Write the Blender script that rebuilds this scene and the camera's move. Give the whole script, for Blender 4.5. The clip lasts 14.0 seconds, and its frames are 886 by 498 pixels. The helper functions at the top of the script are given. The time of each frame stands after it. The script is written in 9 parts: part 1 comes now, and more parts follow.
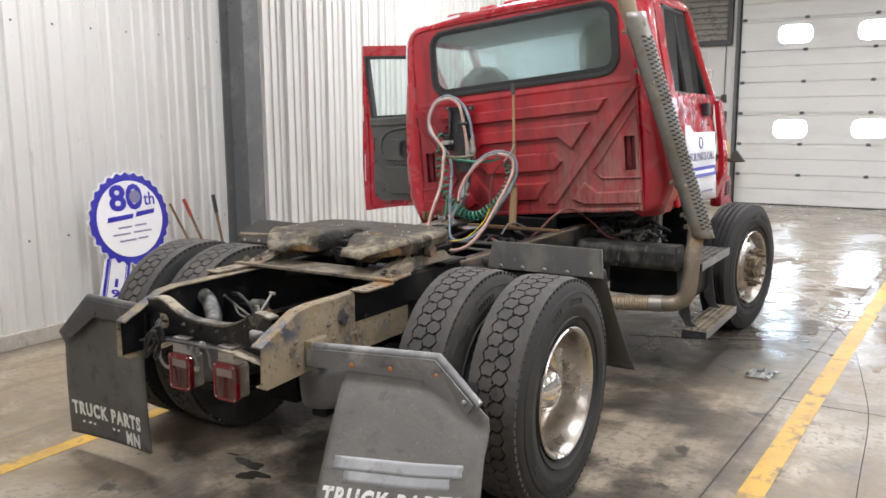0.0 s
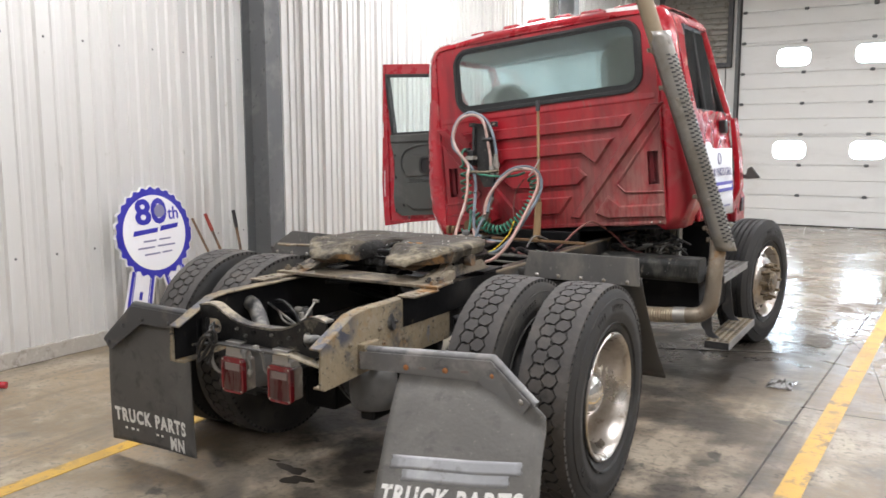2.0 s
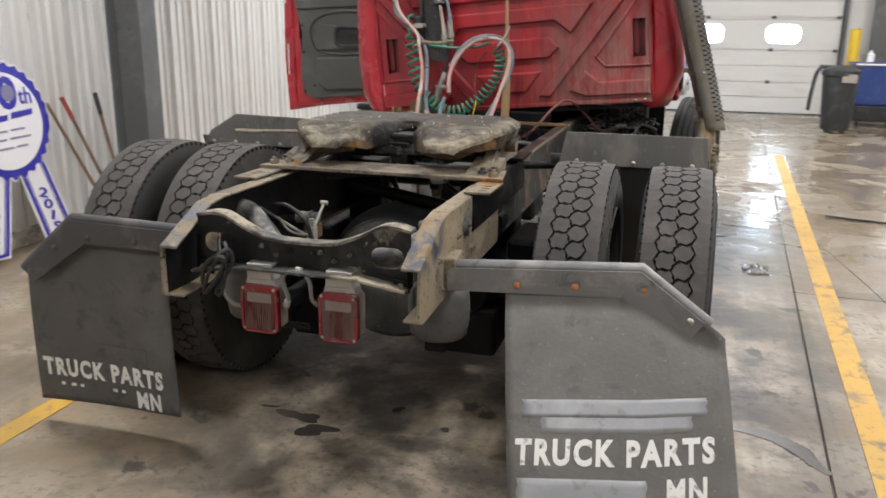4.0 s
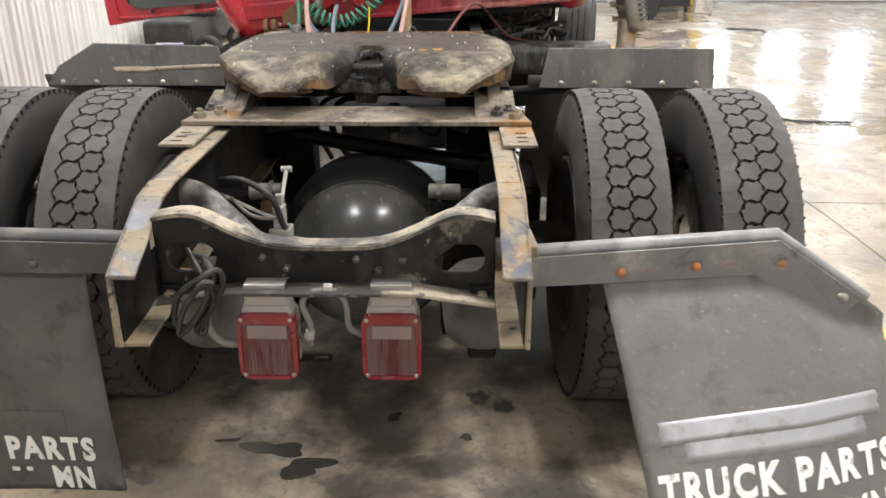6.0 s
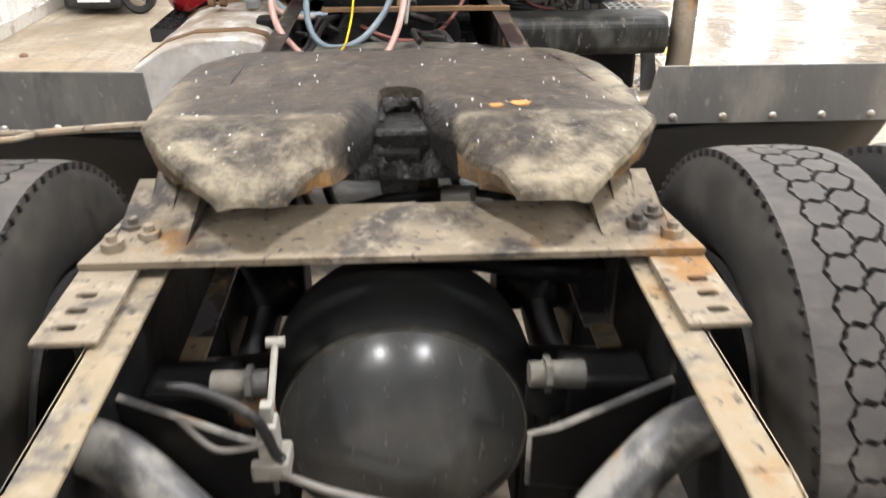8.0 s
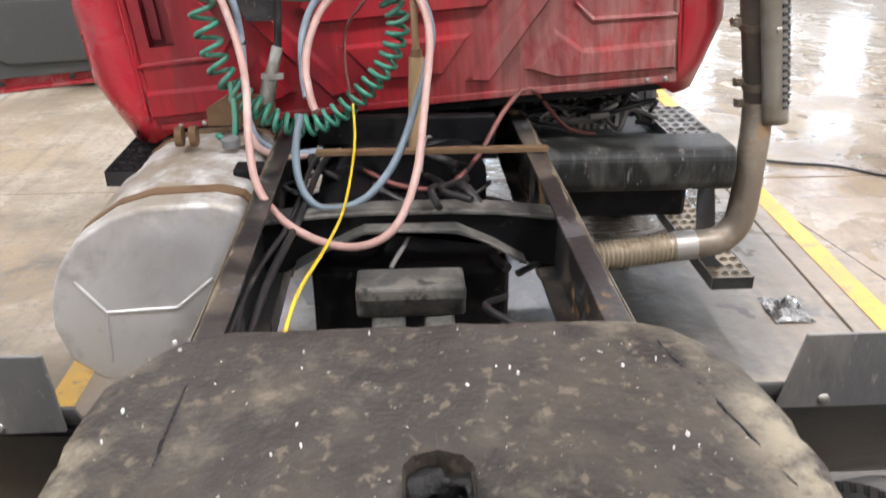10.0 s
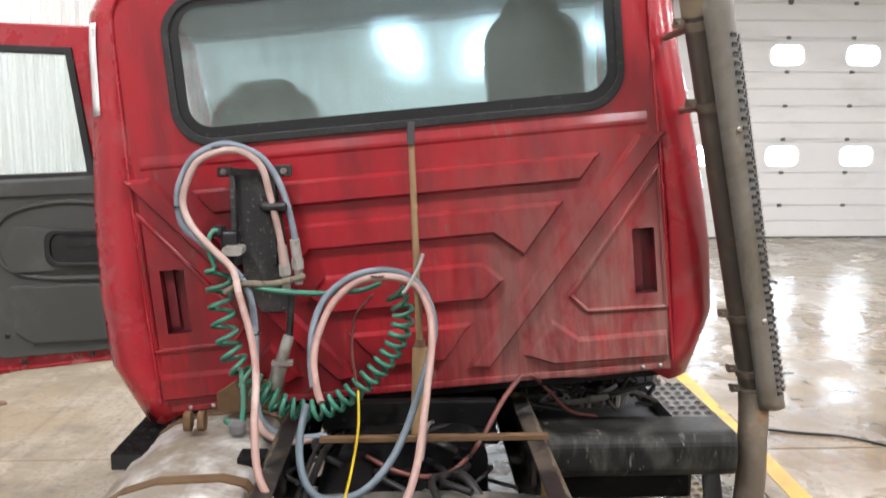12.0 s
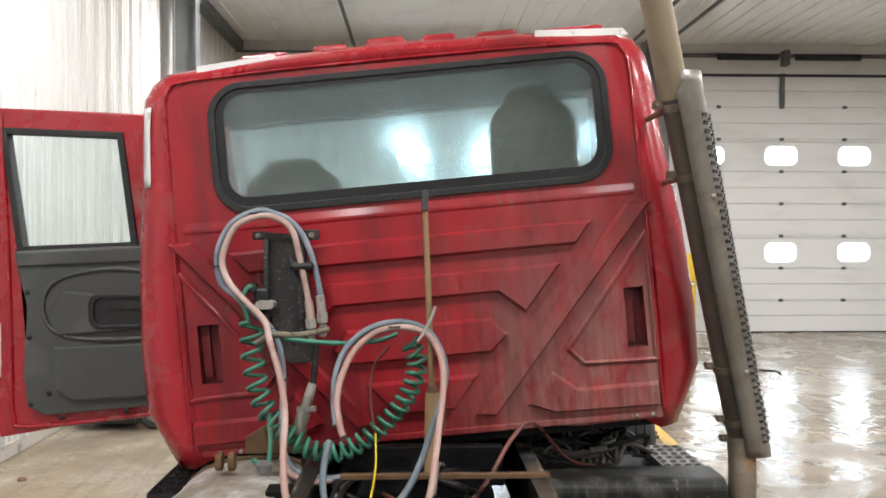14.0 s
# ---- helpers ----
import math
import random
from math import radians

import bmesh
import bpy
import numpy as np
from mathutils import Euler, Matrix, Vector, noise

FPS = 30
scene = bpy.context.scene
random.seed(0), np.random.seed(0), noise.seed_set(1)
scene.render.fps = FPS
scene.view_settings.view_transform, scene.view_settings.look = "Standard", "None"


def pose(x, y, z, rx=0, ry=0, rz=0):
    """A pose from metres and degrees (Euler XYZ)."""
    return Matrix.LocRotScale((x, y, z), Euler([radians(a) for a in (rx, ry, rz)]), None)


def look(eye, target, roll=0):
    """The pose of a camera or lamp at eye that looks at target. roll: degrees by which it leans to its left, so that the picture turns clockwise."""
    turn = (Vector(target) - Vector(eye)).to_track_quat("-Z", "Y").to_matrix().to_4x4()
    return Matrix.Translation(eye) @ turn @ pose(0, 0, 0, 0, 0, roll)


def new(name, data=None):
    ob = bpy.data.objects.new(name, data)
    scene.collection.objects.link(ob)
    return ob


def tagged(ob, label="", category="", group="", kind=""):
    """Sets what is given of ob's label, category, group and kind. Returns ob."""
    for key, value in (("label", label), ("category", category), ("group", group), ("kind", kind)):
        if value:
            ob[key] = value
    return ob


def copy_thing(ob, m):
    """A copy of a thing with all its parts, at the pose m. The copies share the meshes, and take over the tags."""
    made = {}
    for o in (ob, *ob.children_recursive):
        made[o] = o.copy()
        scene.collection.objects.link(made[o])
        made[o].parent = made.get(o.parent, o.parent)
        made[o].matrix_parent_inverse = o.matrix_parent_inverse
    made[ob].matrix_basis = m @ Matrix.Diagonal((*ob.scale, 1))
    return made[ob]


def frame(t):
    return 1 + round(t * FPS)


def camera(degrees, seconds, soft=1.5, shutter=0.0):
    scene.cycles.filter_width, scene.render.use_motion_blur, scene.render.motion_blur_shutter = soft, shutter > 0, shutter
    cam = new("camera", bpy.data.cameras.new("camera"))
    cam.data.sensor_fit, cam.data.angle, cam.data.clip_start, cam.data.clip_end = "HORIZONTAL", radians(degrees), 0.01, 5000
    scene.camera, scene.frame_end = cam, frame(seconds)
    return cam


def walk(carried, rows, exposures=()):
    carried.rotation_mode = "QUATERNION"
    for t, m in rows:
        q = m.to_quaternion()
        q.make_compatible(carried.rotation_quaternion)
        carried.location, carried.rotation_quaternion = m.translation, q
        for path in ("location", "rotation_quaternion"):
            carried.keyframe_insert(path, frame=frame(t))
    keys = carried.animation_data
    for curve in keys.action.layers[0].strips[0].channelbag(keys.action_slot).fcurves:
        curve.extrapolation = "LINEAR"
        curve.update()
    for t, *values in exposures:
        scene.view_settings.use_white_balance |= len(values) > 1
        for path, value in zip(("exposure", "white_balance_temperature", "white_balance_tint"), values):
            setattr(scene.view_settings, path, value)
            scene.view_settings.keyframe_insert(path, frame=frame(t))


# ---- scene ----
cam = camera(57.3, 14.0, soft=1.6, shutter=0.4)
PATH = [
    (0, (2.632, -2.201, 1.727), (1.591, -0.523, 1.413), -0.3),
    (0.5, (2.682, -2.326, 1.719), (1.639, -0.643, 1.44), -0.3),
    (1, (2.707, -2.403, 1.712), (1.664, -0.717, 1.45), -0.3),
    (1.5, (2.673, -2.441, 1.704), (1.634, -0.751, 1.448), -0.2),
    (2, (2.48, -2.427, 1.676), (1.453, -0.731, 1.416), -0.1),
    (2.5, (2.164, -2.343, 1.626), (1.157, -0.635, 1.365), 0.1),
    (3, (1.841, -2.29, 1.571), (0.904, -0.55, 1.261), 0.7),
    (3.5, (1.502, -2.267, 1.564), (0.723, -0.476, 1.133), 0.5),
    (4, (1.153, -2.134, 1.536), (0.598, -0.286, 1.014), 0.6),
    (4.2, (1.011, -2.096, 1.55), (0.547, -0.228, 1.007), 0.8),
    (6.3, (0.201, -1.373, 1.543), (0.212, 0.455, 0.733), 0.0),
    (6.5, (0.149, -1.279, 1.55), (0.18, 0.533, 0.704), 0.1),
    (7, (0.048, -1.025, 1.593), (0.113, 0.765, 0.703), 0.2),
    (7.5, (0.012, -0.719, 1.584), (0.107, 1.061, 0.676), 0.2),
    (8, (0.015, -0.369, 1.613), (0.106, 1.401, 0.685), -0.1),
    (8.5, (-0.018, -0.035, 1.645), (0.066, 1.726, 0.7), -0.2),
    (9, (-0.036, 0.247, 1.715), (0.065, 2.006, 0.769), -0.3),
    (9.2, (-0.041, 0.361, 1.726), (0.065, 2.119, 0.778), -0.3),
    (11.3, (0.015, 0.449, 1.905), (0.093, 2.386, 1.414), 0.0),
    (11.5, (0.011, 0.43, 1.911), (0.09, 2.382, 1.482), -0.1),
    (12, (0.004, 0.38, 1.938), (0.085, 2.358, 1.656), -0.0),
    (12.5, (0.0, 0.346, 1.932), (0.077, 2.339, 1.788), -0.1),
    (13, (-0.008, 0.311, 1.923), (0.066, 2.308, 1.86), -0.1),
    (13.5, (-0.013, 0.23, 1.886), (0.056, 2.229, 1.854), -0.1),
    (14, (-0.023, 0.054, 1.806), (0.043, 2.053, 1.777), -0.0),
]
walk(cam, [(t, look(eye, target, roll)) for t, eye, target, roll in PATH],
     exposures=[(0.0, 0.00, 6480, 11), (2.5, 0.02, 6480, 11), (4.2, -0.10, 6600, 10), (6.3, 0.64, 6650, 10), (7.0, 0.84, 6650, 10), (8.0, 0.82, 6600, 10), (9.2, 0.58, 6300, 13), (11.3, 0.48, 6400, 13), (12.5, 0.05, 6600, 11), (14.0, -0.05, 6680, 10)])

# world, daylight and lamps
world = bpy.data.worlds.new("world")
scene.world = world
world.use_nodes = True
_wn = world.node_tree
_sky = _wn.nodes.new("ShaderNodeTexSky")
_sky.sky_type = "NISHITA"
_sky.sun_disc = False
_sky.sun_elevation, _sky.sun_rotation = radians(28), radians(200)
_wn.links.new(_sky.outputs[0], _wn.nodes["Background"].inputs[0])
_wn.nodes["Background"].inputs[1].default_value = 0.12

LAMPS = [(x, y) for x in (-2.0, 2.05, 6.1, 10.2) for y in (-5.8, 0.9, 6.0, 10.2)]
LAMP_WATTS, LAMP_Z = 156.0, 5.06


def lamp(x, y):
    d = bpy.data.lights.new("ceiling_lamp", "AREA")
    d.shape, d.size, d.size_y, d.energy, d.color = "RECTANGLE", 0.5, 0.62, LAMP_WATTS, (0.965, 0.968, 1.0)
    ob = new("ceiling_lamp", d)
    ob.matrix_world = pose(x, y, LAMP_Z)
    return ob


for _x, _y in LAMPS:
    lamp(_x, _y)
scene.view_settings.exposure = 0.0

# ---------------------------------------------------------------- materials
def _ramp(nt, src, lo, hi):
    r = nt.nodes.new("ShaderNodeMapRange")
    r.inputs["From Min"].default_value, r.inputs["From Max"].default_value = lo, hi
    r.interpolation_type = "SMOOTHSTEP"
    nt.links.new(src, r.inputs["Value"])
    return r.outputs[0]


def _noise(nt, vec, scale, detail=6.0, rough=0.6, distort=0.0):
    n = nt.nodes.new("ShaderNodeTexNoise")
    n.inputs["Scale"].default_value, n.inputs["Detail"].default_value = scale, detail
    n.inputs["Roughness"].default_value, n.inputs["Distortion"].default_value = rough, distort
    nt.links.new(vec, n.inputs["Vector"])
    return n.outputs[0]


def _mix(nt, fac, a, b):
    m = nt.nodes.new("ShaderNodeMix")
    m.data_type = "RGBA"
    nt.links.new(fac, m.inputs[0])
    for sock, v in ((m.inputs[6], a), (m.inputs[7], b)):
        if isinstance(v, tuple):
            sock.default_value = (*v, 1.0)
        else:
            nt.links.new(v, sock)
    return m.outputs[2]


def _math(nt, op, a, b):
    m = nt.nodes.new("ShaderNodeMath")
    m.operation = op
    m.use_clamp = True
    for sock, v in ((m.inputs[0], a), (m.inputs[1], b)):
        if isinstance(v, (int, float)):
            sock.default_value = v
        else:
            nt.links.new(v, sock)
    return m.outputs[0]


def mat(name, base, layers=(), rough=0.5, metal=0.0, rough_var=0.0, bump=(0, 0), stretch=(1, 1, 1), coat=0.0, spec=0.5, island=0.0):
    """A painted, worn or dirty surface. layers: (colour, noise scale, from, to, roughness, metal)."""
    m = bpy.data.materials.new(name)
    m.use_nodes = True
    nt = m.node_tree
    p = nt.nodes["Principled BSDF"]
    tc = nt.nodes.new("ShaderNodeTexCoord")
    mp = nt.nodes.new("ShaderNodeMapping")
    mp.inputs["Scale"].default_value = stretch
    nt.links.new(tc.outputs["Object"], mp.inputs[0])
    vec = mp.outputs[0]
    col = nt.nodes.new("ShaderNodeRGB").outputs[0]
    col.default_value = (*base, 1)
    if island:
        gi = nt.nodes.new("ShaderNodeNewGeometry")
        hs = nt.nodes.new("ShaderNodeHueSaturation")
        mr = nt.nodes.new("ShaderNodeMapRange")
        mr.inputs["To Min"].default_value, mr.inputs["To Max"].default_value = 1 - island, 1 + island
        nt.links.new(gi.outputs["Random Per Island"], mr.inputs[0])
        nt.links.new(mr.outputs[0], hs.inputs["Value"])
        nt.links.new(col, hs.inputs["Color"])
        col = hs.outputs[0]
    ro = nt.nodes.new("ShaderNodeValue").outputs[0]
    ro.default_value = rough
    me = nt.nodes.new("ShaderNodeValue").outputs[0]
    me.default_value = metal
    for c, sc, lo, hi, r2, m2 in layers:
        fac = _ramp(nt, _noise(nt, vec, sc, 7.0, 0.62, 0.3), lo, hi)
        col = _mix(nt, fac, col, c)
        for k, v in ((0, r2), (1, m2)):
            mm = nt.nodes.new("ShaderNodeMix")
            nt.links.new(fac, mm.inputs[0])
            nt.links.new((ro, me)[k], mm.inputs[2])
            mm.inputs[3].default_value = v
            if k == 0:
                ro = mm.outputs[0]
            else:
                me = mm.outputs[0]
    if rough_var:
        a = _noise(nt, vec, 9.0, 5.0)
        mr = nt.nodes.new("ShaderNodeMapRange")
        mr.inputs["To Min"].default_value, mr.inputs["To Max"].default_value = -rough_var, rough_var
        nt.links.new(a, mr.inputs[0])
        ro = _math(nt, "ADD", ro, mr.outputs[0])
    nt.links.new(col, p.inputs["Base Color"])
    nt.links.new(ro, p.inputs["Roughness"])
    nt.links.new(me, p.inputs["Metallic"])
    p.inputs["Coat Weight"].default_value = coat
    p.inputs["Coat Roughness"].default_value = 0.12
    p.inputs["Specular IOR Level"].default_value = spec
    if bump[1]:
        b = nt.nodes.new("ShaderNodeBump")
        b.inputs["Strength"].default_value, b.inputs["Distance"].default_value = 1.0, bump[1]
        nt.links.new(_noise(nt, vec, bump[0], 5.0), b.inputs["Height"])
        nt.links.new(b.outputs[0], p.inputs["Normal"])
    return m


def glass(name, tint, rough=0.0, dirt=0.0, dirt_col=(0.4, 0.42, 0.4)):
    m = bpy.data.materials.new(name)
    m.use_nodes = True
    nt = m.node_tree
    out = nt.nodes["Material Output"]
    p = nt.nodes["Principled BSDF"]
    tr = nt.nodes.new("ShaderNodeBsdfTransparent")
    tr.inputs[0].default_value = (*tint, 1)
    gl = nt.nodes.new("ShaderNodeBsdfGlossy")
    gl.inputs["Roughness"].default_value = max(rough, 0.02)
    fr = nt.nodes.new("ShaderNodeFresnel")
    fr.inputs[0].default_value = 1.45
    mx = nt.nodes.new("ShaderNodeMixShader")
    nt.links.new(fr.outputs[0], mx.inputs[0])
    nt.links.new(tr.outputs[0], mx.inputs[1])
    nt.links.new(gl.outputs[0], mx.inputs[2])
    tc = nt.nodes.new("ShaderNodeTexCoord")
    mp = nt.nodes.new("ShaderNodeMapping")
    mp.inputs["Scale"].default_value = (6, 6, 1.2)
    nt.links.new(tc.outputs["Object"], mp.inputs[0])
    mr = nt.nodes.new("ShaderNodeMapRange")
    nt.links.new(_noise(nt, mp.outputs[0], 4.0, 6.0), mr.inputs[0])
    mr.inputs["From Min"].default_value, mr.inputs["From Max"].default_value = 0.3, 0.7
    mr.inputs["To Min"].default_value, mr.inputs["To Max"].default_value = dirt * 0.5, dirt * 1.5
    p.inputs["Base Color"].default_value = (*dirt_col, 1)
    p.inputs["Roughness"].default_value = 0.8
    m2 = nt.nodes.new("ShaderNodeMixShader")
    nt.links.new(mr.outputs[0], m2.inputs[0])
    nt.links.new(mx.outputs[0], m2.inputs[1])
    nt.links.new(p.outputs[0], m2.inputs[2])
    nt.links.new(m2.outputs[0], out.inputs[0])
    return m


def glow(name, colour, strength):
    m = bpy.data.materials.new(name)
    m.use_nodes = True
    nt = m.node_tree
    e = nt.nodes.new("ShaderNodeEmission")
    e.inputs[0].default_value, e.inputs[1].default_value = (*colour, 1), strength
    nt.links.new(e.outputs[0], nt.nodes["Material Output"].inputs[0])
    return m


def floor_mat():
    """Old sealed concrete: stains, tyre dirt, oil drips, painted shade under the truck and a wet, shiny area towards
    the overhead doors.
    """
    m = mat("concrete_floor", (0.305, 0.254, 0.192),
            [((0.185, 0.143, 0.092), 0.9, 0.40, 0.60, 0.5, 0), ((0.41, 0.35, 0.265), 1.7, 0.50, 0.70, 0.5, 0), ((0.255, 0.19, 0.118), 0.62, 0.50, 0.64, 0.5, 0),
             ((0.12, 0.10, 0.074), 3.1, 0.53, 0.70, 0.42, 0), ((0.05, 0.043, 0.034), 2.6, 0.66, 0.74, 0.3, 0),
             ((0.20, 0.172, 0.135), 26.0, 0.52, 0.62, 0.55, 0)], rough=0.42, rough_var=0.1, bump=(60, 0.0006))
    nt = m.node_tree
    p = nt.nodes["Principled BSDF"]
    tc = nt.nodes.new("ShaderNodeTexCoord")
    sep = nt.nodes.new("ShaderNodeSeparateXYZ")
    nt.links.new(tc.outputs["Object"], sep.inputs[0])
    far = _ramp(nt, sep.outputs[1], 1.4, 6.0)
    side = _ramp(nt, sep.outputs[0], -2.4, 0.6)
    wet = _noise(nt, tc.outputs["Object"], 0.55, 6.0, 0.55, 0.8)
    wet2 = _noise(nt, tc.outputs["Object"], 2.4, 6.0, 0.6, 0.5)
    area = _math(nt, "MULTIPLY", far, side)
    film = _math(nt, "MULTIPLY", _ramp(nt, wet, 0.24, 0.44), area)
    puddle = _math(nt, "MULTIPLY", _ramp(nt, wet2, 0.55, 0.6), area)
    film = _math(nt, "MAXIMUM", film, puddle)
    old = p.inputs["Roughness"].links[0].from_socket
    mx = nt.nodes.new("ShaderNodeMix")
    nt.links.new(film, mx.inputs[0])
    nt.links.new(old, mx.inputs[2])
    nt.links.new(_math(nt, "ADD", 0.11, _math(nt, "MULTIPLY", _ramp(nt, _noise(nt, tc.outputs["Object"], 1.3, 7.0, 0.6, 0.8), 0.40, 0.66), 0.3)), mx.inputs[3])
    nt.links.new(mx.outputs[0], p.inputs["Roughness"])
    uneven = nt.nodes.new("ShaderNodeBump")
    uneven.inputs["Strength"].default_value, uneven.inputs["Distance"].default_value = 0.45, 0.024
    nt.links.new(_noise(nt, tc.outputs["Object"], 4.2, 3.0, 0.5, 0.4), uneven.inputs["Height"])
    if p.inputs["Normal"].links:
        nt.links.new(p.inputs["Normal"].links[0].from_socket, uneven.inputs["Normal"])
    nt.links.new(uneven.outputs[0], p.inputs["Normal"])
    oldc = p.inputs["Base Color"].links[0].from_socket
    dark = nt.nodes.new("ShaderNodeMix")
    dark.data_type = "RGBA"
    dark.blend_type = "MULTIPLY"
    nt.links.new(_math(nt, "MULTIPLY", film, 0.8), dark.inputs[0])
    nt.links.new(oldc, dark.inputs[6])
    dark.inputs[7].default_value = (0.68, 0.66, 0.62, 1)
    # oil and wet dirt dripped from the truck, with its shade painted in too
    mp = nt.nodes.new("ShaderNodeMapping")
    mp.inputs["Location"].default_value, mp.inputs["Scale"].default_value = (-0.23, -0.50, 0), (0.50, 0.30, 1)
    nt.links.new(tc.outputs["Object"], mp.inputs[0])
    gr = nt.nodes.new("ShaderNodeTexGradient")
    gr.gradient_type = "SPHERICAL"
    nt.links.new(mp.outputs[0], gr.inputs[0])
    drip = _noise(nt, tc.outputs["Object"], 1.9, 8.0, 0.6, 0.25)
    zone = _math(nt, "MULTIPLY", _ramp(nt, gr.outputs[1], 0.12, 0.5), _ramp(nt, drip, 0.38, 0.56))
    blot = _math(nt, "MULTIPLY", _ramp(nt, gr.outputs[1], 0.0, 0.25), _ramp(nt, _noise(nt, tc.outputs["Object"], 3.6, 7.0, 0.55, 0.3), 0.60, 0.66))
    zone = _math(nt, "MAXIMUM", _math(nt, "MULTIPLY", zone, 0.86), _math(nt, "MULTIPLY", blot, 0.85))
    # wheel tracks: thin dark lines along the way that vehicles drive
    tr = nt.nodes.new("ShaderNodeMapping")
    tr.inputs["Rotation"].default_value, tr.inputs["Scale"].default_value = (0, 0, math.radians(4)), (7.0, 0.22, 1)
    nt.links.new(tc.outputs["Object"], tr.inputs[0])
    track = _ramp(nt, _noise(nt, tr.outputs[0], 1.0, 6.0, 0.6, 0.15), 0.50, 0.66)
    col = _mix(nt, _math(nt, "MULTIPLY", track, 0.42), dark.outputs[2], (0.112, 0.093, 0.07))
    # oily wet patch that also paints the cab's shade, and two brown spills further on
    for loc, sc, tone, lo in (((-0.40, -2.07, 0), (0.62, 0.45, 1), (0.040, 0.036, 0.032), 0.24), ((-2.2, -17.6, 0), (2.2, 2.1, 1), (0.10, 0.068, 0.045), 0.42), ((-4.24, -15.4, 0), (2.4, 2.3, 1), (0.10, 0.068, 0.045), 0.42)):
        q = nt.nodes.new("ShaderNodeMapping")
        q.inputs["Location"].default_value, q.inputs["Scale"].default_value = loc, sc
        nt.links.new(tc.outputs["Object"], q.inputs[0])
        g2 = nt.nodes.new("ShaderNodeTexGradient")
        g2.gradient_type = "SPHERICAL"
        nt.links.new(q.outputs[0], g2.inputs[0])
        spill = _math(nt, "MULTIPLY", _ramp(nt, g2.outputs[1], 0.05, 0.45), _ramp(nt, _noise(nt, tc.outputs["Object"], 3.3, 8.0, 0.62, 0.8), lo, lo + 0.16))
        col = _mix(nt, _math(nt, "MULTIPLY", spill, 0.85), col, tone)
        if lo > 0.4:
            dry = nt.nodes.new("ShaderNodeMix")
            nt.links.new(spill, dry.inputs[0])
            nt.links.new(p.inputs["Roughness"].links[0].from_socket, dry.inputs[2])
            dry.inputs[3].default_value = 0.7
            nt.links.new(dry.outputs[0], p.inputs["Roughness"])
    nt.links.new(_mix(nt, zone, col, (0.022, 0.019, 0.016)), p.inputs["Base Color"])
    return m


M_FLOOR = floor_mat()
M_WATER = mat("dirty_water", (0.09, 0.075, 0.055), [((0.06, 0.05, 0.04), 5, 0.4, 0.6, 0.04, 0)], rough=0.03, bump=(9, 0.006))
M_FILM = mat("clear_plastic_film", (0.30, 0.30, 0.29), [((0.06, 0.055, 0.05), 14, 0.42, 0.56, 0.08, 0)], rough=0.08, spec=0.9)
M_OIL = mat("old_oil_drip", (0.022, 0.018, 0.014), [((0.045, 0.037, 0.027), 16, 0.48, 0.66, 0.8, 0)], rough=0.7, spec=0.25)
M_STREAK = mat("wet_grime", (0.07, 0.064, 0.058), [((0.13, 0.115, 0.095), 22, 0.52, 0.66, 0.5, 0)], rough=0.3)
M_YELLOW = mat("yellow_floor_paint", (0.52, 0.30, 0.03), [((0.20, 0.15, 0.09), 7, 0.53, 0.64, 0.6, 0), ((0.44, 0.27, 0.05), 2.0, 0.42, 0.64, 0.5, 0), ((0.26, 0.19, 0.10), 30, 0.58, 0.68, 0.6, 0)], rough=0.45, rough_var=0.1)
M_WALL = mat("white_steel_siding", (0.61, 0.60, 0.575), [((0.52, 0.51, 0.48), 1.3, 0.5, 0.75, 0.45, 0), ((0.44, 0.42, 0.38), 14, 0.66, 0.75, 0.5, 0)], rough=0.38, rough_var=0.08, stretch=(1, 1, 0.35))
M_CEIL = mat("white_ceiling_steel", (0.84, 0.835, 0.81), [((0.72, 0.71, 0.68), 1.1, 0.5, 0.75, 0.5, 0)], rough=0.45)
M_KERB = mat("kerb_concrete", (0.42, 0.39, 0.34), [((0.22, 0.2, 0.17), 5, 0.5, 0.66, 0.9, 0), ((0.5, 0.47, 0.42), 20, 0.5, 0.7, 0.9, 0)], rough=0.9, bump=(40, 0.003))
M_COLUMN = mat("grey_primer_steel", (0.105, 0.108, 0.108), [((0.16, 0.16, 0.155), 3, 0.5, 0.7, 0.6, 0), ((0.07, 0.07, 0.07), 18, 0.6, 0.7, 0.6, 0)], rough=0.55)
M_DARKSTEEL = mat("dark_steel", (0.05, 0.05, 0.052), [((0.11, 0.1, 0.09), 6, 0.5, 0.7, 0.6, 0)], rough=0.55)
M_DOORPANEL = mat("white_door_panel", (0.69, 0.687, 0.665), [((0.61, 0.60, 0.575), 1.6, 0.5, 0.75, 0.5, 0), ((0.54, 0.52, 0.48), 9, 0.64, 0.75, 0.55, 0)], rough=0.42, stretch=(0.5, 1, 1.6))
M_GREYDARK = mat("grey_seal", (0.2, 0.2, 0.195), rough=0.6)
M_DAY = glow("daylight", (0.74, 0.88, 1.0), 38.0)
M_PANE = glass("acrylic_pane", (0.95, 0.97, 0.98), 0.2, 0.05, (0.8, 0.8, 0.8))
M_LAMPGLOW = glow("lamp_diffuser", (0.95, 0.98, 1.0), 6.0)
M_WHITEPAINT = mat("white_paint", (0.78, 0.77, 0.74), [((0.68, 0.66, 0.62), 4, 0.5, 0.7, 0.45, 0)], rough=0.4)
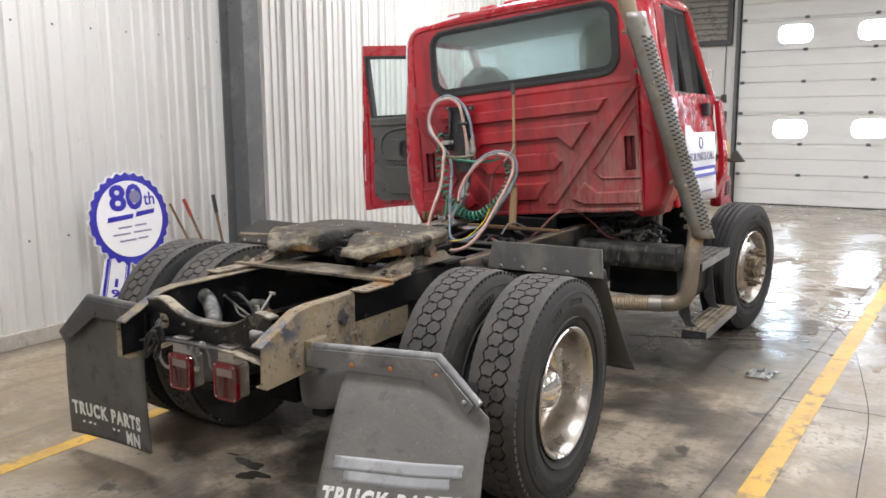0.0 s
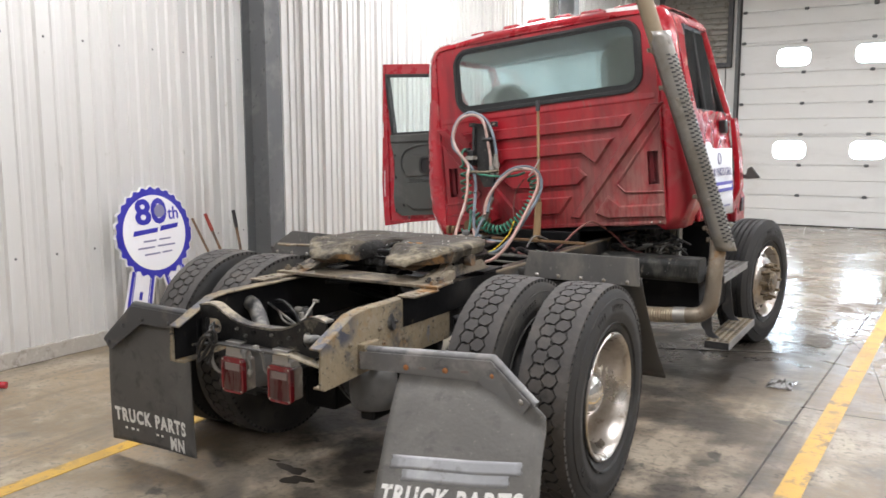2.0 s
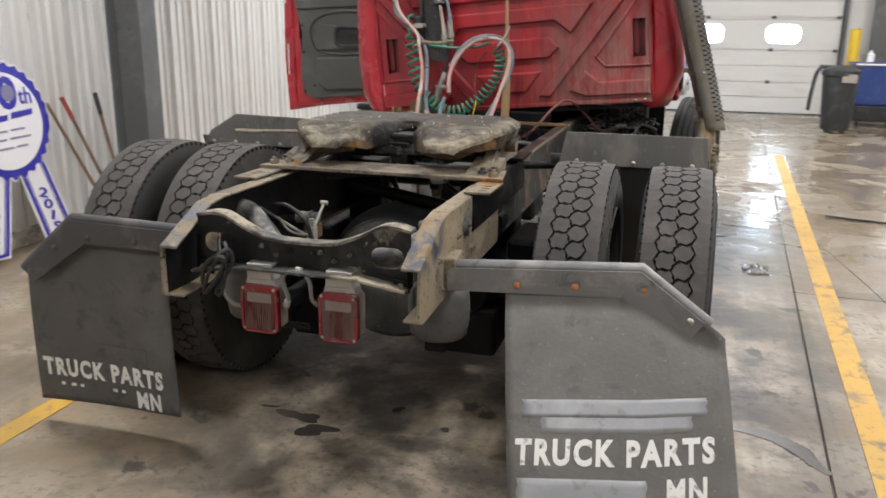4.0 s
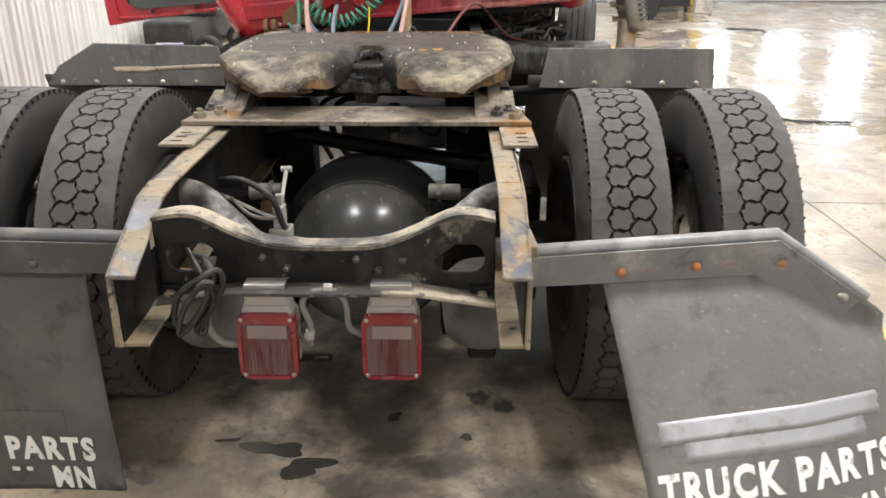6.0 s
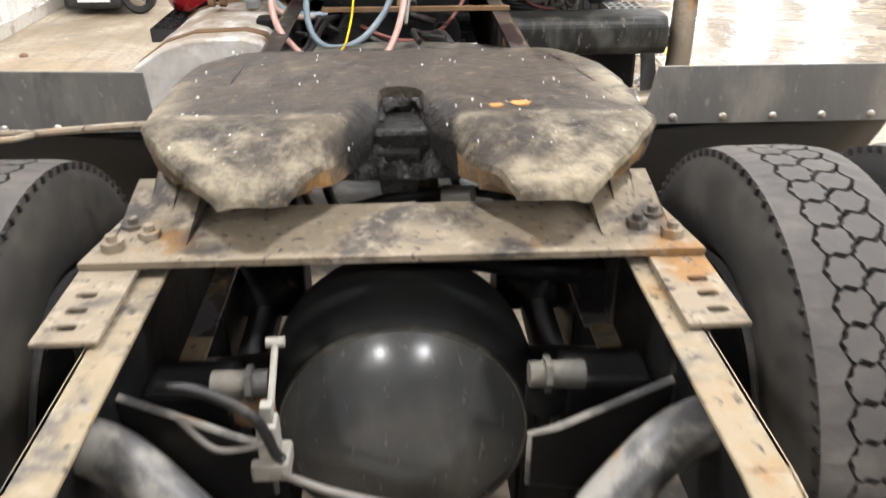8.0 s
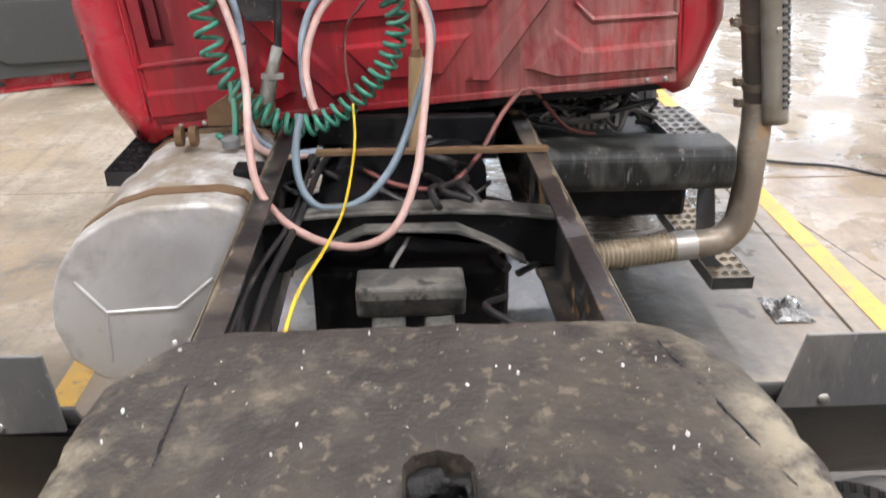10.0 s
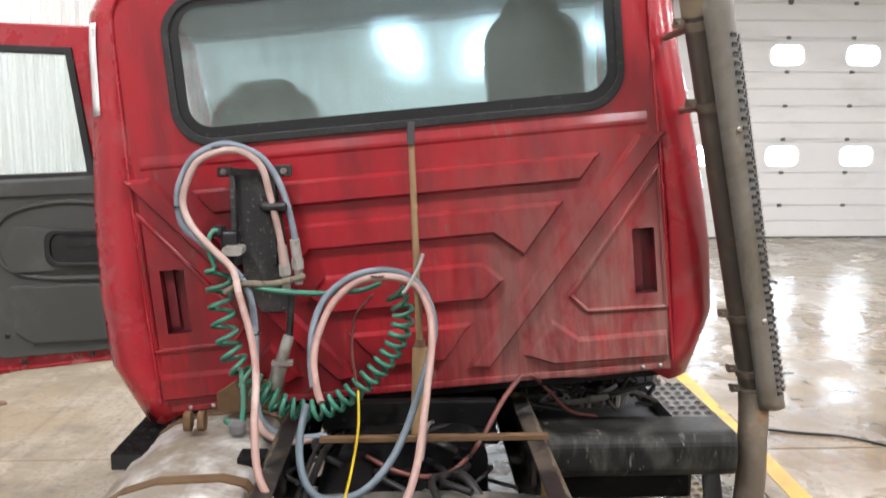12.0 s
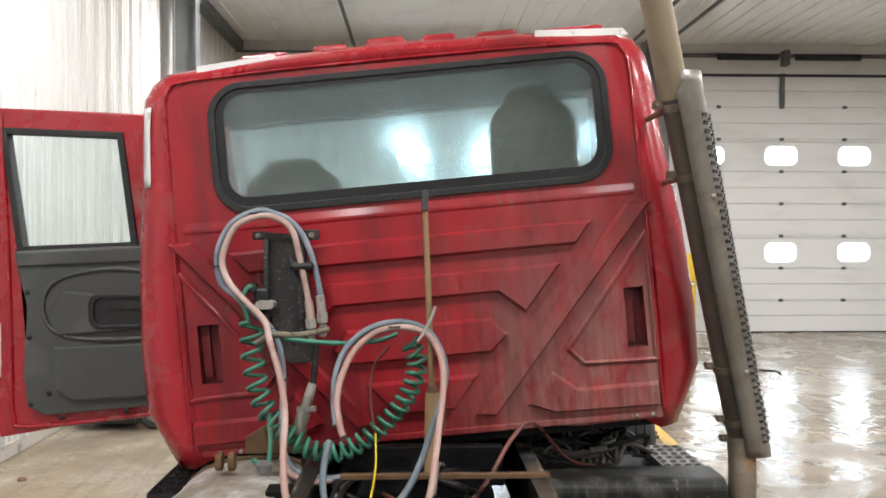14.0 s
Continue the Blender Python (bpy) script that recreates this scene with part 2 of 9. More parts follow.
M_RED = mat("red_cab_paint", (0.36, 0.014, 0.024), [((0.27, 0.014, 0.022), 1.6, 0.45, 0.7, 0.34, 0), ((0.30, 0.085, 0.080), 5.0, 0.56, 0.76, 0.55, 0)], rough=0.26, rough_var=0.06, coat=0.35)


def red_film_mat():
    """Red paint under road film: thin over the whole panel, thick and streaked over its lower outer corner."""
    m = mat("red_paint_road_film", (0.32, 0.012, 0.020), [((0.19, 0.010, 0.016), 2.2, 0.42, 0.62, 0.42, 0), ((0.16, 0.045, 0.040), 3.0, 0.52, 0.74, 0.7, 0), ((0.17, 0.09, 0.075), 15.0, 0.60, 0.78, 0.75, 0)], rough=0.34, rough_var=0.1, stretch=(1.6, 1.6, 0.42), coat=0.28, spec=0.4)
    nt = m.node_tree
    p = nt.nodes["Principled BSDF"]
    tc = nt.nodes.new("ShaderNodeTexCoord")
    sep = nt.nodes.new("ShaderNodeSeparateXYZ")
    nt.links.new(tc.outputs["Object"], sep.inputs[0])
    mp = nt.nodes.new("ShaderNodeMapping")
    mp.inputs["Scale"].default_value = (1.9, 1, 0.8)
    nt.links.new(tc.outputs["Object"], mp.inputs[0])
    low = nt.nodes.new("ShaderNodeMapRange")
    low.inputs["From Min"].default_value, low.inputs["From Max"].default_value = 1.0, 0.1
    nt.links.new(sep.outputs[2], low.inputs[0])
    film = _math(nt, "MULTIPLY", _ramp(nt, sep.outputs[0], -0.25, 0.75), low.outputs[0])
    film = _math(nt, "MULTIPLY", film, _ramp(nt, _noise(nt, mp.outputs[0], 5.0, 8.0, 0.7, 0.3), 0.28, 0.62))
    old = p.inputs["Base Color"].links[0].from_socket
    nt.links.new(_mix(nt, _math(nt, "MULTIPLY", film, 0.88), old, (0.275, 0.145, 0.12)), p.inputs["Base Color"])
    mp2 = nt.nodes.new("ShaderNodeMapping")
    mp2.inputs["Scale"].default_value = (9.0, 1, 0.7)
    nt.links.new(tc.outputs["Object"], mp2.inputs[0])
    wash = nt.nodes.new("ShaderNodeMapRange")
    wash.inputs["From Min"].default_value, wash.inputs["From Max"].default_value = 0.75, 0.0
    nt.links.new(sep.outputs[2], wash.inputs[0])
    runs = _math(nt, "MULTIPLY", wash.outputs[0], _ramp(nt, _noise(nt, mp2.outputs[0], 4.0, 8.0, 0.65, 0.1), 0.40, 0.62))
    under = p.inputs["Base Color"].links[0].from_socket
    nt.links.new(_mix(nt, _math(nt, "MULTIPLY", runs, 0.5), under, (0.105, 0.013, 0.015)), p.inputs["Base Color"])
    ro = p.inputs["Roughness"].links[0].from_socket
    nt.links.new(_math(nt, "ADD", ro, _math(nt, "MULTIPLY", film, 0.35)), p.inputs["Roughness"])
    return m


M_REDDIRTY = red_film_mat()
M_VENT = mat("dark_red_recess", (0.13, 0.008, 0.012), [((0.06, 0.012, 0.014), 5, 0.45, 0.65, 0.7, 0)], rough=0.5)
M_RUBBERSEAL = mat("black_rubber_seal", (0.011, 0.012, 0.012), [((0.032, 0.033, 0.032), 14, 0.5, 0.72, 0.75, 0), ((0.06, 0.06, 0.055), 90, 0.58, 0.68, 0.8, 0)], rough=0.6)


def hazed_glass(m, share, rough, veil, tint):
    """Dirt on a pane: part of the light spreads round its path, a little is thrown every way."""
    nt = m.node_tree
    out = nt.nodes["Material Output"]
    spread = nt.nodes.new("ShaderNodeBsdfRefraction")
    spread.inputs["Roughness"].default_value, spread.inputs["IOR"].default_value = rough, 1.3
    spread.inputs[0].default_value = (*tint, 1)
    haze = nt.nodes.new("ShaderNodeBsdfTranslucent")
    haze.inputs[0].default_value = (*tint, 1)
    last = out.inputs[0].links[0].from_socket
    for shader, part_of in ((spread, share), (haze, veil)):
        mx = nt.nodes.new("ShaderNodeMixShader")
        mx.inputs[0].default_value = part_of
        nt.links.new(last, mx.inputs[1])
        nt.links.new(shader.outputs[0], mx.inputs[2])
        last = mx.outputs[0]
    nt.links.new(last, out.inputs[0])
    return m


M_SPECKLED = mat("speckled_dusty_black_steel", (0.022, 0.021, 0.021), [((0.07, 0.064, 0.058), 6, 0.46, 0.66, 0.8, 0), ((0.16, 0.145, 0.13), 60, 0.58, 0.68, 0.9, 0)], rough=0.6, bump=(60, 0.003))
M_FRIT = mat("black_glass_border", (0.010, 0.011, 0.012), [((0.05, 0.055, 0.055), 60, 0.60, 0.72, 0.5, 0)], rough=0.35)
M_WINDSHIELD = hazed_glass(glass("hazed_windshield", (0.90, 0.97, 0.98), 0.0, 0.04, (0.5, 0.55, 0.56)), 0.30, 0.30, 0.06, (0.80, 0.93, 0.96))
M_GLASSBACK = hazed_glass(glass("dusty_rear_glass", (0.88, 0.96, 0.96), 0.0, 0.15, (0.30, 0.33, 0.30)), 0.28, 0.24, 0.035, (0.84, 0.94, 0.95))
M_TINT = glass("tinted_side_glass", (0.16, 0.20, 0.20), 0.0, 0.05, (0.3, 0.32, 0.32))
M_GLASS = glass("clear_glass", (0.92, 0.975, 0.97), 0.0, 0.03, (0.6, 0.62, 0.6))
M_TYRE = mat("tyre_rubber", (0.013, 0.0125, 0.012), [((0.027, 0.0255, 0.0235), 4.0, 0.45, 0.68, 0.85, 0), ((0.02, 0.0195, 0.019), 11, 0.55, 0.7, 0.7, 0)], rough=0.7, rough_var=0.06, bump=(90, 0.0006))
M_TYREDUST = mat("dusty_tyre_rubber", (0.030, 0.028, 0.025), [((0.058, 0.053, 0.045), 5.0, 0.45, 0.66, 0.9, 0), ((0.025, 0.024, 0.022), 13, 0.55, 0.7, 0.8, 0)], rough=0.8, rough_var=0.06, bump=(90, 0.0006))
M_GROOVE = mat("tyre_groove", (0.011, 0.0105, 0.010), rough=0.9)
M_HUBCAP = mat("chrome_hub_cap", (0.70, 0.69, 0.67), [((0.42, 0.36, 0.28), 9, 0.55, 0.70, 0.3, 0.9)], rough=0.08, metal=1.0)
M_CHROME = mat("polished_aluminium", (0.54, 0.51, 0.47), [((0.30, 0.25, 0.20), 2.2, 0.44, 0.72, 0.4, 0.95), ((0.24, 0.20, 0.155), 13, 0.56, 0.70, 0.5, 0.7)], rough=0.27, metal=1.0, rough_var=0.04)
M_ALU = mat("tank_aluminium", (0.60, 0.595, 0.575), [((0.22, 0.185, 0.14), 2.6, 0.45, 0.64, 0.7, 0.2), ((0.55, 0.54, 0.52), 3, 0.48, 0.7, 0.5, 0.75), ((0.50, 0.47, 0.41), 12, 0.55, 0.7, 0.6, 0.4)], rough=0.52, metal=0.6, rough_var=0.08)
M_FRAMEBLACK = mat("black_chassis_paint", (0.0055, 0.0055, 0.006), [((0.019, 0.0175, 0.0155), 5, 0.5, 0.7, 0.75, 0), ((0.09, 0.074, 0.054), 13, 0.65, 0.76, 0.85, 0)], rough=0.45, rough_var=0.1, bump=(35, 0.0015), spec=0.18)
M_RAIL = mat("worn_rusty_rail", (0.205, 0.163, 0.102), [((0.055, 0.048, 0.040), 2.6, 0.48, 0.62, 0.75, 0), ((0.22, 0.125, 0.048), 6.0, 0.54, 0.70, 0.9, 0), ((0.050, 0.047, 0.044), 4.6, 0.54, 0.68, 0.55, 0), ((0.17, 0.17, 0.185), 8.0, 0.61, 0.69, 0.4, 0.4), ((0.25, 0.215, 0.16), 30, 0.48, 0.74, 0.9, 0), ((0.04, 0.036, 0.032), 48, 0.57, 0.68, 0.9, 0)], rough=0.7, bump=(50, 0.002))


def scraped_tail(m):
    """Bare blue-black steel where the sloping rail tails have been scraped."""
    nt = m.node_tree
    p = nt.nodes["Principled BSDF"]
    tc = nt.nodes.new("ShaderNodeTexCoord")
    sep = nt.nodes.new("ShaderNodeSeparateXYZ")
    nt.links.new(tc.outputs["Object"], sep.inputs[0])
    tail = nt.nodes.new("ShaderNodeMapRange")
    tail.inputs["From Min"].default_value, tail.inputs["From Max"].default_value = 0.26, 0.16
    nt.links.new(sep.outputs[1], tail.inputs[0])
    high = nt.nodes.new("ShaderNodeMapRange")
    high.inputs["From Min"].default_value, high.inputs["From Max"].default_value = 0.83, 0.87
    nt.links.new(sep.outputs[2], high.inputs[0])
    fac = _math(nt, "MULTIPLY", tail.outputs[0], high.outputs[0])
    fac = _math(nt, "MULTIPLY", fac, _ramp(nt, _noise(nt, tc.outputs["Object"], 14.0, 6.0, 0.6, 0.6), 0.42, 0.54))
    old = p.inputs["Base Color"].links[0].from_socket
    nt.links.new(_mix(nt, fac, old, (0.055, 0.058, 0.075)), p.inputs["Base Color"])
    ro = p.inputs["Roughness"].links[0].from_socket
    nt.links.new(_math(nt, "SUBTRACT", ro, _math(nt, "MULTIPLY", fac, 0.35)), p.inputs["Roughness"])


scraped_tail(M_RAIL)


def worn_edges(m):
    """Paint worn through to tan and grey steel along a rail's two top edges."""
    nt = m.node_tree
    p = nt.nodes["Principled BSDF"]
    tc = nt.nodes.new("ShaderNodeTexCoord")
    sep = nt.nodes.new("ShaderNodeSeparateXYZ")
    nt.links.new(tc.outputs["Object"], sep.inputs[0])
    wide = _math(nt, "ABSOLUTE", sep.outputs[0], 0.0)
    grain = _noise(nt, tc.outputs["Object"], 9.0, 7.0, 0.65, 0.5)
    off = _math(nt, "ABSOLUTE", _math(nt, "SUBTRACT", wide, 0.404), 0.0)
    off = _math(nt, "ADD", off, _math(nt, "MULTIPLY", _math(nt, "SUBTRACT", grain, 0.5), 0.05))
    edge = _ramp(nt, off, 0.018, 0.026)
    high = nt.nodes.new("ShaderNodeMapRange")
    high.inputs["From Min"].default_value, high.inputs["From Max"].default_value = 0.955, 0.965
    nt.links.new(sep.outputs[2], high.inputs[0])
    fac = _math(nt, "MULTIPLY", edge, high.outputs[0])
    old = p.inputs["Base Color"].links[0].from_socket
    nt.links.new(_mix(nt, _math(nt, "MULTIPLY", fac, 0.85), old, (0.22, 0.18, 0.125)), p.inputs["Base Color"])
M_FRAMERUN = mat("scraped_black_rail", (0.014, 0.0135, 0.013), [((0.085, 0.066, 0.047), 4.5, 0.50, 0.66, 0.8, 0), ((0.12, 0.118, 0.12), 6.0, 0.58, 0.64, 0.35, 0.5), ((0.20, 0.12, 0.05), 8.0, 0.58, 0.66, 0.85, 0)], rough=0.45, bump=(50, 0.0015))
worn_edges(M_FRAMERUN)


def settled_dust(m, low, high, tone):
    """Brown road dust lying on the upper part of a thing."""
    nt = m.node_tree
    p = nt.nodes["Principled BSDF"]
    tc = nt.nodes.new("ShaderNodeTexCoord")
    sep = nt.nodes.new("ShaderNodeSeparateXYZ")
    nt.links.new(tc.outputs["Object"], sep.inputs[0])
    lift = nt.nodes.new("ShaderNodeMapRange")
    lift.inputs["From Min"].default_value, lift.inputs["From Max"].default_value = low, high
    nt.links.new(sep.outputs[2], lift.inputs[0])
    fac = _math(nt, "MULTIPLY", lift.outputs[0], _ramp(nt, _noise(nt, tc.outputs["Object"], 7.0, 8.0, 0.65, 0.3), 0.30, 0.58))
    old = p.inputs["Base Color"].links[0].from_socket
    nt.links.new(_mix(nt, _math(nt, "MULTIPLY", fac, 0.9), old, tone), p.inputs["Base Color"])
    ro = p.inputs["Roughness"].links[0].from_socket
    nt.links.new(_math(nt, "ADD", ro, _math(nt, "MULTIPLY", fac, 0.3)), p.inputs["Roughness"])
    me = p.inputs["Metallic"].links[0].from_socket
    nt.links.new(_math(nt, "SUBTRACT", me, _math(nt, "MULTIPLY", fac, 0.6)), p.inputs["Metallic"])


settled_dust(M_ALU, 0.86, 0.95, (0.20, 0.165, 0.12))
M_TAN = mat("tan_dusty_steel", (0.185, 0.152, 0.108), [((0.215, 0.115, 0.042), 5.6, 0.53, 0.66, 0.9, 0), ((0.045, 0.040, 0.036), 5.0, 0.50, 0.64, 0.8, 0), ((0.27, 0.235, 0.18), 30, 0.5, 0.74, 0.9, 0), ((0.055, 0.046, 0.038), 50, 0.57, 0.68, 0.9, 0)], rough=0.8, bump=(60, 0.0018))


def grease_mat():
    """Old grease, grey-black on the flat, with pale road dust thick on the ramps and along the edges."""
    m = mat("greasy_plate", (0.027, 0.022, 0.0175), [((0.050, 0.041, 0.031), 5.5, 0.45, 0.62, 0.7, 0), ((0.016, 0.0135, 0.011), 6.0, 0.54, 0.66, 0.5, 0), ((0.10, 0.082, 0.06), 38.0, 0.56, 0.66, 0.75, 0)], rough=0.55, rough_var=0.12, bump=(26, 0.010), spec=0.22)
    nt = m.node_tree
    p = nt.nodes["Principled BSDF"]
    tc = nt.nodes.new("ShaderNodeTexCoord")
    sep = nt.nodes.new("ShaderNodeSeparateXYZ")
    nt.links.new(tc.outputs["Object"], sep.inputs[0])
    ramp = nt.nodes.new("ShaderNodeMapRange")
    ramp.inputs["From Min"].default_value, ramp.inputs["From Max"].default_value = 1.02, 0.93
    nt.links.new(sep.outputs[1], ramp.inputs[0])
    dust = _ramp(nt, _noise(nt, tc.outputs["Object"], 6.5, 9.0, 0.68, 0.1), 0.38, 0.66)
    thin = _math(nt, "MULTIPLY", _ramp(nt, _noise(nt, tc.outputs["Object"], 4.2, 9.0, 0.68, 0.1), 0.54, 0.70), 0.35)
    fac = _math(nt, "MAXIMUM", _math(nt, "MULTIPLY", dust, ramp.outputs[0]), thin)
    # dust that lodges along the crest of the ramps and the outer rim
    cr = nt.nodes.new("ShaderNodeMath")
    cr.operation = "SUBTRACT"
    nt.links.new(sep.outputs[1], cr.inputs[0])
    cr.inputs[1].default_value = 0.998
    ca = nt.nodes.new("ShaderNodeMath")
    ca.operation = "ABSOLUTE"
    nt.links.new(cr.outputs[0], ca.inputs[0])
    crest = nt.nodes.new("ShaderNodeMapRange")
    crest.inputs["From Min"].default_value, crest.inputs["From Max"].default_value = 0.022, 0.006
    nt.links.new(ca.outputs[0], crest.inputs[0])
    xa = nt.nodes.new("ShaderNodeMath")
    xa.operation = "ABSOLUTE"
    nt.links.new(sep.outputs[0], xa.inputs[0])
    rim = nt.nodes.new("ShaderNodeMapRange")
    rim.inputs["From Min"].default_value, rim.inputs["From Max"].default_value = 0.36, 0.43
    nt.links.new(xa.outputs[0], rim.inputs[0])
    lodged = _math(nt, "MULTIPLY", _math(nt, "MAXIMUM", crest.outputs[0], rim.outputs[0]), _ramp(nt, _noise(nt, tc.outputs["Object"], 7.0, 8.0, 0.66, 0.1), 0.42, 0.60))
    fac = _math(nt, "MAXIMUM", fac, _math(nt, "MULTIPLY", lodged, 0.8))
    old = p.inputs["Base Color"].links[0].from_socket
    col = _mix(nt, _math(nt, "MULTIPLY", fac, 0.85), old, (0.29, 0.25, 0.175))
    # black grease smeared out of the throat
    off = nt.nodes.new("ShaderNodeMath")
    off.operation = "SUBTRACT"
    nt.links.new(sep.outputs[0], off.inputs[0])
    off.inputs[1].default_value = 0.012
    side = nt.nodes.new("ShaderNodeMath")
    side.operation = "ABSOLUTE"
    nt.links.new(off.outputs[0], side.inputs[0])
    near = nt.nodes.new("ShaderNodeMapRange")
    near.inputs["From Min"].default_value, near.inputs["From Max"].default_value = 0.13, 0.045
    nt.links.new(side.outputs[0], near.inputs[0])
    back = nt.nodes.new("ShaderNodeMapRange")
    back.inputs["From Min"].default_value, back.inputs["From Max"].default_value = 1.20, 1.06
    nt.links.new(sep.outputs[1], back.inputs[0])
    smear = _math(nt, "MULTIPLY", near.outputs[0], back.outputs[0])
    smear = _ramp(nt, _math(nt, "MULTIPLY", smear, _math(nt, "ADD", _noise(nt, tc.outputs["Object"], 11.0, 6.0, 0.6, 0.5), 0.35)), 0.26, 0.42)
    col = _mix(nt, smear, col, (0.010, 0.009, 0.008))
    specks = _ramp(nt, _noise(nt, tc.outputs["Object"], 90.0, 3.0, 0.5), 0.71, 0.74)
    nt.links.new(_mix(nt, specks, col, (0.30, 0.28, 0.25)), p.inputs["Base Color"])
    return m


M_GREASE = grease_mat()
M_BLACKGREASE = mat("black_grease", (0.007, 0.0065, 0.006), [((0.013, 0.012, 0.011), 20, 0.5, 0.7, 0.4, 0)], rough=0.3, bump=(55, 0.010), spec=0.22)
M_FLAP = mat("grey_mud_flap_rubber", (0.108, 0.103, 0.095), [((0.165, 0.158, 0.145), 3, 0.44, 0.72, 0.8, 0), ((0.085, 0.082, 0.076), 16, 0.52, 0.74, 0.75, 0), ((0.20, 0.19, 0.17), 60, 0.6, 0.72, 0.85, 0)], rough=0.7, bump=(70, 0.0016))
M_FLAPDARK = mat("black_mud_flap_rubber", (0.072, 0.069, 0.065), [((0.108, 0.103, 0.096), 3, 0.45, 0.7, 0.8, 0), ((0.05, 0.049, 0.046), 14, 0.52, 0.7, 0.75, 0)], rough=0.68, bump=(120, 0.0008))
M_FRONTFLAP = mat("dark_flap_rubber", (0.034, 0.032, 0.029), [((0.055, 0.052, 0.047), 3, 0.45, 0.7, 0.8, 0)], rough=0.6, bump=(90, 0.001))
M_LETTER = mat("worn_white_lettering", (0.66, 0.65, 0.62), [((0.3, 0.29, 0.27), 28, 0.56, 0.66, 0.8, 0)], rough=0.6)
M_TAPE = mat("silver_tape", (0.25, 0.255, 0.265), [((0.34, 0.345, 0.35), 5, 0.45, 0.7, 0.36, 0.2), ((0.19, 0.19, 0.19), 18, 0.58, 0.7, 0.5, 0)], rough=0.42, metal=0.15, bump=(30, 0.001))
M_BRACKET = mat("grey_painted_bracket", (0.155, 0.155, 0.155), [((0.26, 0.25, 0.24), 6, 0.5, 0.7, 0.5, 0), ((0.09, 0.09, 0.09), 16, 0.58, 0.7, 0.5, 0)], rough=0.42, metal=0.2)
M_BOLTRUST = mat("rusty_bolt", (0.34, 0.14, 0.05), [((0.2, 0.1, 0.05), 30, 0.5, 0.7, 0.9, 0)], rough=0.85)
M_ORANGERUST = mat("orange_rust", (0.42, 0.20, 0.05), [((0.12, 0.085, 0.05), 34, 0.44, 0.60, 0.85, 0)], rough=0.85)
M_BOLT = mat("zinc_bolt", (0.34, 0.32, 0.29), [((0.25, 0.21, 0.16), 40, 0.5, 0.65, 0.7, 0.4)], rough=0.42, metal=0.8)
M_LENS = mat("red_lamp_lens", (0.075, 0.009, 0.012), [((0.11, 0.07, 0.06), 9, 0.44, 0.66, 0.5, 0)], rough=0.25, coat=0.3, stretch=(4, 1, 0.5))
M_LENSRIM = mat("bright_red_lens_rim", (0.16, 0.008, 0.014), [((0.10, 0.02, 0.022), 12, 0.5, 0.7, 0.4, 0)], rough=0.2, coat=0.3)
M_LENSGREY = mat("dusty_clear_lens", (0.17, 0.13, 0.12), [((0.22, 0.17, 0.155), 20, 0.5, 0.7, 0.4, 0)], rough=0.3)
M_HOUSING = mat("grey_lamp_housing", (0.29, 0.275, 0.245), [((0.16, 0.14, 0.115), 10, 0.5, 0.68, 0.7, 0)], rough=0.55)
M_HOUSINGSIDE = mat("grimy_lamp_housing", (0.12, 0.10, 0.08), [((0.22, 0.195, 0.16), 9, 0.5, 0.68, 0.7, 0)], rough=0.6)
M_STAINLESS = mat("worn_stainless_steel", (0.34, 0.33, 0.31), [((0.33, 0.305, 0.26), 4, 0.48, 0.7, 0.45, 0.6), ((0.22, 0.19, 0.15), 11, 0.6, 0.72, 0.55, 0.5)], rough=0.36, metal=0.7, rough_var=0.08)
M_SHIELD = mat("stained_stainless_shield", (0.30, 0.29, 0.27), [((0.20, 0.18, 0.145), 3.2, 0.46, 0.66, 0.45, 0.5), ((0.42, 0.40, 0.36), 5.5, 0.54, 0.70, 0.3, 0.8), ((0.13, 0.115, 0.095), 9, 0.60, 0.70, 0.6, 0.3)], rough=0.36, metal=0.7, rough_var=0.1, bump=(8, 0.004))
M_STACK = mat("tan_exhaust_pipe", (0.26, 0.205, 0.135), [((0.19, 0.145, 0.095), 4, 0.48, 0.68, 0.6, 0.2)], rough=0.5, metal=0.2)
M_EXHAUST = mat("heat_stained_pipe", (0.185, 0.152, 0.115), [((0.30, 0.26, 0.205), 5, 0.46, 0.66, 0.36, 0.7), ((0.22, 0.13, 0.06), 9, 0.55, 0.7, 0.8, 0.1)], rough=0.5, metal=0.5)
M_OILBRASS = mat("oil_stained_brown_steel", (0.15, 0.112, 0.068), [((0.05, 0.038, 0.026), 14, 0.48, 0.62, 0.4, 0.2), ((0.26, 0.215, 0.15), 22, 0.54, 0.66, 0.5, 0.5)], rough=0.42, metal=0.4)
M_PIPEDARK = mat("sooty_steel_pipe", (0.115, 0.098, 0.080), [((0.17, 0.145, 0.115), 4, 0.48, 0.68, 0.45, 0.4), ((0.20, 0.12, 0.06), 9, 0.58, 0.7, 0.8, 0.1)], rough=0.45, metal=0.45)
M_FLEX = mat("rusty_flex_pipe", (0.33, 0.275, 0.195), [((0.20, 0.14, 0.085), 12, 0.5, 0.7, 0.8, 0.2)], rough=0.42, metal=0.6)
M_BLACKPLASTIC = mat("black_plastic", (0.012, 0.012, 0.013), [((0.05, 0.048, 0.045), 8, 0.5, 0.7, 0.6, 0)], rough=0.45)
M_GREYTRIM = mat("grey_door_trim", (0.066, 0.069, 0.064), [((0.095, 0.098, 0.091), 4, 0.5, 0.7, 0.55, 0), ((0.075, 0.076, 0.075), 12, 0.6, 0.7, 0.6, 0)], rough=0.5)
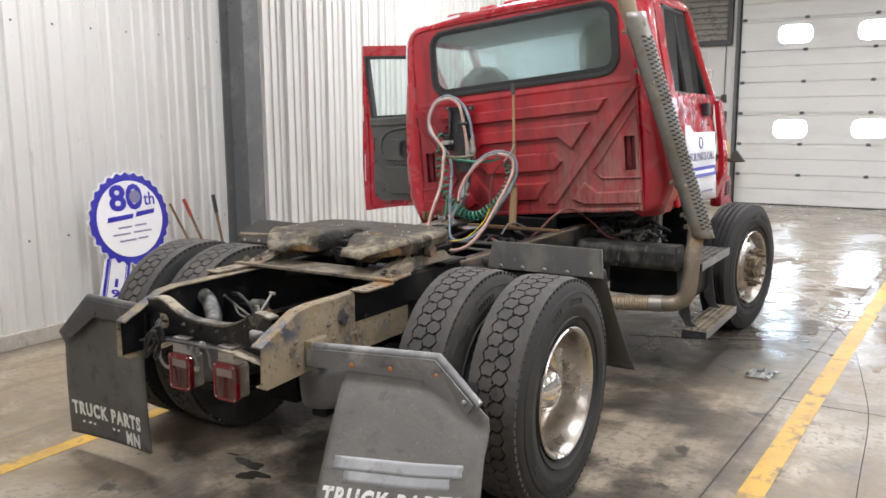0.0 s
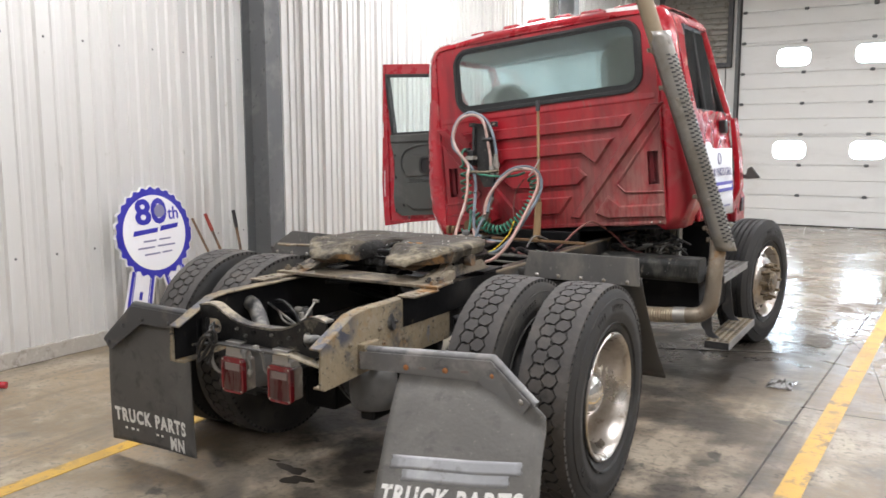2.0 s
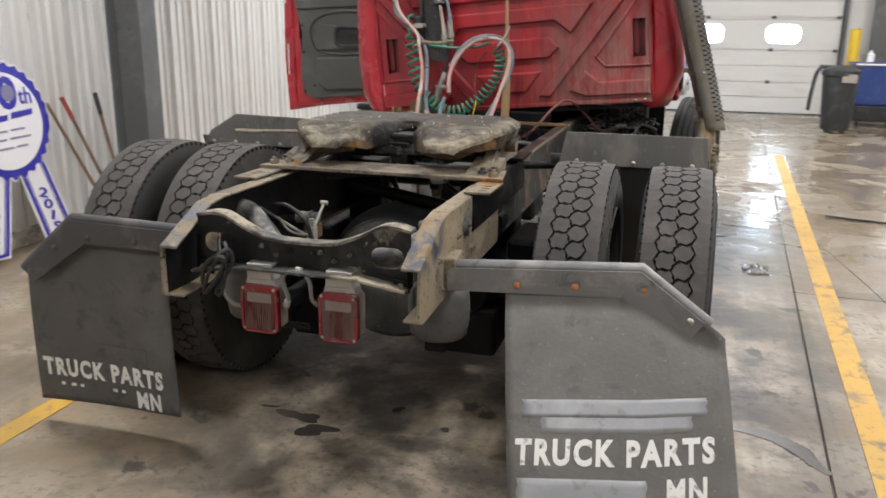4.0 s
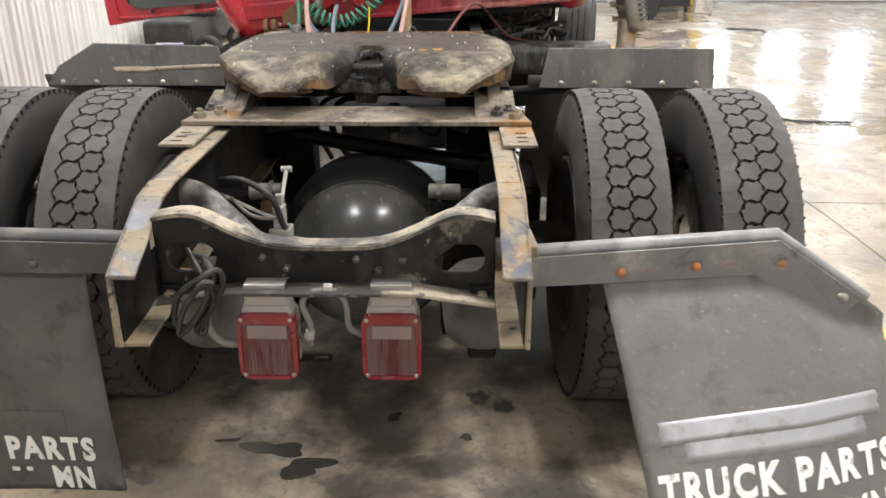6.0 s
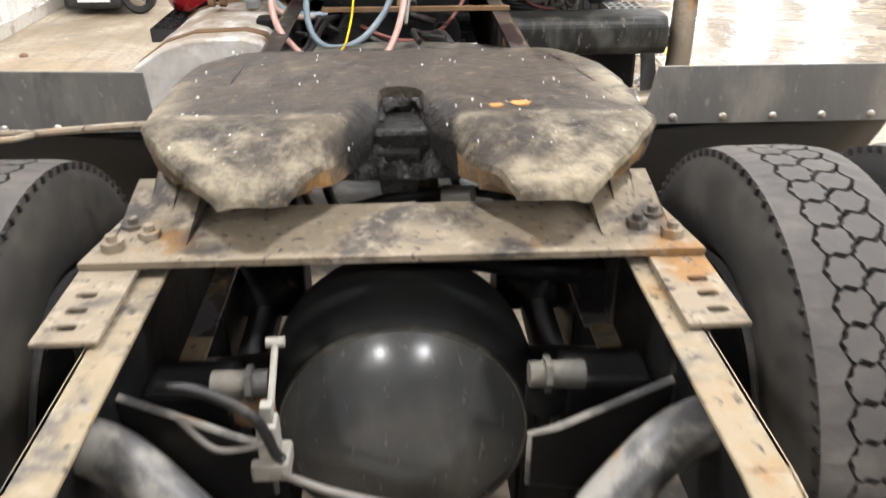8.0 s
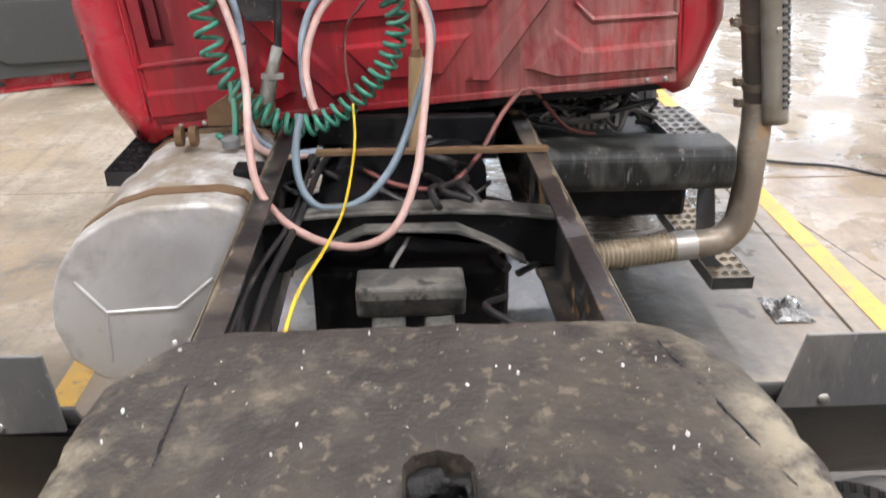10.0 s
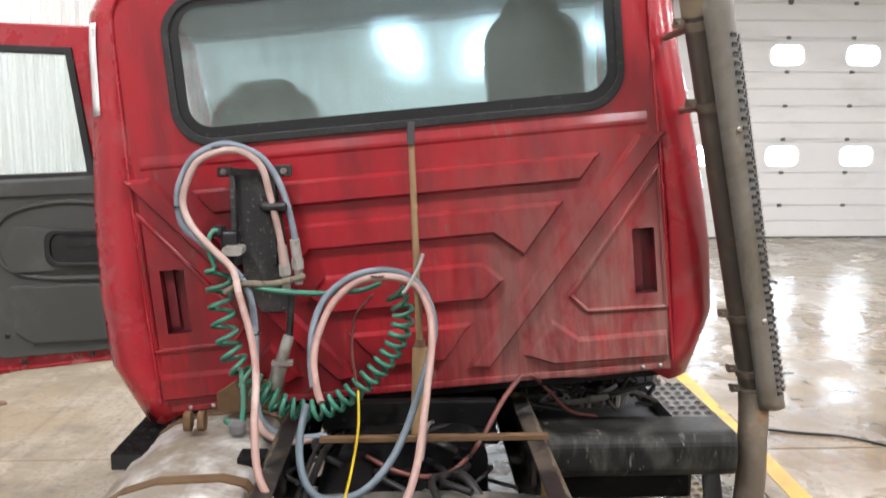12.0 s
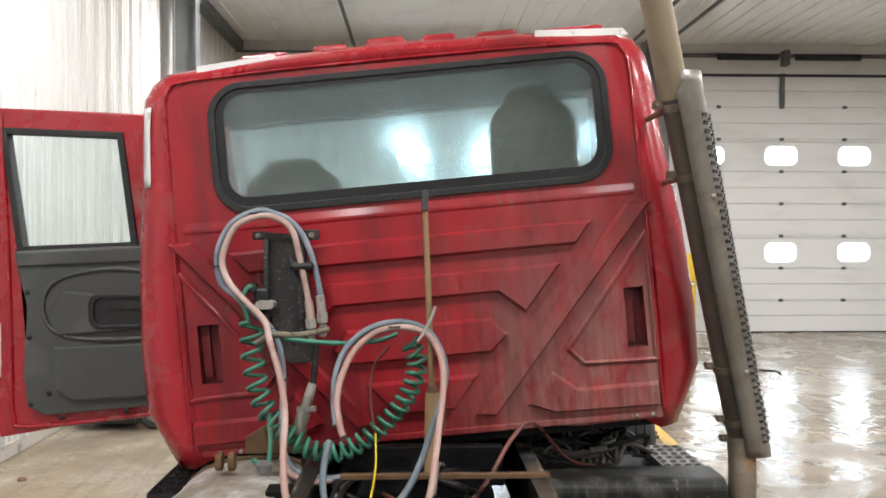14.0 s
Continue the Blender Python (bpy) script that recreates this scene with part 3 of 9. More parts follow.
M_SEAT = mat("grey_seat_cloth", (0.15, 0.15, 0.12), [((0.10, 0.10, 0.085), 30, 0.5, 0.65, 0.9, 0)], rough=0.9, bump=(200, 0.001))
M_REFLECT = mat("white_reflective_tape", (0.72, 0.72, 0.70), [((0.5, 0.48, 0.45), 18, 0.58, 0.7, 0.5, 0)], rough=0.4)
M_PINK = mat("pink_air_hose", (0.45, 0.315, 0.275), [((0.36, 0.235, 0.20), 9, 0.5, 0.68, 0.6, 0), ((0.54, 0.43, 0.39), 4, 0.48, 0.7, 0.5, 0)], rough=0.45)
M_PINKDEEP = mat("deep_pink_air_hose", (0.36, 0.215, 0.18), [((0.27, 0.16, 0.135), 9, 0.5, 0.68, 0.6, 0), ((0.46, 0.34, 0.30), 4, 0.48, 0.7, 0.5, 0)], rough=0.45)
M_BLUEDEEP = mat("dark_blue_air_hose", (0.105, 0.14, 0.165), [((0.19, 0.225, 0.26), 5, 0.46, 0.7, 0.55, 0)], rough=0.45)
M_BLUEHOSE = mat("blue_grey_air_hose", (0.175, 0.215, 0.255), [((0.29, 0.33, 0.37), 5, 0.46, 0.7, 0.55, 0), ((0.10, 0.12, 0.15), 12, 0.55, 0.7, 0.6, 0)], rough=0.45)
M_GREEN = mat("green_coil_cord", (0.042, 0.205, 0.135), [((0.03, 0.12, 0.085), 8, 0.5, 0.7, 0.5, 0), ((0.11, 0.22, 0.16), 14, 0.52, 0.7, 0.7, 0)], rough=0.4)
M_YELLOWHOSE = mat("yellow_line", (0.62, 0.46, 0.025), [((0.35, 0.27, 0.05), 14, 0.52, 0.7, 0.6, 0)], rough=0.4)
M_REDHOSE = mat("brown_red_cable", (0.16, 0.05, 0.04), [((0.07, 0.03, 0.026), 20, 0.5, 0.7, 0.6, 0)], rough=0.5)
M_BLACKHOSE = mat("black_hose", (0.011, 0.011, 0.011), [((0.06, 0.055, 0.05), 16, 0.55, 0.7, 0.7, 0)], rough=0.5)
M_GREYWIRE = mat("grey_wire", (0.15, 0.14, 0.125), rough=0.6)
M_DOME = mat("axle_housing_paint", (0.085, 0.09, 0.093), [((0.14, 0.142, 0.136), 3.0, 0.44, 0.72, 0.28, 0), ((0.16, 0.15, 0.13), 26, 0.61, 0.74, 0.6, 0)], rough=0.22, rough_var=0.05, coat=0.2, stretch=(2.2, 2.2, 0.5))
M_AXLEBLACK = mat("greasy_axle_black", (0.016, 0.017, 0.017), [((0.040, 0.039, 0.036), 4, 0.46, 0.68, 0.75, 0)], rough=0.62, spec=0.25)
M_TUBE = mat("dusty_black_tube", (0.04, 0.04, 0.041), [((0.19, 0.18, 0.16), 9, 0.45, 0.60, 0.7, 0), ((0.20, 0.12, 0.05), 9, 0.62, 0.7, 0.8, 0)], rough=0.4)
M_DUSTYCAST = mat("dusty_casting", (0.05, 0.048, 0.043), [((0.13, 0.12, 0.10), 7, 0.46, 0.64, 0.8, 0), ((0.02, 0.019, 0.018), 16, 0.55, 0.68, 0.6, 0)], rough=0.7, bump=(40, 0.002))
M_RUSTEDGE = mat("rusty_ramp_edge", (0.085, 0.055, 0.03), [((0.21, 0.115, 0.04), 6, 0.48, 0.62, 0.85, 0), ((0.02, 0.018, 0.016), 9, 0.52, 0.62, 0.6, 0), ((0.25, 0.20, 0.13), 18, 0.58, 0.68, 0.9, 0)], rough=0.8, bump=(40, 0.006))
M_SADDLE = mat("greasy_rusty_casting", (0.060, 0.049, 0.038), [((0.19, 0.108, 0.05), 7, 0.46, 0.62, 0.85, 0), ((0.02, 0.018, 0.017), 6, 0.55, 0.68, 0.5, 0)], rough=0.7, bump=(40, 0.003))
M_UNSEENWALL = mat("unseen_fill_cutting_wall", (0.30, 0.30, 0.29), [((0.24, 0.24, 0.23), 1.3, 0.5, 0.75, 0.5, 0)], rough=0.6)
M_TREAD = mat("tyre_tread_rubber", (0.047, 0.043, 0.040), [((0.082, 0.074, 0.066), 5.0, 0.45, 0.65, 0.85, 0), ((0.035, 0.032, 0.030), 12, 0.55, 0.7, 0.75, 0)], rough=0.75, bump=(90, 0.0008))
M_FLANGE = mat("black_flange_with_dust", (0.028, 0.026, 0.025), [((0.31, 0.27, 0.20), 3.4, 0.45, 0.60, 0.85, 0), ((0.24, 0.24, 0.235), 10, 0.57, 0.64, 0.4, 0.4), ((0.20, 0.11, 0.04), 6.5, 0.62, 0.70, 0.9, 0), ((0.05, 0.045, 0.04), 36, 0.55, 0.68, 0.8, 0)], rough=0.55, bump=(60, 0.002))
M_PLATE = mat("stained_galvanised_plate", (0.13, 0.127, 0.12), [((0.20, 0.185, 0.16), 3.2, 0.47, 0.66, 0.6, 0), ((0.06, 0.057, 0.053), 4.4, 0.54, 0.68, 0.55, 0), ((0.24, 0.225, 0.20), 40, 0.6, 0.7, 0.7, 0)], rough=0.48, metal=0.2, stretch=(1.6, 1, 0.7), bump=(14, 0.003))
M_BLUE = mat("royal_blue_print", (0.03, 0.028, 0.33), [((0.05, 0.05, 0.38), 6, 0.5, 0.7, 0.4, 0)], rough=0.38)
M_SIGNWHITE = mat("white_sign_face", (0.76, 0.75, 0.76), [((0.68, 0.67, 0.68), 4, 0.5, 0.7, 0.4, 0)], rough=0.4)
M_GREYINK = mat("grey_ink", (0.20, 0.20, 0.30), rough=0.5)
M_WOOD = mat("worn_tool_handle", (0.17, 0.10, 0.055), [((0.10, 0.07, 0.05), 12, 0.5, 0.7, 0.7, 0)], rough=0.65)
M_REDHANDLE = mat("dark_red_handle", (0.30, 0.045, 0.03), rough=0.5)
M_BLUEHANDLE = mat("blue_handle", (0.03, 0.10, 0.34), rough=0.45)
M_YELLOWPOST = mat("yellow_post_paint", (0.74, 0.50, 0.04), [((0.5, 0.33, 0.06), 6, 0.55, 0.7, 0.6, 0)], rough=0.45)
M_BIN = mat("dark_grey_bin_plastic", (0.03, 0.032, 0.035), [((0.07, 0.07, 0.072), 6, 0.5, 0.7, 0.6, 0)], rough=0.55)
M_BLUEDRUM = mat("blue_drum", (0.02, 0.045, 0.17), [((0.04, 0.07, 0.2), 5, 0.5, 0.7, 0.5, 0)], rough=0.4)
M_GREENPLATE = mat("stamped_aluminium_tread", (0.15, 0.147, 0.14), [((0.075, 0.068, 0.058), 8, 0.42, 0.64, 0.65, 0.3), ((0.27, 0.25, 0.215), 26, 0.57, 0.7, 0.5, 0.5)], rough=0.5, metal=0.5)
M_STEPTAN = mat("dusty_tan_stamped_tread", (0.19, 0.155, 0.105), [((0.085, 0.072, 0.055), 8, 0.42, 0.64, 0.65, 0.2), ((0.28, 0.25, 0.20), 26, 0.57, 0.7, 0.5, 0.4)], rough=0.5, metal=0.35)
M_MUFFLER = mat("scuffed_black_muffler", (0.014, 0.014, 0.013), [((0.055, 0.053, 0.046), 5, 0.45, 0.64, 0.6, 0), ((0.14, 0.125, 0.105), 12, 0.60, 0.70, 0.8, 0), ((0.20, 0.195, 0.185), 34, 0.66, 0.73, 0.6, 0)], rough=0.45, rough_var=0.1, stretch=(2.2, 1.5, 0.7), bump=(30, 0.002), spec=0.22)
M_CROSS = mat("scuffed_black_crossmember", (0.006, 0.006, 0.0065), [((0.030, 0.027, 0.023), 6, 0.48, 0.66, 0.6, 0), ((0.12, 0.105, 0.08), 9, 0.61, 0.70, 0.8, 0), ((0.22, 0.20, 0.165), 34, 0.65, 0.71, 0.7, 0)], rough=0.38, rough_var=0.12, bump=(45, 0.003), spec=0.3)
M_RUSTBAR = mat("rusty_flat_bar", (0.13, 0.075, 0.034), [((0.11, 0.055, 0.025), 9, 0.5, 0.68, 0.9, 0)], rough=0.8)
M_STICK = mat("tan_wooden_rod", (0.27, 0.175, 0.085), [((0.15, 0.095, 0.05), 14, 0.5, 0.68, 0.7, 0)], rough=0.6, stretch=(1, 1, 0.2))
M_EXITRED = mat("exit_sign_red", (0.6, 0.03, 0.02), rough=0.4)
M_PAPER = mat("white_banner", (0.75, 0.76, 0.79), [((0.66, 0.67, 0.7), 5, 0.5, 0.7, 0.5, 0)], rough=0.5)

# ---------------------------------------------------------------- mesh helpers
def part(name, bm, material, parent=None, label="", smooth=0.0, bevel=0.0, seg=2):
    """Links a bmesh as one mesh object. smooth: the angle up to which edges are shaded smooth."""
    bmesh.ops.recalc_face_normals(bm, faces=bm.faces[:])
    me = bpy.data.meshes.new(name)
    bm.to_mesh(me)
    bm.free()
    if material:
        me.materials.append(material)
    if smooth:
        me.polygons.foreach_set("use_smooth", [True] * len(me.polygons))
        me.set_sharp_from_angle(angle=radians(smooth))
    ob = new(name, me)
    if parent:
        ob.parent = parent
        if parent.type == "EMPTY" and parent.parent is None:
            ob.matrix_parent_inverse = parent.matrix_basis.inverted()
    if label:
        tagged(ob, label)
    if bevel:
        b = ob.modifiers.new("bevel", "BEVEL")
        b.width, b.segments, b.limit_method, b.angle_limit = bevel, seg, "ANGLE", radians(40)
        b.harden_normals = False
    return ob


def empty(name, x=0, y=0, z=0):
    ob = new(name)
    ob.empty_display_size = 0.1
    ob.matrix_world = pose(x, y, z)
    return ob


def box(bm, x0, x1, y0, y1, z0, z1, m=None):
    vs = [bm.verts.new((x, y, z)) for x in (x0, x1) for y in (y0, y1) for z in (z0, z1)]
    for f in ((0, 1, 3, 2), (4, 6, 7, 5), (0, 4, 5, 1), (2, 3, 7, 6), (0, 2, 6, 4), (1, 5, 7, 3)):
        bm.faces.new([vs[i] for i in f])
    if m:
        bmesh.ops.transform(bm, matrix=m, verts=vs)
    return bm


def boxes(*dims):
    bm = bmesh.new()
    for d in dims:
        box(bm, *d)
    return bm


def basis(d):
    d = Vector(d).normalized()
    a = Vector((0, 0, 1)) if abs(d.z) < 0.9 else Vector((1, 0, 0))
    u = d.cross(a).normalized()
    return u, d.cross(u).normalized()


def cyl(bm, p0, p1, r0, r1=None, seg=20, caps=True):
    r1 = r0 if r1 is None else r1
    p0, p1 = Vector(p0), Vector(p1)
    u, v = basis(p1 - p0)
    rings = []
    for p, r in ((p0, r0), (p1, r1)):
        rings.append([bm.verts.new(p + r * (math.cos(a) * u + math.sin(a) * v)) for a in (2 * math.pi * k / seg for k in range(seg))])
    for k in range(seg):
        bm.faces.new((rings[0][k], rings[0][(k + 1) % seg], rings[1][(k + 1) % seg], rings[1][k]))
    if caps:
        bm.faces.new(rings[0][::-1])
        bm.faces.new(rings[1])
    return bm


def smooth_line(pts, n=6):
    """A Catmull-Rom line through the points."""
    p = [Vector(q) for q in pts]
    p = [2 * p[0] - p[1]] + p + [2 * p[-1] - p[-2]]
    out = []
    for i in range(1, len(p) - 2):
        for k in range(n):
            t = k / n
            out.append(0.5 * (2 * p[i] + (p[i + 1] - p[i - 1]) * t + (2 * p[i - 1] - 5 * p[i] + 4 * p[i + 1] - p[i + 2]) * t * t + (3 * p[i] - p[i - 1] - 3 * p[i + 1] + p[i + 2]) * t ** 3))
    out.append(p[-2])
    return out


def sweep(bm, pts, r, seg=10, caps=True, radii=None):
    """A round tube along the points."""
    pts = [Vector(p) for p in pts]
    u = None
    rings = []
    for i, p in enumerate(pts):
        d = (pts[min(i + 1, len(pts) - 1)] - pts[max(i - 1, 0)]).normalized()
        if u is None:
            u = basis(d)[0]
        u = (u - d * u.dot(d)).normalized()
        v = d.cross(u)
        rr = radii[i] if radii else r
        rings.append([bm.verts.new(p + rr * (math.cos(a) * u + math.sin(a) * v)) for a in (2 * math.pi * k / seg for k in range(seg))])
    for a, b in zip(rings, rings[1:]):
        for k in range(seg):
            bm.faces.new((a[k], a[(k + 1) % seg], b[(k + 1) % seg], b[k]))
    if caps:
        bm.faces.new(rings[0][::-1])
        bm.faces.new(rings[-1])
    return bm


def hose(pts, r, n=6, seg=10):
    return sweep(bmesh.new(), smooth_line(pts, n), r, seg)


def lathe(bm, profile, seg=48, closed=False, axis="x", centre=(0, 0, 0)):
    """Turns (along, radius) pairs round an axis."""
    c = Vector(centre)
    rings = []
    for a, r in profile:
        ring = []
        for k in range(seg):
            t = 2 * math.pi * k / seg
            if axis == "x":
                q = (a, r * math.cos(t), r * math.sin(t))
            elif axis == "y":
                q = (r * math.cos(t), a, r * math.sin(t))
            else:
                q = (r * math.cos(t), r * math.sin(t), a)
            ring.append(bm.verts.new(c + Vector(q)))
        rings.append(ring)
    pairs = list(zip(rings, rings[1:]))
    if closed:
        pairs.append((rings[-1], rings[0]))
    for p, q in pairs:
        for k in range(seg):
            bm.faces.new((p[k], p[(k + 1) % seg], q[(k + 1) % seg], q[k]))
    if not closed:
        for ring, flip in ((rings[0], True), (rings[-1], False)):
            bm.faces.new(ring[::-1] if flip else ring)
    return bm


def prism(bm, poly, d0, d1, axis="y", m=None):
    """Extrudes a polygon. axis y: poly in (x, z); x: (y, z); z: (x, y)."""
    def at(a, b, d):
        return {"y": (a, d, b), "x": (d, a, b), "z": (a, b, d)}[axis]
    lo = [bm.verts.new(at(a, b, d0)) for a, b in poly]
    hi = [bm.verts.new(at(a, b, d1)) for a, b in poly]
    n = len(poly)
    for k in range(n):
        bm.faces.new((lo[k], lo[(k + 1) % n], hi[(k + 1) % n], hi[k]))
    fs = [bm.faces.new(lo[::-1]), bm.faces.new(hi)]
    if n > 4:
        bmesh.ops.triangulate(bm, faces=fs)
    if m:
        bmesh.ops.transform(bm, matrix=m, verts=lo + hi)
    return bm


def rounded(x0, x1, z0, z1, r, n=5):
    out = []
    for cx, cz, a0 in ((x1 - r, z1 - r, 0), (x0 + r, z1 - r, 90), (x0 + r, z0 + r, 180), (x1 - r, z0 + r, 270)):
        for k in range(n + 1):
            a = radians(a0 + 90 * k / n)
            out.append((cx + r * math.cos(a), cz + r * math.sin(a)))
    return out


def sheet(outer, holes, y0, y1, m=None):
    """A flat sheet in x, z with holes, from y0 to y1 thick."""
    bm = bmesh.new()
    loops = []
    for loop in (outer, *holes):
        vs = [bm.verts.new((x, y0, z)) for x, z in loop]
        es = [bm.edges.new((vs[k], vs[(k + 1) % len(vs)])) for k in range(len(vs))]
        loops.append((vs, es))
    bmesh.ops.triangle_fill(bm, use_beauty=True, use_dissolve=False, edges=[e for _, es in loops for e in es])
    ret = bmesh.ops.extrude_face_region(bm, geom=bm.faces[:])
    bmesh.ops.translate(bm, vec=(0, y1 - y0, 0), verts=[g for g in ret["geom"] if isinstance(g, bmesh.types.BMVert)])
    if m:
        bm.transform(m)
    return bm


def letters(text, x0, x1, z0, z1, depth, y, m=None, bold=0.0, space=1.0):
    """Block letters fitted into a rectangle of the x, z plane, facing -y."""
    cu = bpy.data.curves.new("letters", "FONT")
    cu.body, cu.extrude, cu.resolution_u, cu.offset, cu.space_character = text, 0.01, 3, bold, space
    ob = bpy.data.objects.new("letters", cu)
    scene.collection.objects.link(ob)
    bpy.context.view_layer.update()
    me = bpy.data.meshes.new_from_object(ob.evaluated_get(bpy.context.evaluated_depsgraph_get()))
    bpy.data.objects.remove(ob)
    bm = bmesh.new()
    bm.from_mesh(me)
    bpy.data.meshes.remove(me)
    xs, ys = [v.co.x for v in bm.verts], [v.co.y for v in bm.verts]
    ax, bx, ay, by = min(xs), max(xs), min(ys), max(ys)
    for v in bm.verts:
        v.co = Vector((x0 + (v.co.x - ax) / (bx - ax) * (x1 - x0), y + (0 if v.co.z > 0 else depth) - depth, z0 + (v.co.y - ay) / (by - ay) * (z1 - z0)))
    if m:
        bm.transform(m)
    return bm


def hexbolt(bm, p, d, r=0.012, h=0.01):
    cyl(bm, p, Vector(p) + Vector(d).normalized() * h, r, seg=6)
    cyl(bm, Vector(p) + Vector(d).normalized() * h, Vector(p) + Vector(d).normalized() * h * 1.7, r * 0.5, seg=8)
    return bm


def dome(bm, p, d, r, h=0.5, seg=12):
    """A round rivet or button head."""
    u, v = basis(d)
    d = Vector(d).normalized()
    last = None
    for k in range(4):
        a = math.pi / 2 * k / 3.2
        ring = [bm.verts.new(Vector(p) + d * (r * h * math.sin(a)) + r * math.cos(a) * (math.cos(t) * u + math.sin(t) * v)) for t in (2 * math.pi * i / seg for i in range(seg))]
        if last:
            for i in range(seg):
                bm.faces.new((last[i], last[(i + 1) % seg], ring[(i + 1) % seg], ring[i]))
        last = ring
    bm.faces.new(last)
    return bm

# ---------------------------------------------------------------- the building
WX, FY, BY, RX, CZ = -3.38, 15.2, -9.0, 13.0, 5.45     # inner faces: side wall, far wall, back wall, other side; ceiling


def room():
    # floor slabs with sawn joints between them
    xs, ys = ((-3.7, 0.0), (1.71, 0.048), (7.4, 0.03), (RX + 0.3, 0.0)), (BY - 0.3, -3.0, 5.1, 10.2, FY + 0.4)
    fl = tagged(empty("floor"), "stained grey-tan concrete floor, wet and shiny towards the doors", "floor", kind="structure")
    for i in range(3):
        for j in range(4):
            (a, ka), (b, kb), y0, y1 = xs[i], xs[i + 1], ys[j] + 0.003, ys[j + 1] - 0.003
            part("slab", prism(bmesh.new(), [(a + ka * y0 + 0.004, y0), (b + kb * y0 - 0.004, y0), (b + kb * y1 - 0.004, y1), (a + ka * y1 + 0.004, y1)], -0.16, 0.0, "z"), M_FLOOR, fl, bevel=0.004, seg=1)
    part("joint_filler", boxes((-3.7, RX + 0.3, BY - 0.3, FY + 0.4, -0.2, -0.012)), M_DARKSTEEL, fl)
    for x, k, w, y0, y1 in ((-1.29, 0.0, 0.105, -8.0, 13.5), (1.91, 0.042, 0.115, -8.0, 9.2)):
        st = part("floor_line", prism(bmesh.new(), [(x + k * y0 - w / 2, y0), (x + k * y0 + w / 2, y0), (x + k * y1 + w / 2, y1), (x + k * y1 - w / 2, y1)], 0.0005, 0.0035, "z"), M_YELLOW)
        tagged(st, "worn yellow painted line on the concrete floor", "floor line", kind="structure")

    # ribbed siding
    def siding(name, length, height, pitch=0.335):
        prof, y = [], 0.0
        while y < length:
            prof += [(y, 0.0), (y + 0.07, 0.0), (y + 0.078, 0.018), (y + 0.1, 0.018), (y + 0.115, 0.0),
                     (y + 0.165, 0.0), (y + 0.18, 0.018), (y + 0.195, 0.018), (y + 0.21, 0.0), (y + 0.262, 0.0), (y + 0.271, 0.040), (y + 0.313, 0.040)]
            y += pitch
        prof = [(min(a, length), d) for a, d in prof] + [(length, 0.0)]
        bm = bmesh.new()
        lo = [bm.verts.new((d, a, 0)) for a, d in prof]
        hi = [bm.verts.new((d, a, height)) for a, d in prof]
        for k in range(len(prof) - 1):
            bm.faces.new((lo[k], lo[k + 1], hi[k + 1], hi[k]))
        b = [bm.verts.new((-0.15, q, z)) for q, z in ((0, 0), (length, 0), (length, height), (0, height))]
        bm.faces.new(b)
        bm.faces.new((b[0], b[3], hi[0], lo[0]))
        bm.faces.new((b[1], lo[-1], hi[-1], b[2]))
        bm.faces.new([b[0], *lo, b[1]])
        bm.faces.new([b[3], b[2], *hi[::-1]])
        return bm

    wl = part("wall_west", siding("wall_west", FY - BY, CZ - 0.12), M_WALL)
    wl.matrix_world = pose(WX - 0.0, BY, 0.12)
    tagged(wl, "white ribbed steel siding with rows of screws", "wall", kind="structure")
    k = part("kerb", boxes((WX - 0.16, WX + 0.035, BY, FY, 0.0, 0.125)), M_KERB, bevel=0.008)
    tagged(k, "rough grey concrete kerb along the siding", "kerb", kind="structure")
    bm = bmesh.new()
    for z, step in ((0.815, 0.335), (2.48, 0.335), (4.15, 0.335)):
        y = -3.0 + 0.043
        while y < 14.5:
            for dy in ((0.0,) if z > 1 else (0.0, 0.165)):
                dome(bm, (WX + 0.001 + (0.0 if dy else 0.0), y + dy, z + random.uniform(-0.006, 0.006)), (1, 0, 0), 0.0105, 0.7, 8)
            y += step
    sc = part("siding_screw", bm, M_COLUMN, wl, smooth=40)
    sc.matrix_parent_inverse = wl.matrix_basis.inverted()
    tagged(sc, kind="stuff")

    # columns: tapered steel I sections
    for y in (-4.1, 3.3, 10.7):
        c = tagged(empty("column", WX, y, 0), "dark grey painted steel I-section column at the siding", "column", kind="structure")
        part("flange", boxes((WX + 0.505, WX + 0.52, y - 0.05, y + 0.15, 0, CZ)), M_COLUMN, c)
        part("web", boxes((WX + 0.235, WX + 0.505, y + 0.045, y + 0.055, 0, CZ)), M_COLUMN, c)
        part("back_flange", boxes((WX + 0.22, WX + 0.235, y - 0.05, y + 0.15, 0, CZ)), M_COLUMN, c)
        part("base_plate", boxes((WX + 0.19, WX + 0.56, y - 0.09, y + 0.19, 0, 0.02)), M_COLUMN, c)

    # far wall with two door openings and a walk door
    D1, D2, DW, DH = 1.33, 6.9, 4.88, 4.88
    holes = [rounded(D1 - DW / 2, D1 + DW / 2, 0.001, DH, 0.001, 1), rounded(D2 - DW / 2, D2 + DW / 2, 0.001, DH, 0.001, 1)]
    xs = [(WX - 0.15, D1 - DW / 2), (D1 + DW / 2, D2 - DW / 2), (D2 + DW / 2, RX + 0.15)]
    bm = bmesh.new()
    for a, b in xs:
        box(bm, a, b, FY, FY + 0.2, 0, CZ)
    for d in (D1, D2):
        box(bm, d - DW / 2, d + DW / 2, FY, FY + 0.2, DH, CZ)
    wf = tagged(part("wall_north", bm, M_WALL), "white far wall with two overhead door openings", "wall", kind="structure")
    bm = bmesh.new()
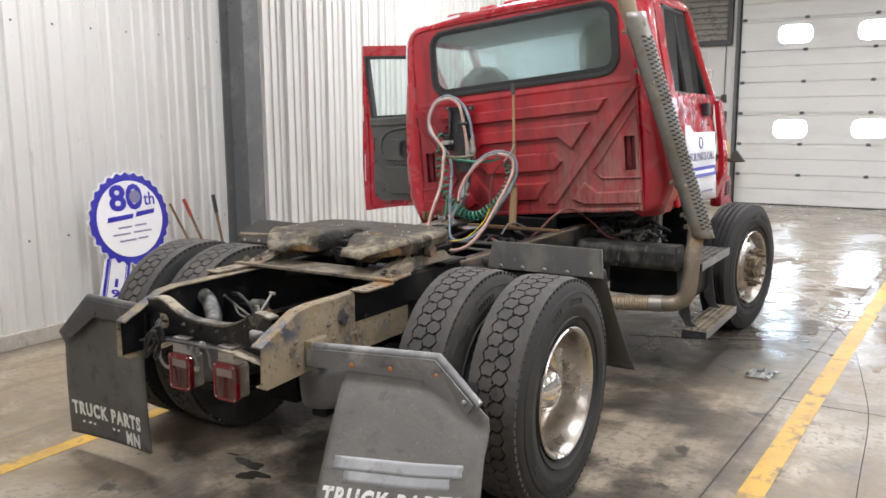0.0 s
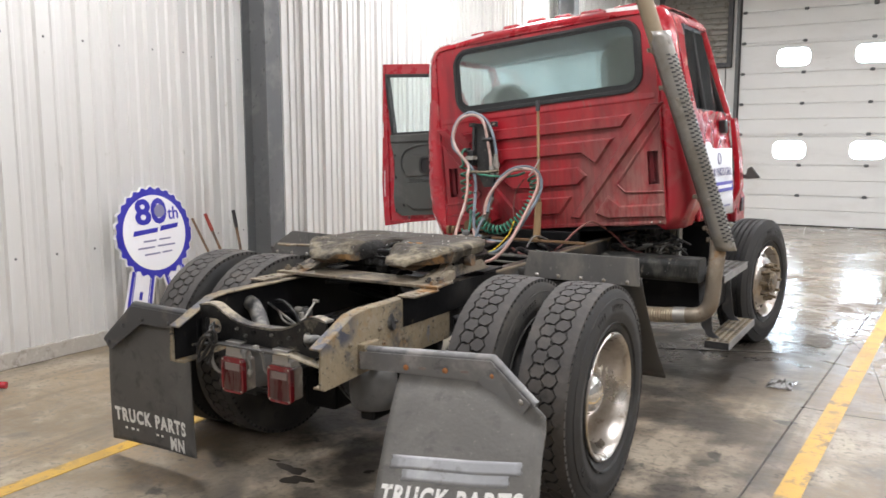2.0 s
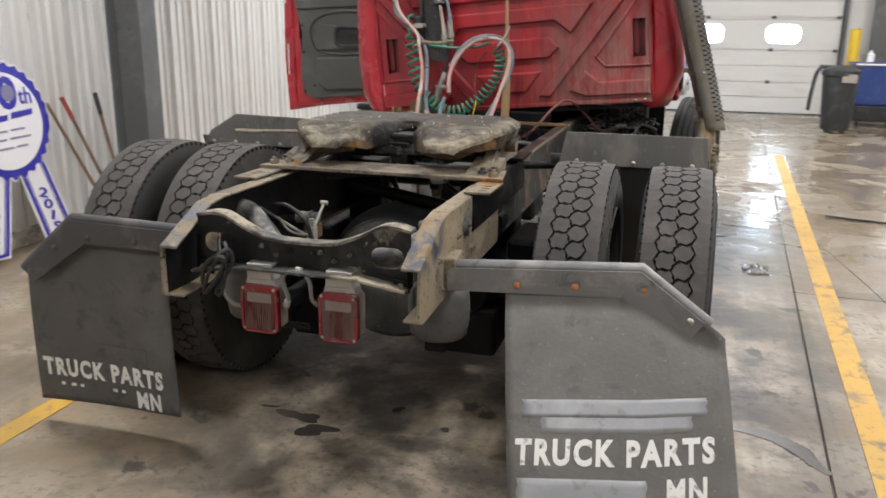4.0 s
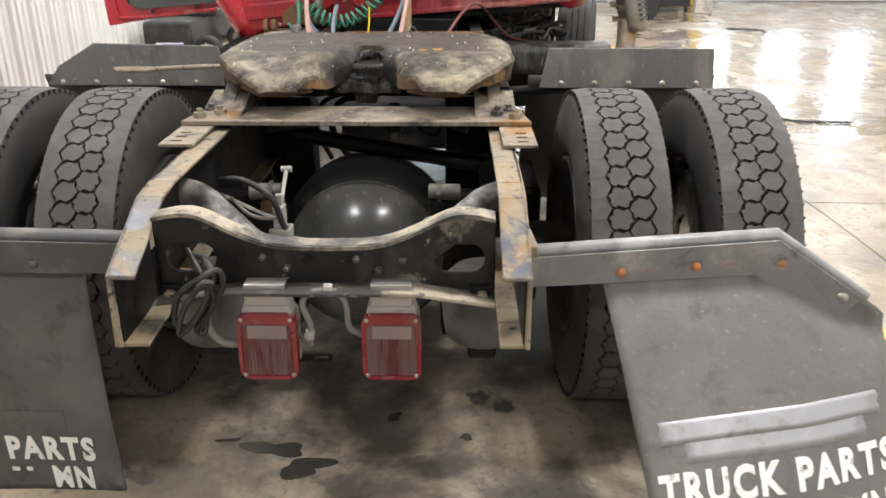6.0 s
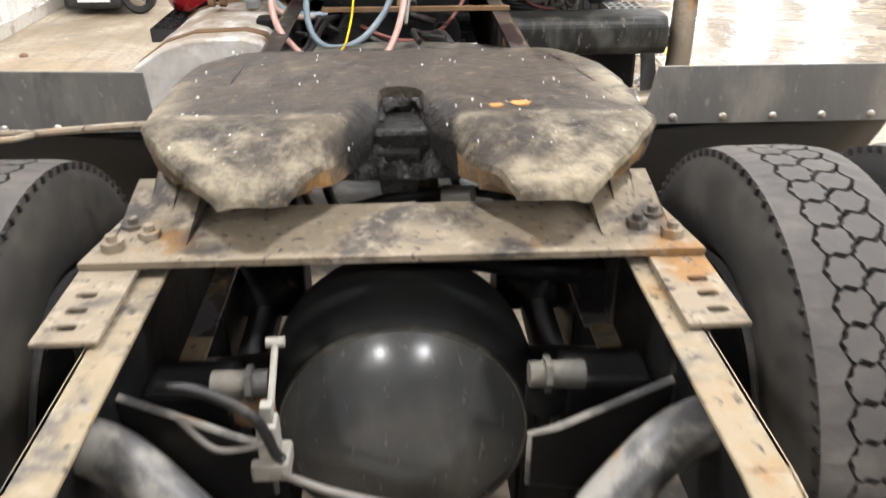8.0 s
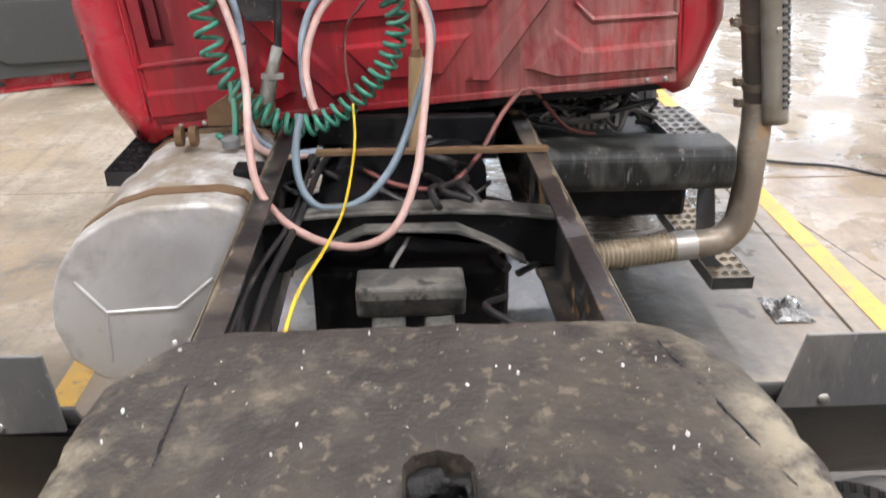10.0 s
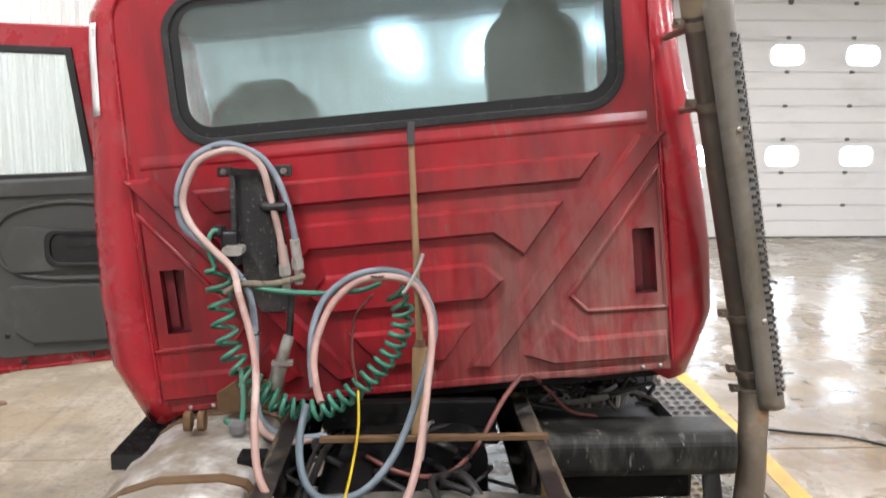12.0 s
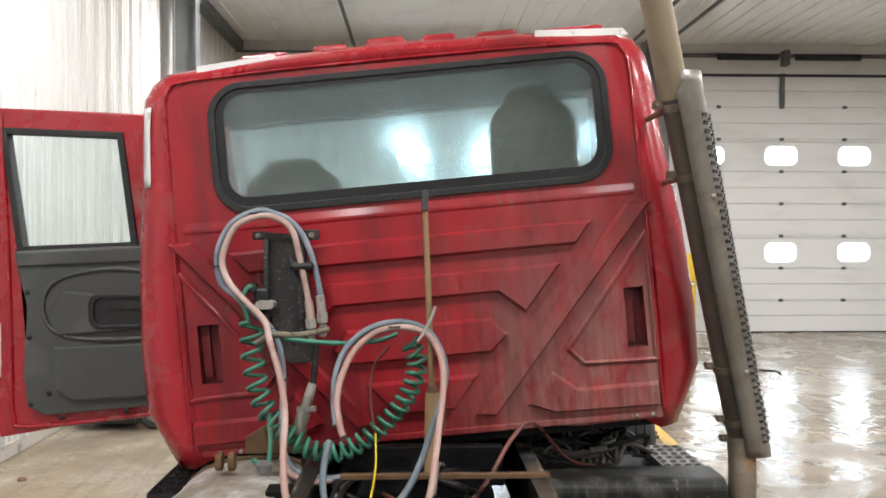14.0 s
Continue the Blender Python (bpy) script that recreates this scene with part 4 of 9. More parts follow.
    for a, b in xs:
        x = a + 0.1
        while x < b - 0.06:
            box(bm, x, x + 0.045, FY - 0.022, FY - 0.001, 0.1, CZ - 0.02)
            x += 0.335
    part("siding_rib", bm, M_WALL, wf)
    # the two walls out of view are darker, to throw back less fill light
    for name, x0, x1, y0, y1 in (("wall_south", WX - 0.15, RX + 0.15, BY - 0.2, BY), ("wall_east", RX, RX + 0.2, BY, FY)):
        w = part(name, boxes((x0, x1, y0, y1, 0, CZ)), M_UNSEENWALL)
        tagged(w, "plain wall out of view, kept dark to cut the fill light", "wall", kind="structure")
    # ceiling: ribbed white sheet with seams
    bm = boxes((WX - 0.15, RX + 0.2, BY - 0.2, FY + 0.2, CZ, CZ + 0.1))
    x = WX
    while x < RX:
        box(bm, x, x + 0.03, BY, FY, CZ - 0.018, CZ)
        x += 0.3
    c = part("ceiling", bm, M_CEIL)
    tagged(c, "white ribbed steel ceiling", "ceiling", kind="structure")
    for y in (-4.0, 3.4, 10.8):
        b = part("rafter", boxes((WX + 0.1, RX, y - 0.09, y + 0.11, CZ - 0.30, CZ - 0.28), (WX + 0.1, RX, y + 0.003, y + 0.015, CZ - 0.28, CZ)), M_COLUMN)
        tagged(b, "dark grey steel roof beam", "beam", kind="structure")
    b = part("eave_beam", boxes((WX + 0.03, WX + 0.17, BY, FY, CZ - 0.2, CZ - 0.02)), M_COLUMN)
    tagged(b, "dark steel beam along the eave", "beam", kind="structure")
    b = part("girt", boxes((WX, RX, FY - 0.035, FY - 0.002, 5.22, 5.26)), M_COLUMN)
    tagged(b, "dark steel rail above the doors", "beam", kind="structure")

    def overhead_door(name, cx, lifted=False):
        d = tagged(empty(name, cx, FY + 0.06, 0), "white ribbed sectional overhead door with bright oblong windows", "overhead door", kind="structure")

        def p(nm, bm, mt, par=d, **kw):
            o = part(nm, bm, mt, par, **kw)
            return o
        y0 = FY + 0.04
        for i in range(8):
            z0, z1 = 0.61 * i + (0.0 if i else 0.012), 0.61 * (i + 1)
            wins = []
            if i in (2, 5):
                for wx in (-1.41, 0.0, 1.41):
                    wins.append(rounded(cx + wx - 0.31, cx + wx + 0.31, z0 + 0.125, z0 + 0.475, 0.13, 5))
            # each panel has a pressed groove: two flats, a recessed strip between them
            zg = z1 - 0.062 if wins else z0 + 0.292
            bm = sheet([(cx - 2.42, z0 + 0.006), (cx + 2.42, z0 + 0.006), (cx + 2.42, zg), (cx - 2.42, zg)], wins, y0, y0 + 0.05)
            prism(bm, [(y0, zg + 0.026), (y0 + 0.05, zg + 0.026), (y0 + 0.05, z1 - 0.006), (y0, z1 - 0.006)], cx - 2.42, cx + 2.42, "x")
            prism(bm, [(y0 + 0.022, zg - 0.002), (y0 + 0.05, zg - 0.002), (y0 + 0.05, zg + 0.028), (y0 + 0.004, zg + 0.028)], cx - 2.42, cx + 2.42, "x")
            for za, zb in ((z0, z0 + 0.02), (z1 - 0.02, z1)):
                box(bm, cx - 2.42, cx + 2.42, y0 + 0.03, y0 + 0.048, za, zb)
            pn = p("panel", bm, M_DOORPANEL)
            for w in wins:
                xs_, zs_ = [q[0] for q in w], [q[1] for q in w]
                fr = sheet(rounded(min(xs_) - 0.022, max(xs_) + 0.022, min(zs_) - 0.022, max(zs_) + 0.022, 0.145, 5), [w], y0 - 0.008, y0 + 0.002)
                part("window_frame", fr, M_WHITEPAINT, pn)
                gl = bmesh.new()
                prism(gl, w, y0 + 0.02, y0 + 0.026, "y")
                g = part("pane", gl, M_PANE, pn)
                g.visible_shadow = False
            if i:
                for hx in (-2.36, -1.21, 0, 1.21, 2.36):
                    bm = boxes((cx + hx - 0.035, cx + hx + 0.035, y0 - 0.018, y0, z0 - 0.03, z0 + 0.028))
                    cyl(bm, (cx + hx - 0.05, y0 - 0.02, z0 - 0.002), (cx + hx + 0.05, y0 - 0.02, z0 - 0.002), 0.009, seg=8)
                    p("hinge", bm, M_COLUMN)
        p("bottom_seal", boxes((cx - 2.43, cx + 2.43, y0 - 0.012, y0 + 0.06, 0.001, 0.02)), M_BLACKPLASTIC)
        for s in (-1, 1):
            bm = boxes((cx + s * 2.47 - 0.03, cx + s * 2.47 + 0.03, FY - 0.07, FY - 0.012, 0.02, 5.05))
            p("track", bm, M_COLUMN)
            p("weather_strip", boxes((cx + s * 2.43 - 0.014, cx + s * 2.43 + 0.014, FY - 0.006, FY + 0.04, 0.02, 4.86)), M_BLACKPLASTIC)
        p("header_seal", boxes((cx - 2.44, cx + 2.44, FY - 0.014, FY + 0.04, 4.84, 4.885)), M_BLACKPLASTIC)
        # spring shaft with two black torsion springs
        bm = cyl(bmesh.new(), (cx - 2.5, FY - 0.16, 5.17), (cx + 2.5, FY - 0.16, 5.17), 0.016, seg=10)
        p("spring_shaft", bm, M_COLUMN)
        for a, b in ((-1.32, -0.16), (0.16, 1.42)):
            pts = [(cx + a + (b - a) * k / 240, FY - 0.16 + 0.052 * math.cos(k * 0.9), 5.17 + 0.052 * math.sin(k * 0.9)) for k in range(241)]
            p("torsion_spring", sweep(bmesh.new(), pts, 0.016, 5), M_BLACKPLASTIC)
        p("spring_bracket", boxes((cx - 0.05, cx + 0.05, FY - 0.2, FY - 0.004, 5.02, 5.3)), M_COLUMN)
        p("centre_strap", boxes((cx - 0.045, cx + 0.045, y0 - 0.045, y0, 4.28, 4.9)), M_COLUMN, bevel=0.006)
        return d
    overhead_door("door_1", D1)
    overhead_door("door_2", D2)
    # overhead tracks that carry an open door below the ceiling
    for cx in (D1, D2):
        for s in (-1, 1):
            t = part("door_track", sweep(bmesh.new(), smooth_line([(cx + s * 2.47, FY - 0.06, 5.0), (cx + s * 2.47, FY - 0.25, 5.2), (cx + s * 2.47, FY - 0.8, 5.26), (cx + s * 2.47, FY - 3.0, 5.27), (cx + s * 2.47, FY - 5.3, 5.28)], 6), 0.03, 6), M_COLUMN)
            tagged(t, "grey steel track for the overhead door", "door track", kind="structure")
    # daylight beyond the panes
    bd = part("backdrop", boxes((-3.5, 11.5, FY + 2.2, FY + 2.25, -0.2, 5.6)), M_DAY)
    tagged(bd, "overexposed daylight outside the door windows", "daylight", kind="structure")
    return D1, D2


DOOR1, DOOR2 = room()


def ceiling_light(x, y):
    c = tagged(empty("ceiling_light", x, y, CZ), "white high-bay ceiling light, switched on", "ceiling light", group="ceiling lights")
    for nm, bm, mt in (("housing", boxes((x - 0.30, x + 0.30, y - 0.36, y + 0.36, LAMP_Z + 0.04, LAMP_Z + 0.13)), M_WHITEPAINT),
                       ("diffuser", boxes((x - 0.26, x + 0.26, y - 0.32, y + 0.32, LAMP_Z + 0.02, LAMP_Z + 0.04)), M_LAMPGLOW)):
        part(nm, bm, mt, c)
    for s in (-1, 1):
        bm = cyl(bmesh.new(), (x, y + s * 0.25, LAMP_Z + 0.13), (x, y + s * 0.25, CZ), 0.004, seg=6)
        part("hanger", bm, M_COLUMN, c)


for _x, _y in LAMPS:
    ceiling_light(_x, _y)

# ---------------------------------------------------------------- the truck
truck = tagged(empty("truck"), "red day-cab truck tractor, stripped for parts, one door open", "truck")
AX, FX, WZ, WR = 1.06, 4.77, 0.515, 0.52      # rear axle, front axle, hub height, tyre radius


def tread_blocks():
    bm = bmesh.new()
    n, w_tip, w_in, xc, g = 52, 0.0375, 0.0215, 0.0295, 0.0040
    p = 2 * math.pi / n

    def wavy(poly):
        """Edges cut fine and bent by one shared wave, so that neighbouring blocks keep their gap."""
        out = []
        for (xa, ta), (xb, tb) in zip(poly, poly[1:] + poly[:1]):
            for k in range(4):
                x, t = xa + (xb - xa) * k / 4, ta + (tb - ta) * k / 4
                soft = 1.0 if abs(x) < 0.1 else 0.0
                out.append((x + soft * 0.0030 * math.sin(3 * n * t), t + soft * 0.0072 * math.sin(2 * math.pi * x / 0.0295)))
        return out

    def block(poly, r0, r1, drop=0.0):
        poly = poly if drop else wavy(poly)
        lo = [bm.verts.new((x, r0 * math.cos(t), r0 * math.sin(t))) for x, t in poly]
        hi = [bm.verts.new((x, (r1 - drop * (abs(x) > 0.1)) * math.cos(t), (r1 - drop * (abs(x) > 0.1)) * math.sin(t))) for x, t in poly]
        for k in range(len(poly)):
            bm.faces.new((lo[k], lo[(k + 1) % len(poly)], hi[(k + 1) % len(poly)], hi[k]))
        bm.faces.new(hi)
    gt = g / WR * 1.2
    for i in range(n):
        for side, off in ((-1, 0.0), (1, 0.5)):
            t = (i + off) * p
            hexa = [(-w_tip + g, 0), (-w_in + g * 0.5, -p / 2 + gt), (w_in - g * 0.5, -p / 2 + gt), (w_tip - g, 0), (w_in - g * 0.5, p / 2 - gt), (-w_in + g * 0.5, p / 2 - gt)]
            block([(side * xc + x, t + a) for x, a in hexa], 0.495, WR)
            e = side * (xc + w_in + g), side * (xc + w_tip + g), side * 0.111
            block([(e[2], t - p / 2), (e[2], t), (e[2], t + p / 2), (e[0], t + p / 2), (e[1], t), (e[0], t - p / 2)], 0.49, WR, 0.006)
    return bm


def tyre_body(ribbed):
    prof = [(-0.098, 0.288), (-0.122, 0.32), (-0.134, 0.385), (-0.131, 0.44), (-0.121, 0.478), (-0.112, 0.497)]
    if ribbed:
        prof += [(-0.105, 0.516), (-0.075, WR)]
        for c in (-0.066, -0.022, 0.022, 0.066):
            prof += [(c - 0.006, WR), (c - 0.004, 0.505), (c + 0.004, 0.505), (c + 0.006, WR)]
        prof += [(0.075, WR), (0.105, 0.516)]
    else:
        prof += [(-0.104, 0.5035), (0.104, 0.5035)]
    prof += [(0.112, 0.497), (0.121, 0.478), (0.131, 0.44), (0.1345, 0.405), (0.1365, 0.398), (0.134, 0.385), (0.122, 0.32), (0.098, 0.288), (0.05, 0.28), (-0.05, 0.28)]
    return lathe(bmesh.new(), prof, 72, True)


def wheel(name, kind):
    """A wheel with its axle along +x, outward, at the origin."""
    w = new(name)
    w.empty_display_size = 0.1
    w.parent = truck
    rubber = M_TYREDUST if kind == "inner" else M_TYRE
    part("tyre", tyre_body(kind == "front"), rubber, w, "dusty grey truck tyre" if kind == "inner" else "grey-black truck tyre", smooth=50)
    if kind != "front":
        part("tread_base", lathe(bmesh.new(), [(-0.105, 0.5), (-0.103, 0.5055), (0.103, 0.5055), (0.105, 0.5)], 72, True), M_GROOVE, w, smooth=50)
        bm = bmesh.new()
        for k in range(84):
            a = 2 * math.pi * k / 84
            for sx in (-1, 1):
                m = Matrix.Rotation(a, 4, "X") @ Matrix.Translation((sx * 0.1125, 0, 0.5025))
                box(bm, -0.0048, 0.0026, -0.0032, 0.0032, -0.004, 0.0105, m)
        tagged(part("shoulder_notch", bm, M_GROOVE, w), kind="stuff")
        part("tread", tread_blocks(), M_TREAD, w, "honeycomb tread blocks, half worn")
    bm = bmesh.new()
    for r, x in ((0.455, 0.1275), (0.345, 0.129), (0.338, 0.128)):
        lathe(bm, [(x - 0.004, r - 0.003), (x + 0.003, r), (x - 0.004, r + 0.003)], 72, True)
    part("sidewall_ring", bm, rubber, w, smooth=60)
    bm = bmesh.new()
    for k in range(26):
        if k % 9 < 6:
            a = k * 0.062 + (1.0 if k < 13 else 2.6)
            c, s = math.cos(a), math.sin(a)
            m = Matrix.Translation((0.1335, 0.415 * c, 0.415 * s)) @ Matrix.Rotation(a, 4, "X")
            box(bm, -0.002, 0.002, -0.016, 0.016, -0.008, 0.008, m)
    tagged(part("sidewall_mark", bm, rubber, w), kind="stuff")
    if kind == "outer":
        rim = [(0.108, 0.296), (0.121, 0.299), (0.127, 0.292), (0.122, 0.282), (0.108, 0.273), (0.06, 0.266), (0.0, 0.262), (-0.04, 0.256), (-0.062, 0.238), (-0.07, 0.2), (-0.072, 0.1), (-0.082, 0.1), (-0.082, 0.2), (-0.075, 0.24), (-0.05, 0.266), (0.0, 0.272), (0.095, 0.284)]
        part("rim", lathe(bmesh.new(), rim, 72, True), M_CHROME, w, "polished aluminium dished rim", smooth=40)
        part("hub_cover", lathe(bmesh.new(), [(-0.074, 0.128), (-0.060, 0.127), (-0.056, 0.113), (-0.01, 0.112), (0.018, 0.107), (0.042, 0.096), (0.062, 0.078), (0.075, 0.055), (0.082, 0.03), (0.084, 0.015), (0.089, 0.013), (0.090, 0.003)], 40), M_HUBCAP, w, "domed chrome hub cap", smooth=40)
    elif kind == "inner":
        rim = [(-0.108, 0.296), (-0.121, 0.297), (-0.124, 0.288), (-0.1, 0.274), (0.0, 0.262), (0.06, 0.25), (0.09, 0.2), (0.09, 0.1), (0.1, 0.1), (0.1, 0.21), (0.07, 0.262), (0.0, 0.274), (-0.095, 0.284)]
        part("rim", lathe(bmesh.new(), rim, 60, True), M_DARKSTEEL, w, "dark steel rim", smooth=40)
        part("brake_drum", lathe(bmesh.new(), [(-0.1, 0.21), (-0.1, 0.225), (0.08, 0.225), (0.09, 0.2), (0.09, 0.05)], 40), M_FRAMEBLACK, w, smooth=40)
    else:
        rim = [(0.108, 0.296), (0.121, 0.299), (0.127, 0.292), (0.122, 0.282), (0.108, 0.272), (0.07, 0.264), (0.05, 0.25), (0.066, 0.222), (0.098, 0.195), (0.116, 0.17), (0.119, 0.1), (0.1, 0.1), (0.092, 0.19), (0.04, 0.23), (0.03, 0.262), (0.07, 0.275), (0.1, 0.285)]
        part("rim", lathe(bmesh.new(), rim, 72, True), M_CHROME, w, "polished aluminium rim", smooth=40)
        for k in range(10):
            a = 2 * math.pi * k / 10
            o = Vector((0.078, 0.211 * math.cos(a + 0.314), 0.213 * math.sin(a + 0.314)))
            part("hand_hole", lathe(bmesh.new(), [(0.004, 0.021), (0.006, 0.019), (0.006, 0.002)], 14, centre=o), M_BLACKPLASTIC, w)
        for k in range(10):
            a = 2 * math.pi * k / 10
            q = (0.118, 0.1425 * math.cos(a), 0.1425 * math.sin(a))
            bm = cyl(bmesh.new(), q, (0.152, q[1], q[2]), 0.021, 0.019, 6)
            cyl(bm, (0.152, q[1], q[2]), (0.188, q[1], q[2]), 0.013, 0.012, 10)
            part("wheel_nut", bm, M_OILBRASS, w, smooth=30)
        part("hub", lathe(bmesh.new(), [(0.08, 0.115), (0.12, 0.112), (0.13, 0.095), (0.17, 0.088), (0.175, 0.07), (0.185, 0.066), (0.188, 0.01)], 32), M_OILBRASS, w, "oil-stained hub", smooth=40)
    return w


_outer, _inner, _front = wheel("rear_wheel", "outer"), wheel("rear_wheel", "inner"), wheel("front_wheel", "front")
_outer.matrix_basis, _inner.matrix_basis = pose(1.142, AX, WZ, 17), pose(0.777, AX, WZ, 40)
_front.matrix_basis = pose(1.205, FX, WZ, 0, 0, -10.5)      # steered to one side
copy_thing(_outer, pose(-1.14, AX, WZ, 55, 0, 180))
copy_thing(_inner, pose(-0.78, AX, WZ, 20, 0, 180))
copy_thing(_front, pose(-1.03, FX + 0.3, WZ, 0, 0, 178))

# frame rails: open channels whose tails slope down
for s in (-1, 1):
    for y0, y1, mt in ((None, 1.0, M_RAIL), (1.0, 6.1, M_FRAMERUN)):
        if y0 is None:
            up = [(0.0, 0.862), (0.215, 0.962), (0.3, 0.972), (y1, 0.972)]
            dn = [(y1, 0.705), (0.3, 0.7), (0.12, 0.69), (0.02, 0.686), (-0.008, 0.70)]
        else:
            up, dn = [(y0, 0.972), (y1, 0.972)], [(y1, 0.705), (y0, 0.705)]
        out = 0.010 if s > 0 and y0 is None else 0.0
        xi = sorted((s * 0.372 + out, s * 0.4345 + out))
        bm = prism(bmesh.new(), up + dn, s * 0.424 + out, s * 0.434 + out, "x")
        for a, b in zip(up, up[1:]):
            prism(bm, [(a[0], a[1]), (b[0], b[1]), (b[0], b[1] - 0.009), (a[0], a[1] - 0.009)], xi[0], xi[1], "x")
        for a, b in zip(dn[:-1], dn[1:-1] if y0 is None else dn[1:]):
            prism(bm, [(a[0], a[1]), (b[0], b[1]), (b[0], b[1] + 0.009), (a[0], a[1] + 0.009)], xi[0], xi[1], "x")
        part("frame_rail", bm, mt, truck, "chassis rail, rust and scraped black paint" if y0 is None else "black chassis rail with scraped top", bevel=0.003)
    part("rail_lining", prism(bmesh.new(), [(0.014, 0.702), (0.014, 0.852), (0.215, 0.950), (0.3, 0.960), (1.6, 0.960), (1.6, 0.716), (0.3, 0.711), (0.12, 0.70)], *sorted((s * 0.4205 + (0.010 if s > 0 else 0), s * 0.4235 + (0.010 if s > 0 else 0))), "x"), M_FRAMEBLACK, truck, "black inner face of the rail")
    # bolts on the web and an angle bracket with slots
    for (y, z) in ((0.19, 0.84), (0.20, 0.745), (0.40, 0.87), (0.43, 0.80), (0.52, 0.88), (0.58, 0.79), (0.36, 0.75)):
        bm = hexbolt(bmesh.new(), (s * 0.434, y, z), (s, 0, 0), 0.013, 0.014)
        part("frame_bolt", bm, M_TAN, truck, "dusty bolt on the chassis rail")
    bm = sheet([(0.412, 0.58), (0.505, 0.58), (0.505, 0.80), (0.412, 0.80)], [rounded(0.452, 0.484, y, y + 0.016, 0.007, 3) for y in (0.61, 0.655, 0.70)], 0.977, 0.986)
    bm.transform(Matrix(((s, 0, 0, 0), (0, 0, 1, 0), (0, 1, 0, 0), (0, 0, 0, 1))))
    part("slotted_angle", bm, M_TAN, truck, "dusty tan angle bracket with slots", bevel=0.002)
    xa = sorted((s * 0.436, s * 0.445))
    part("angle_leg", boxes((xa[0], xa[1], 0.58, 1.5, 0.84, 0.977)), M_FRAMEBLACK, truck)

# fifth wheel mounting plate
bm = sheet([(-0.505, 0.78), (0.505, 0.78), (0.475, 0.985), (-0.475, 0.985)], [], 0.988, 1.001)
bm.transform(Matrix(((1, 0, 0, 0), (0, 0, 1, 0), (0, 1, 0, 0), (0, 0, 0, 1))))
part("mounting_plate", bm, M_TAN, truck, "dusty tan steel cross plate", bevel=0.003)
bm = sheet([(-0.475, 1.30), (0.475, 1.30), (0.475, 1.52), (-0.475, 1.52)], [], 0.988, 1.001)
bm.transform(Matrix(((1, 0, 0, 0), (0, 0, 1, 0), (0, 1, 0, 0), (0, 0, 0, 1))))
part("mounting_plate", bm, M_FRAMEBLACK, truck, bevel=0.003)
for s in (-1, 1):
    for x, y in ((0.46, 0.825), (0.445, 0.89), (0.41, 0.86)):
        part("plate_bolt", hexbolt(bmesh.new(), (s * x, y, 1.001), (0, 0, 1), 0.019, 0.016), M_TAN, truck)
    # upright saddle bracket that carries the top plate
    bm = prism(bmesh.new(), [(0.90, 1.0), (1.45, 1.0), (1.3, 1.10), (1.22, 1.12), (1.1, 1.12), (1.0, 1.06), (0.92, 1.02)], s * 0.385, s * 0.425, "x")
    prism(bm, [(0.83, 1.001), (1.02, 1.001), (1.02, 1.045), (0.97, 1.035), (0.89, 1.012)], s * 0.345, s * 0.465, "x")
    part("saddle_bracket", bm, M_TAN, truck, "rusty fifth wheel saddle bracket", bevel=0.006)


RUSTSPOTS = ((0.229, 1.051, 0.020), (0.183, 1.041, 0.014))


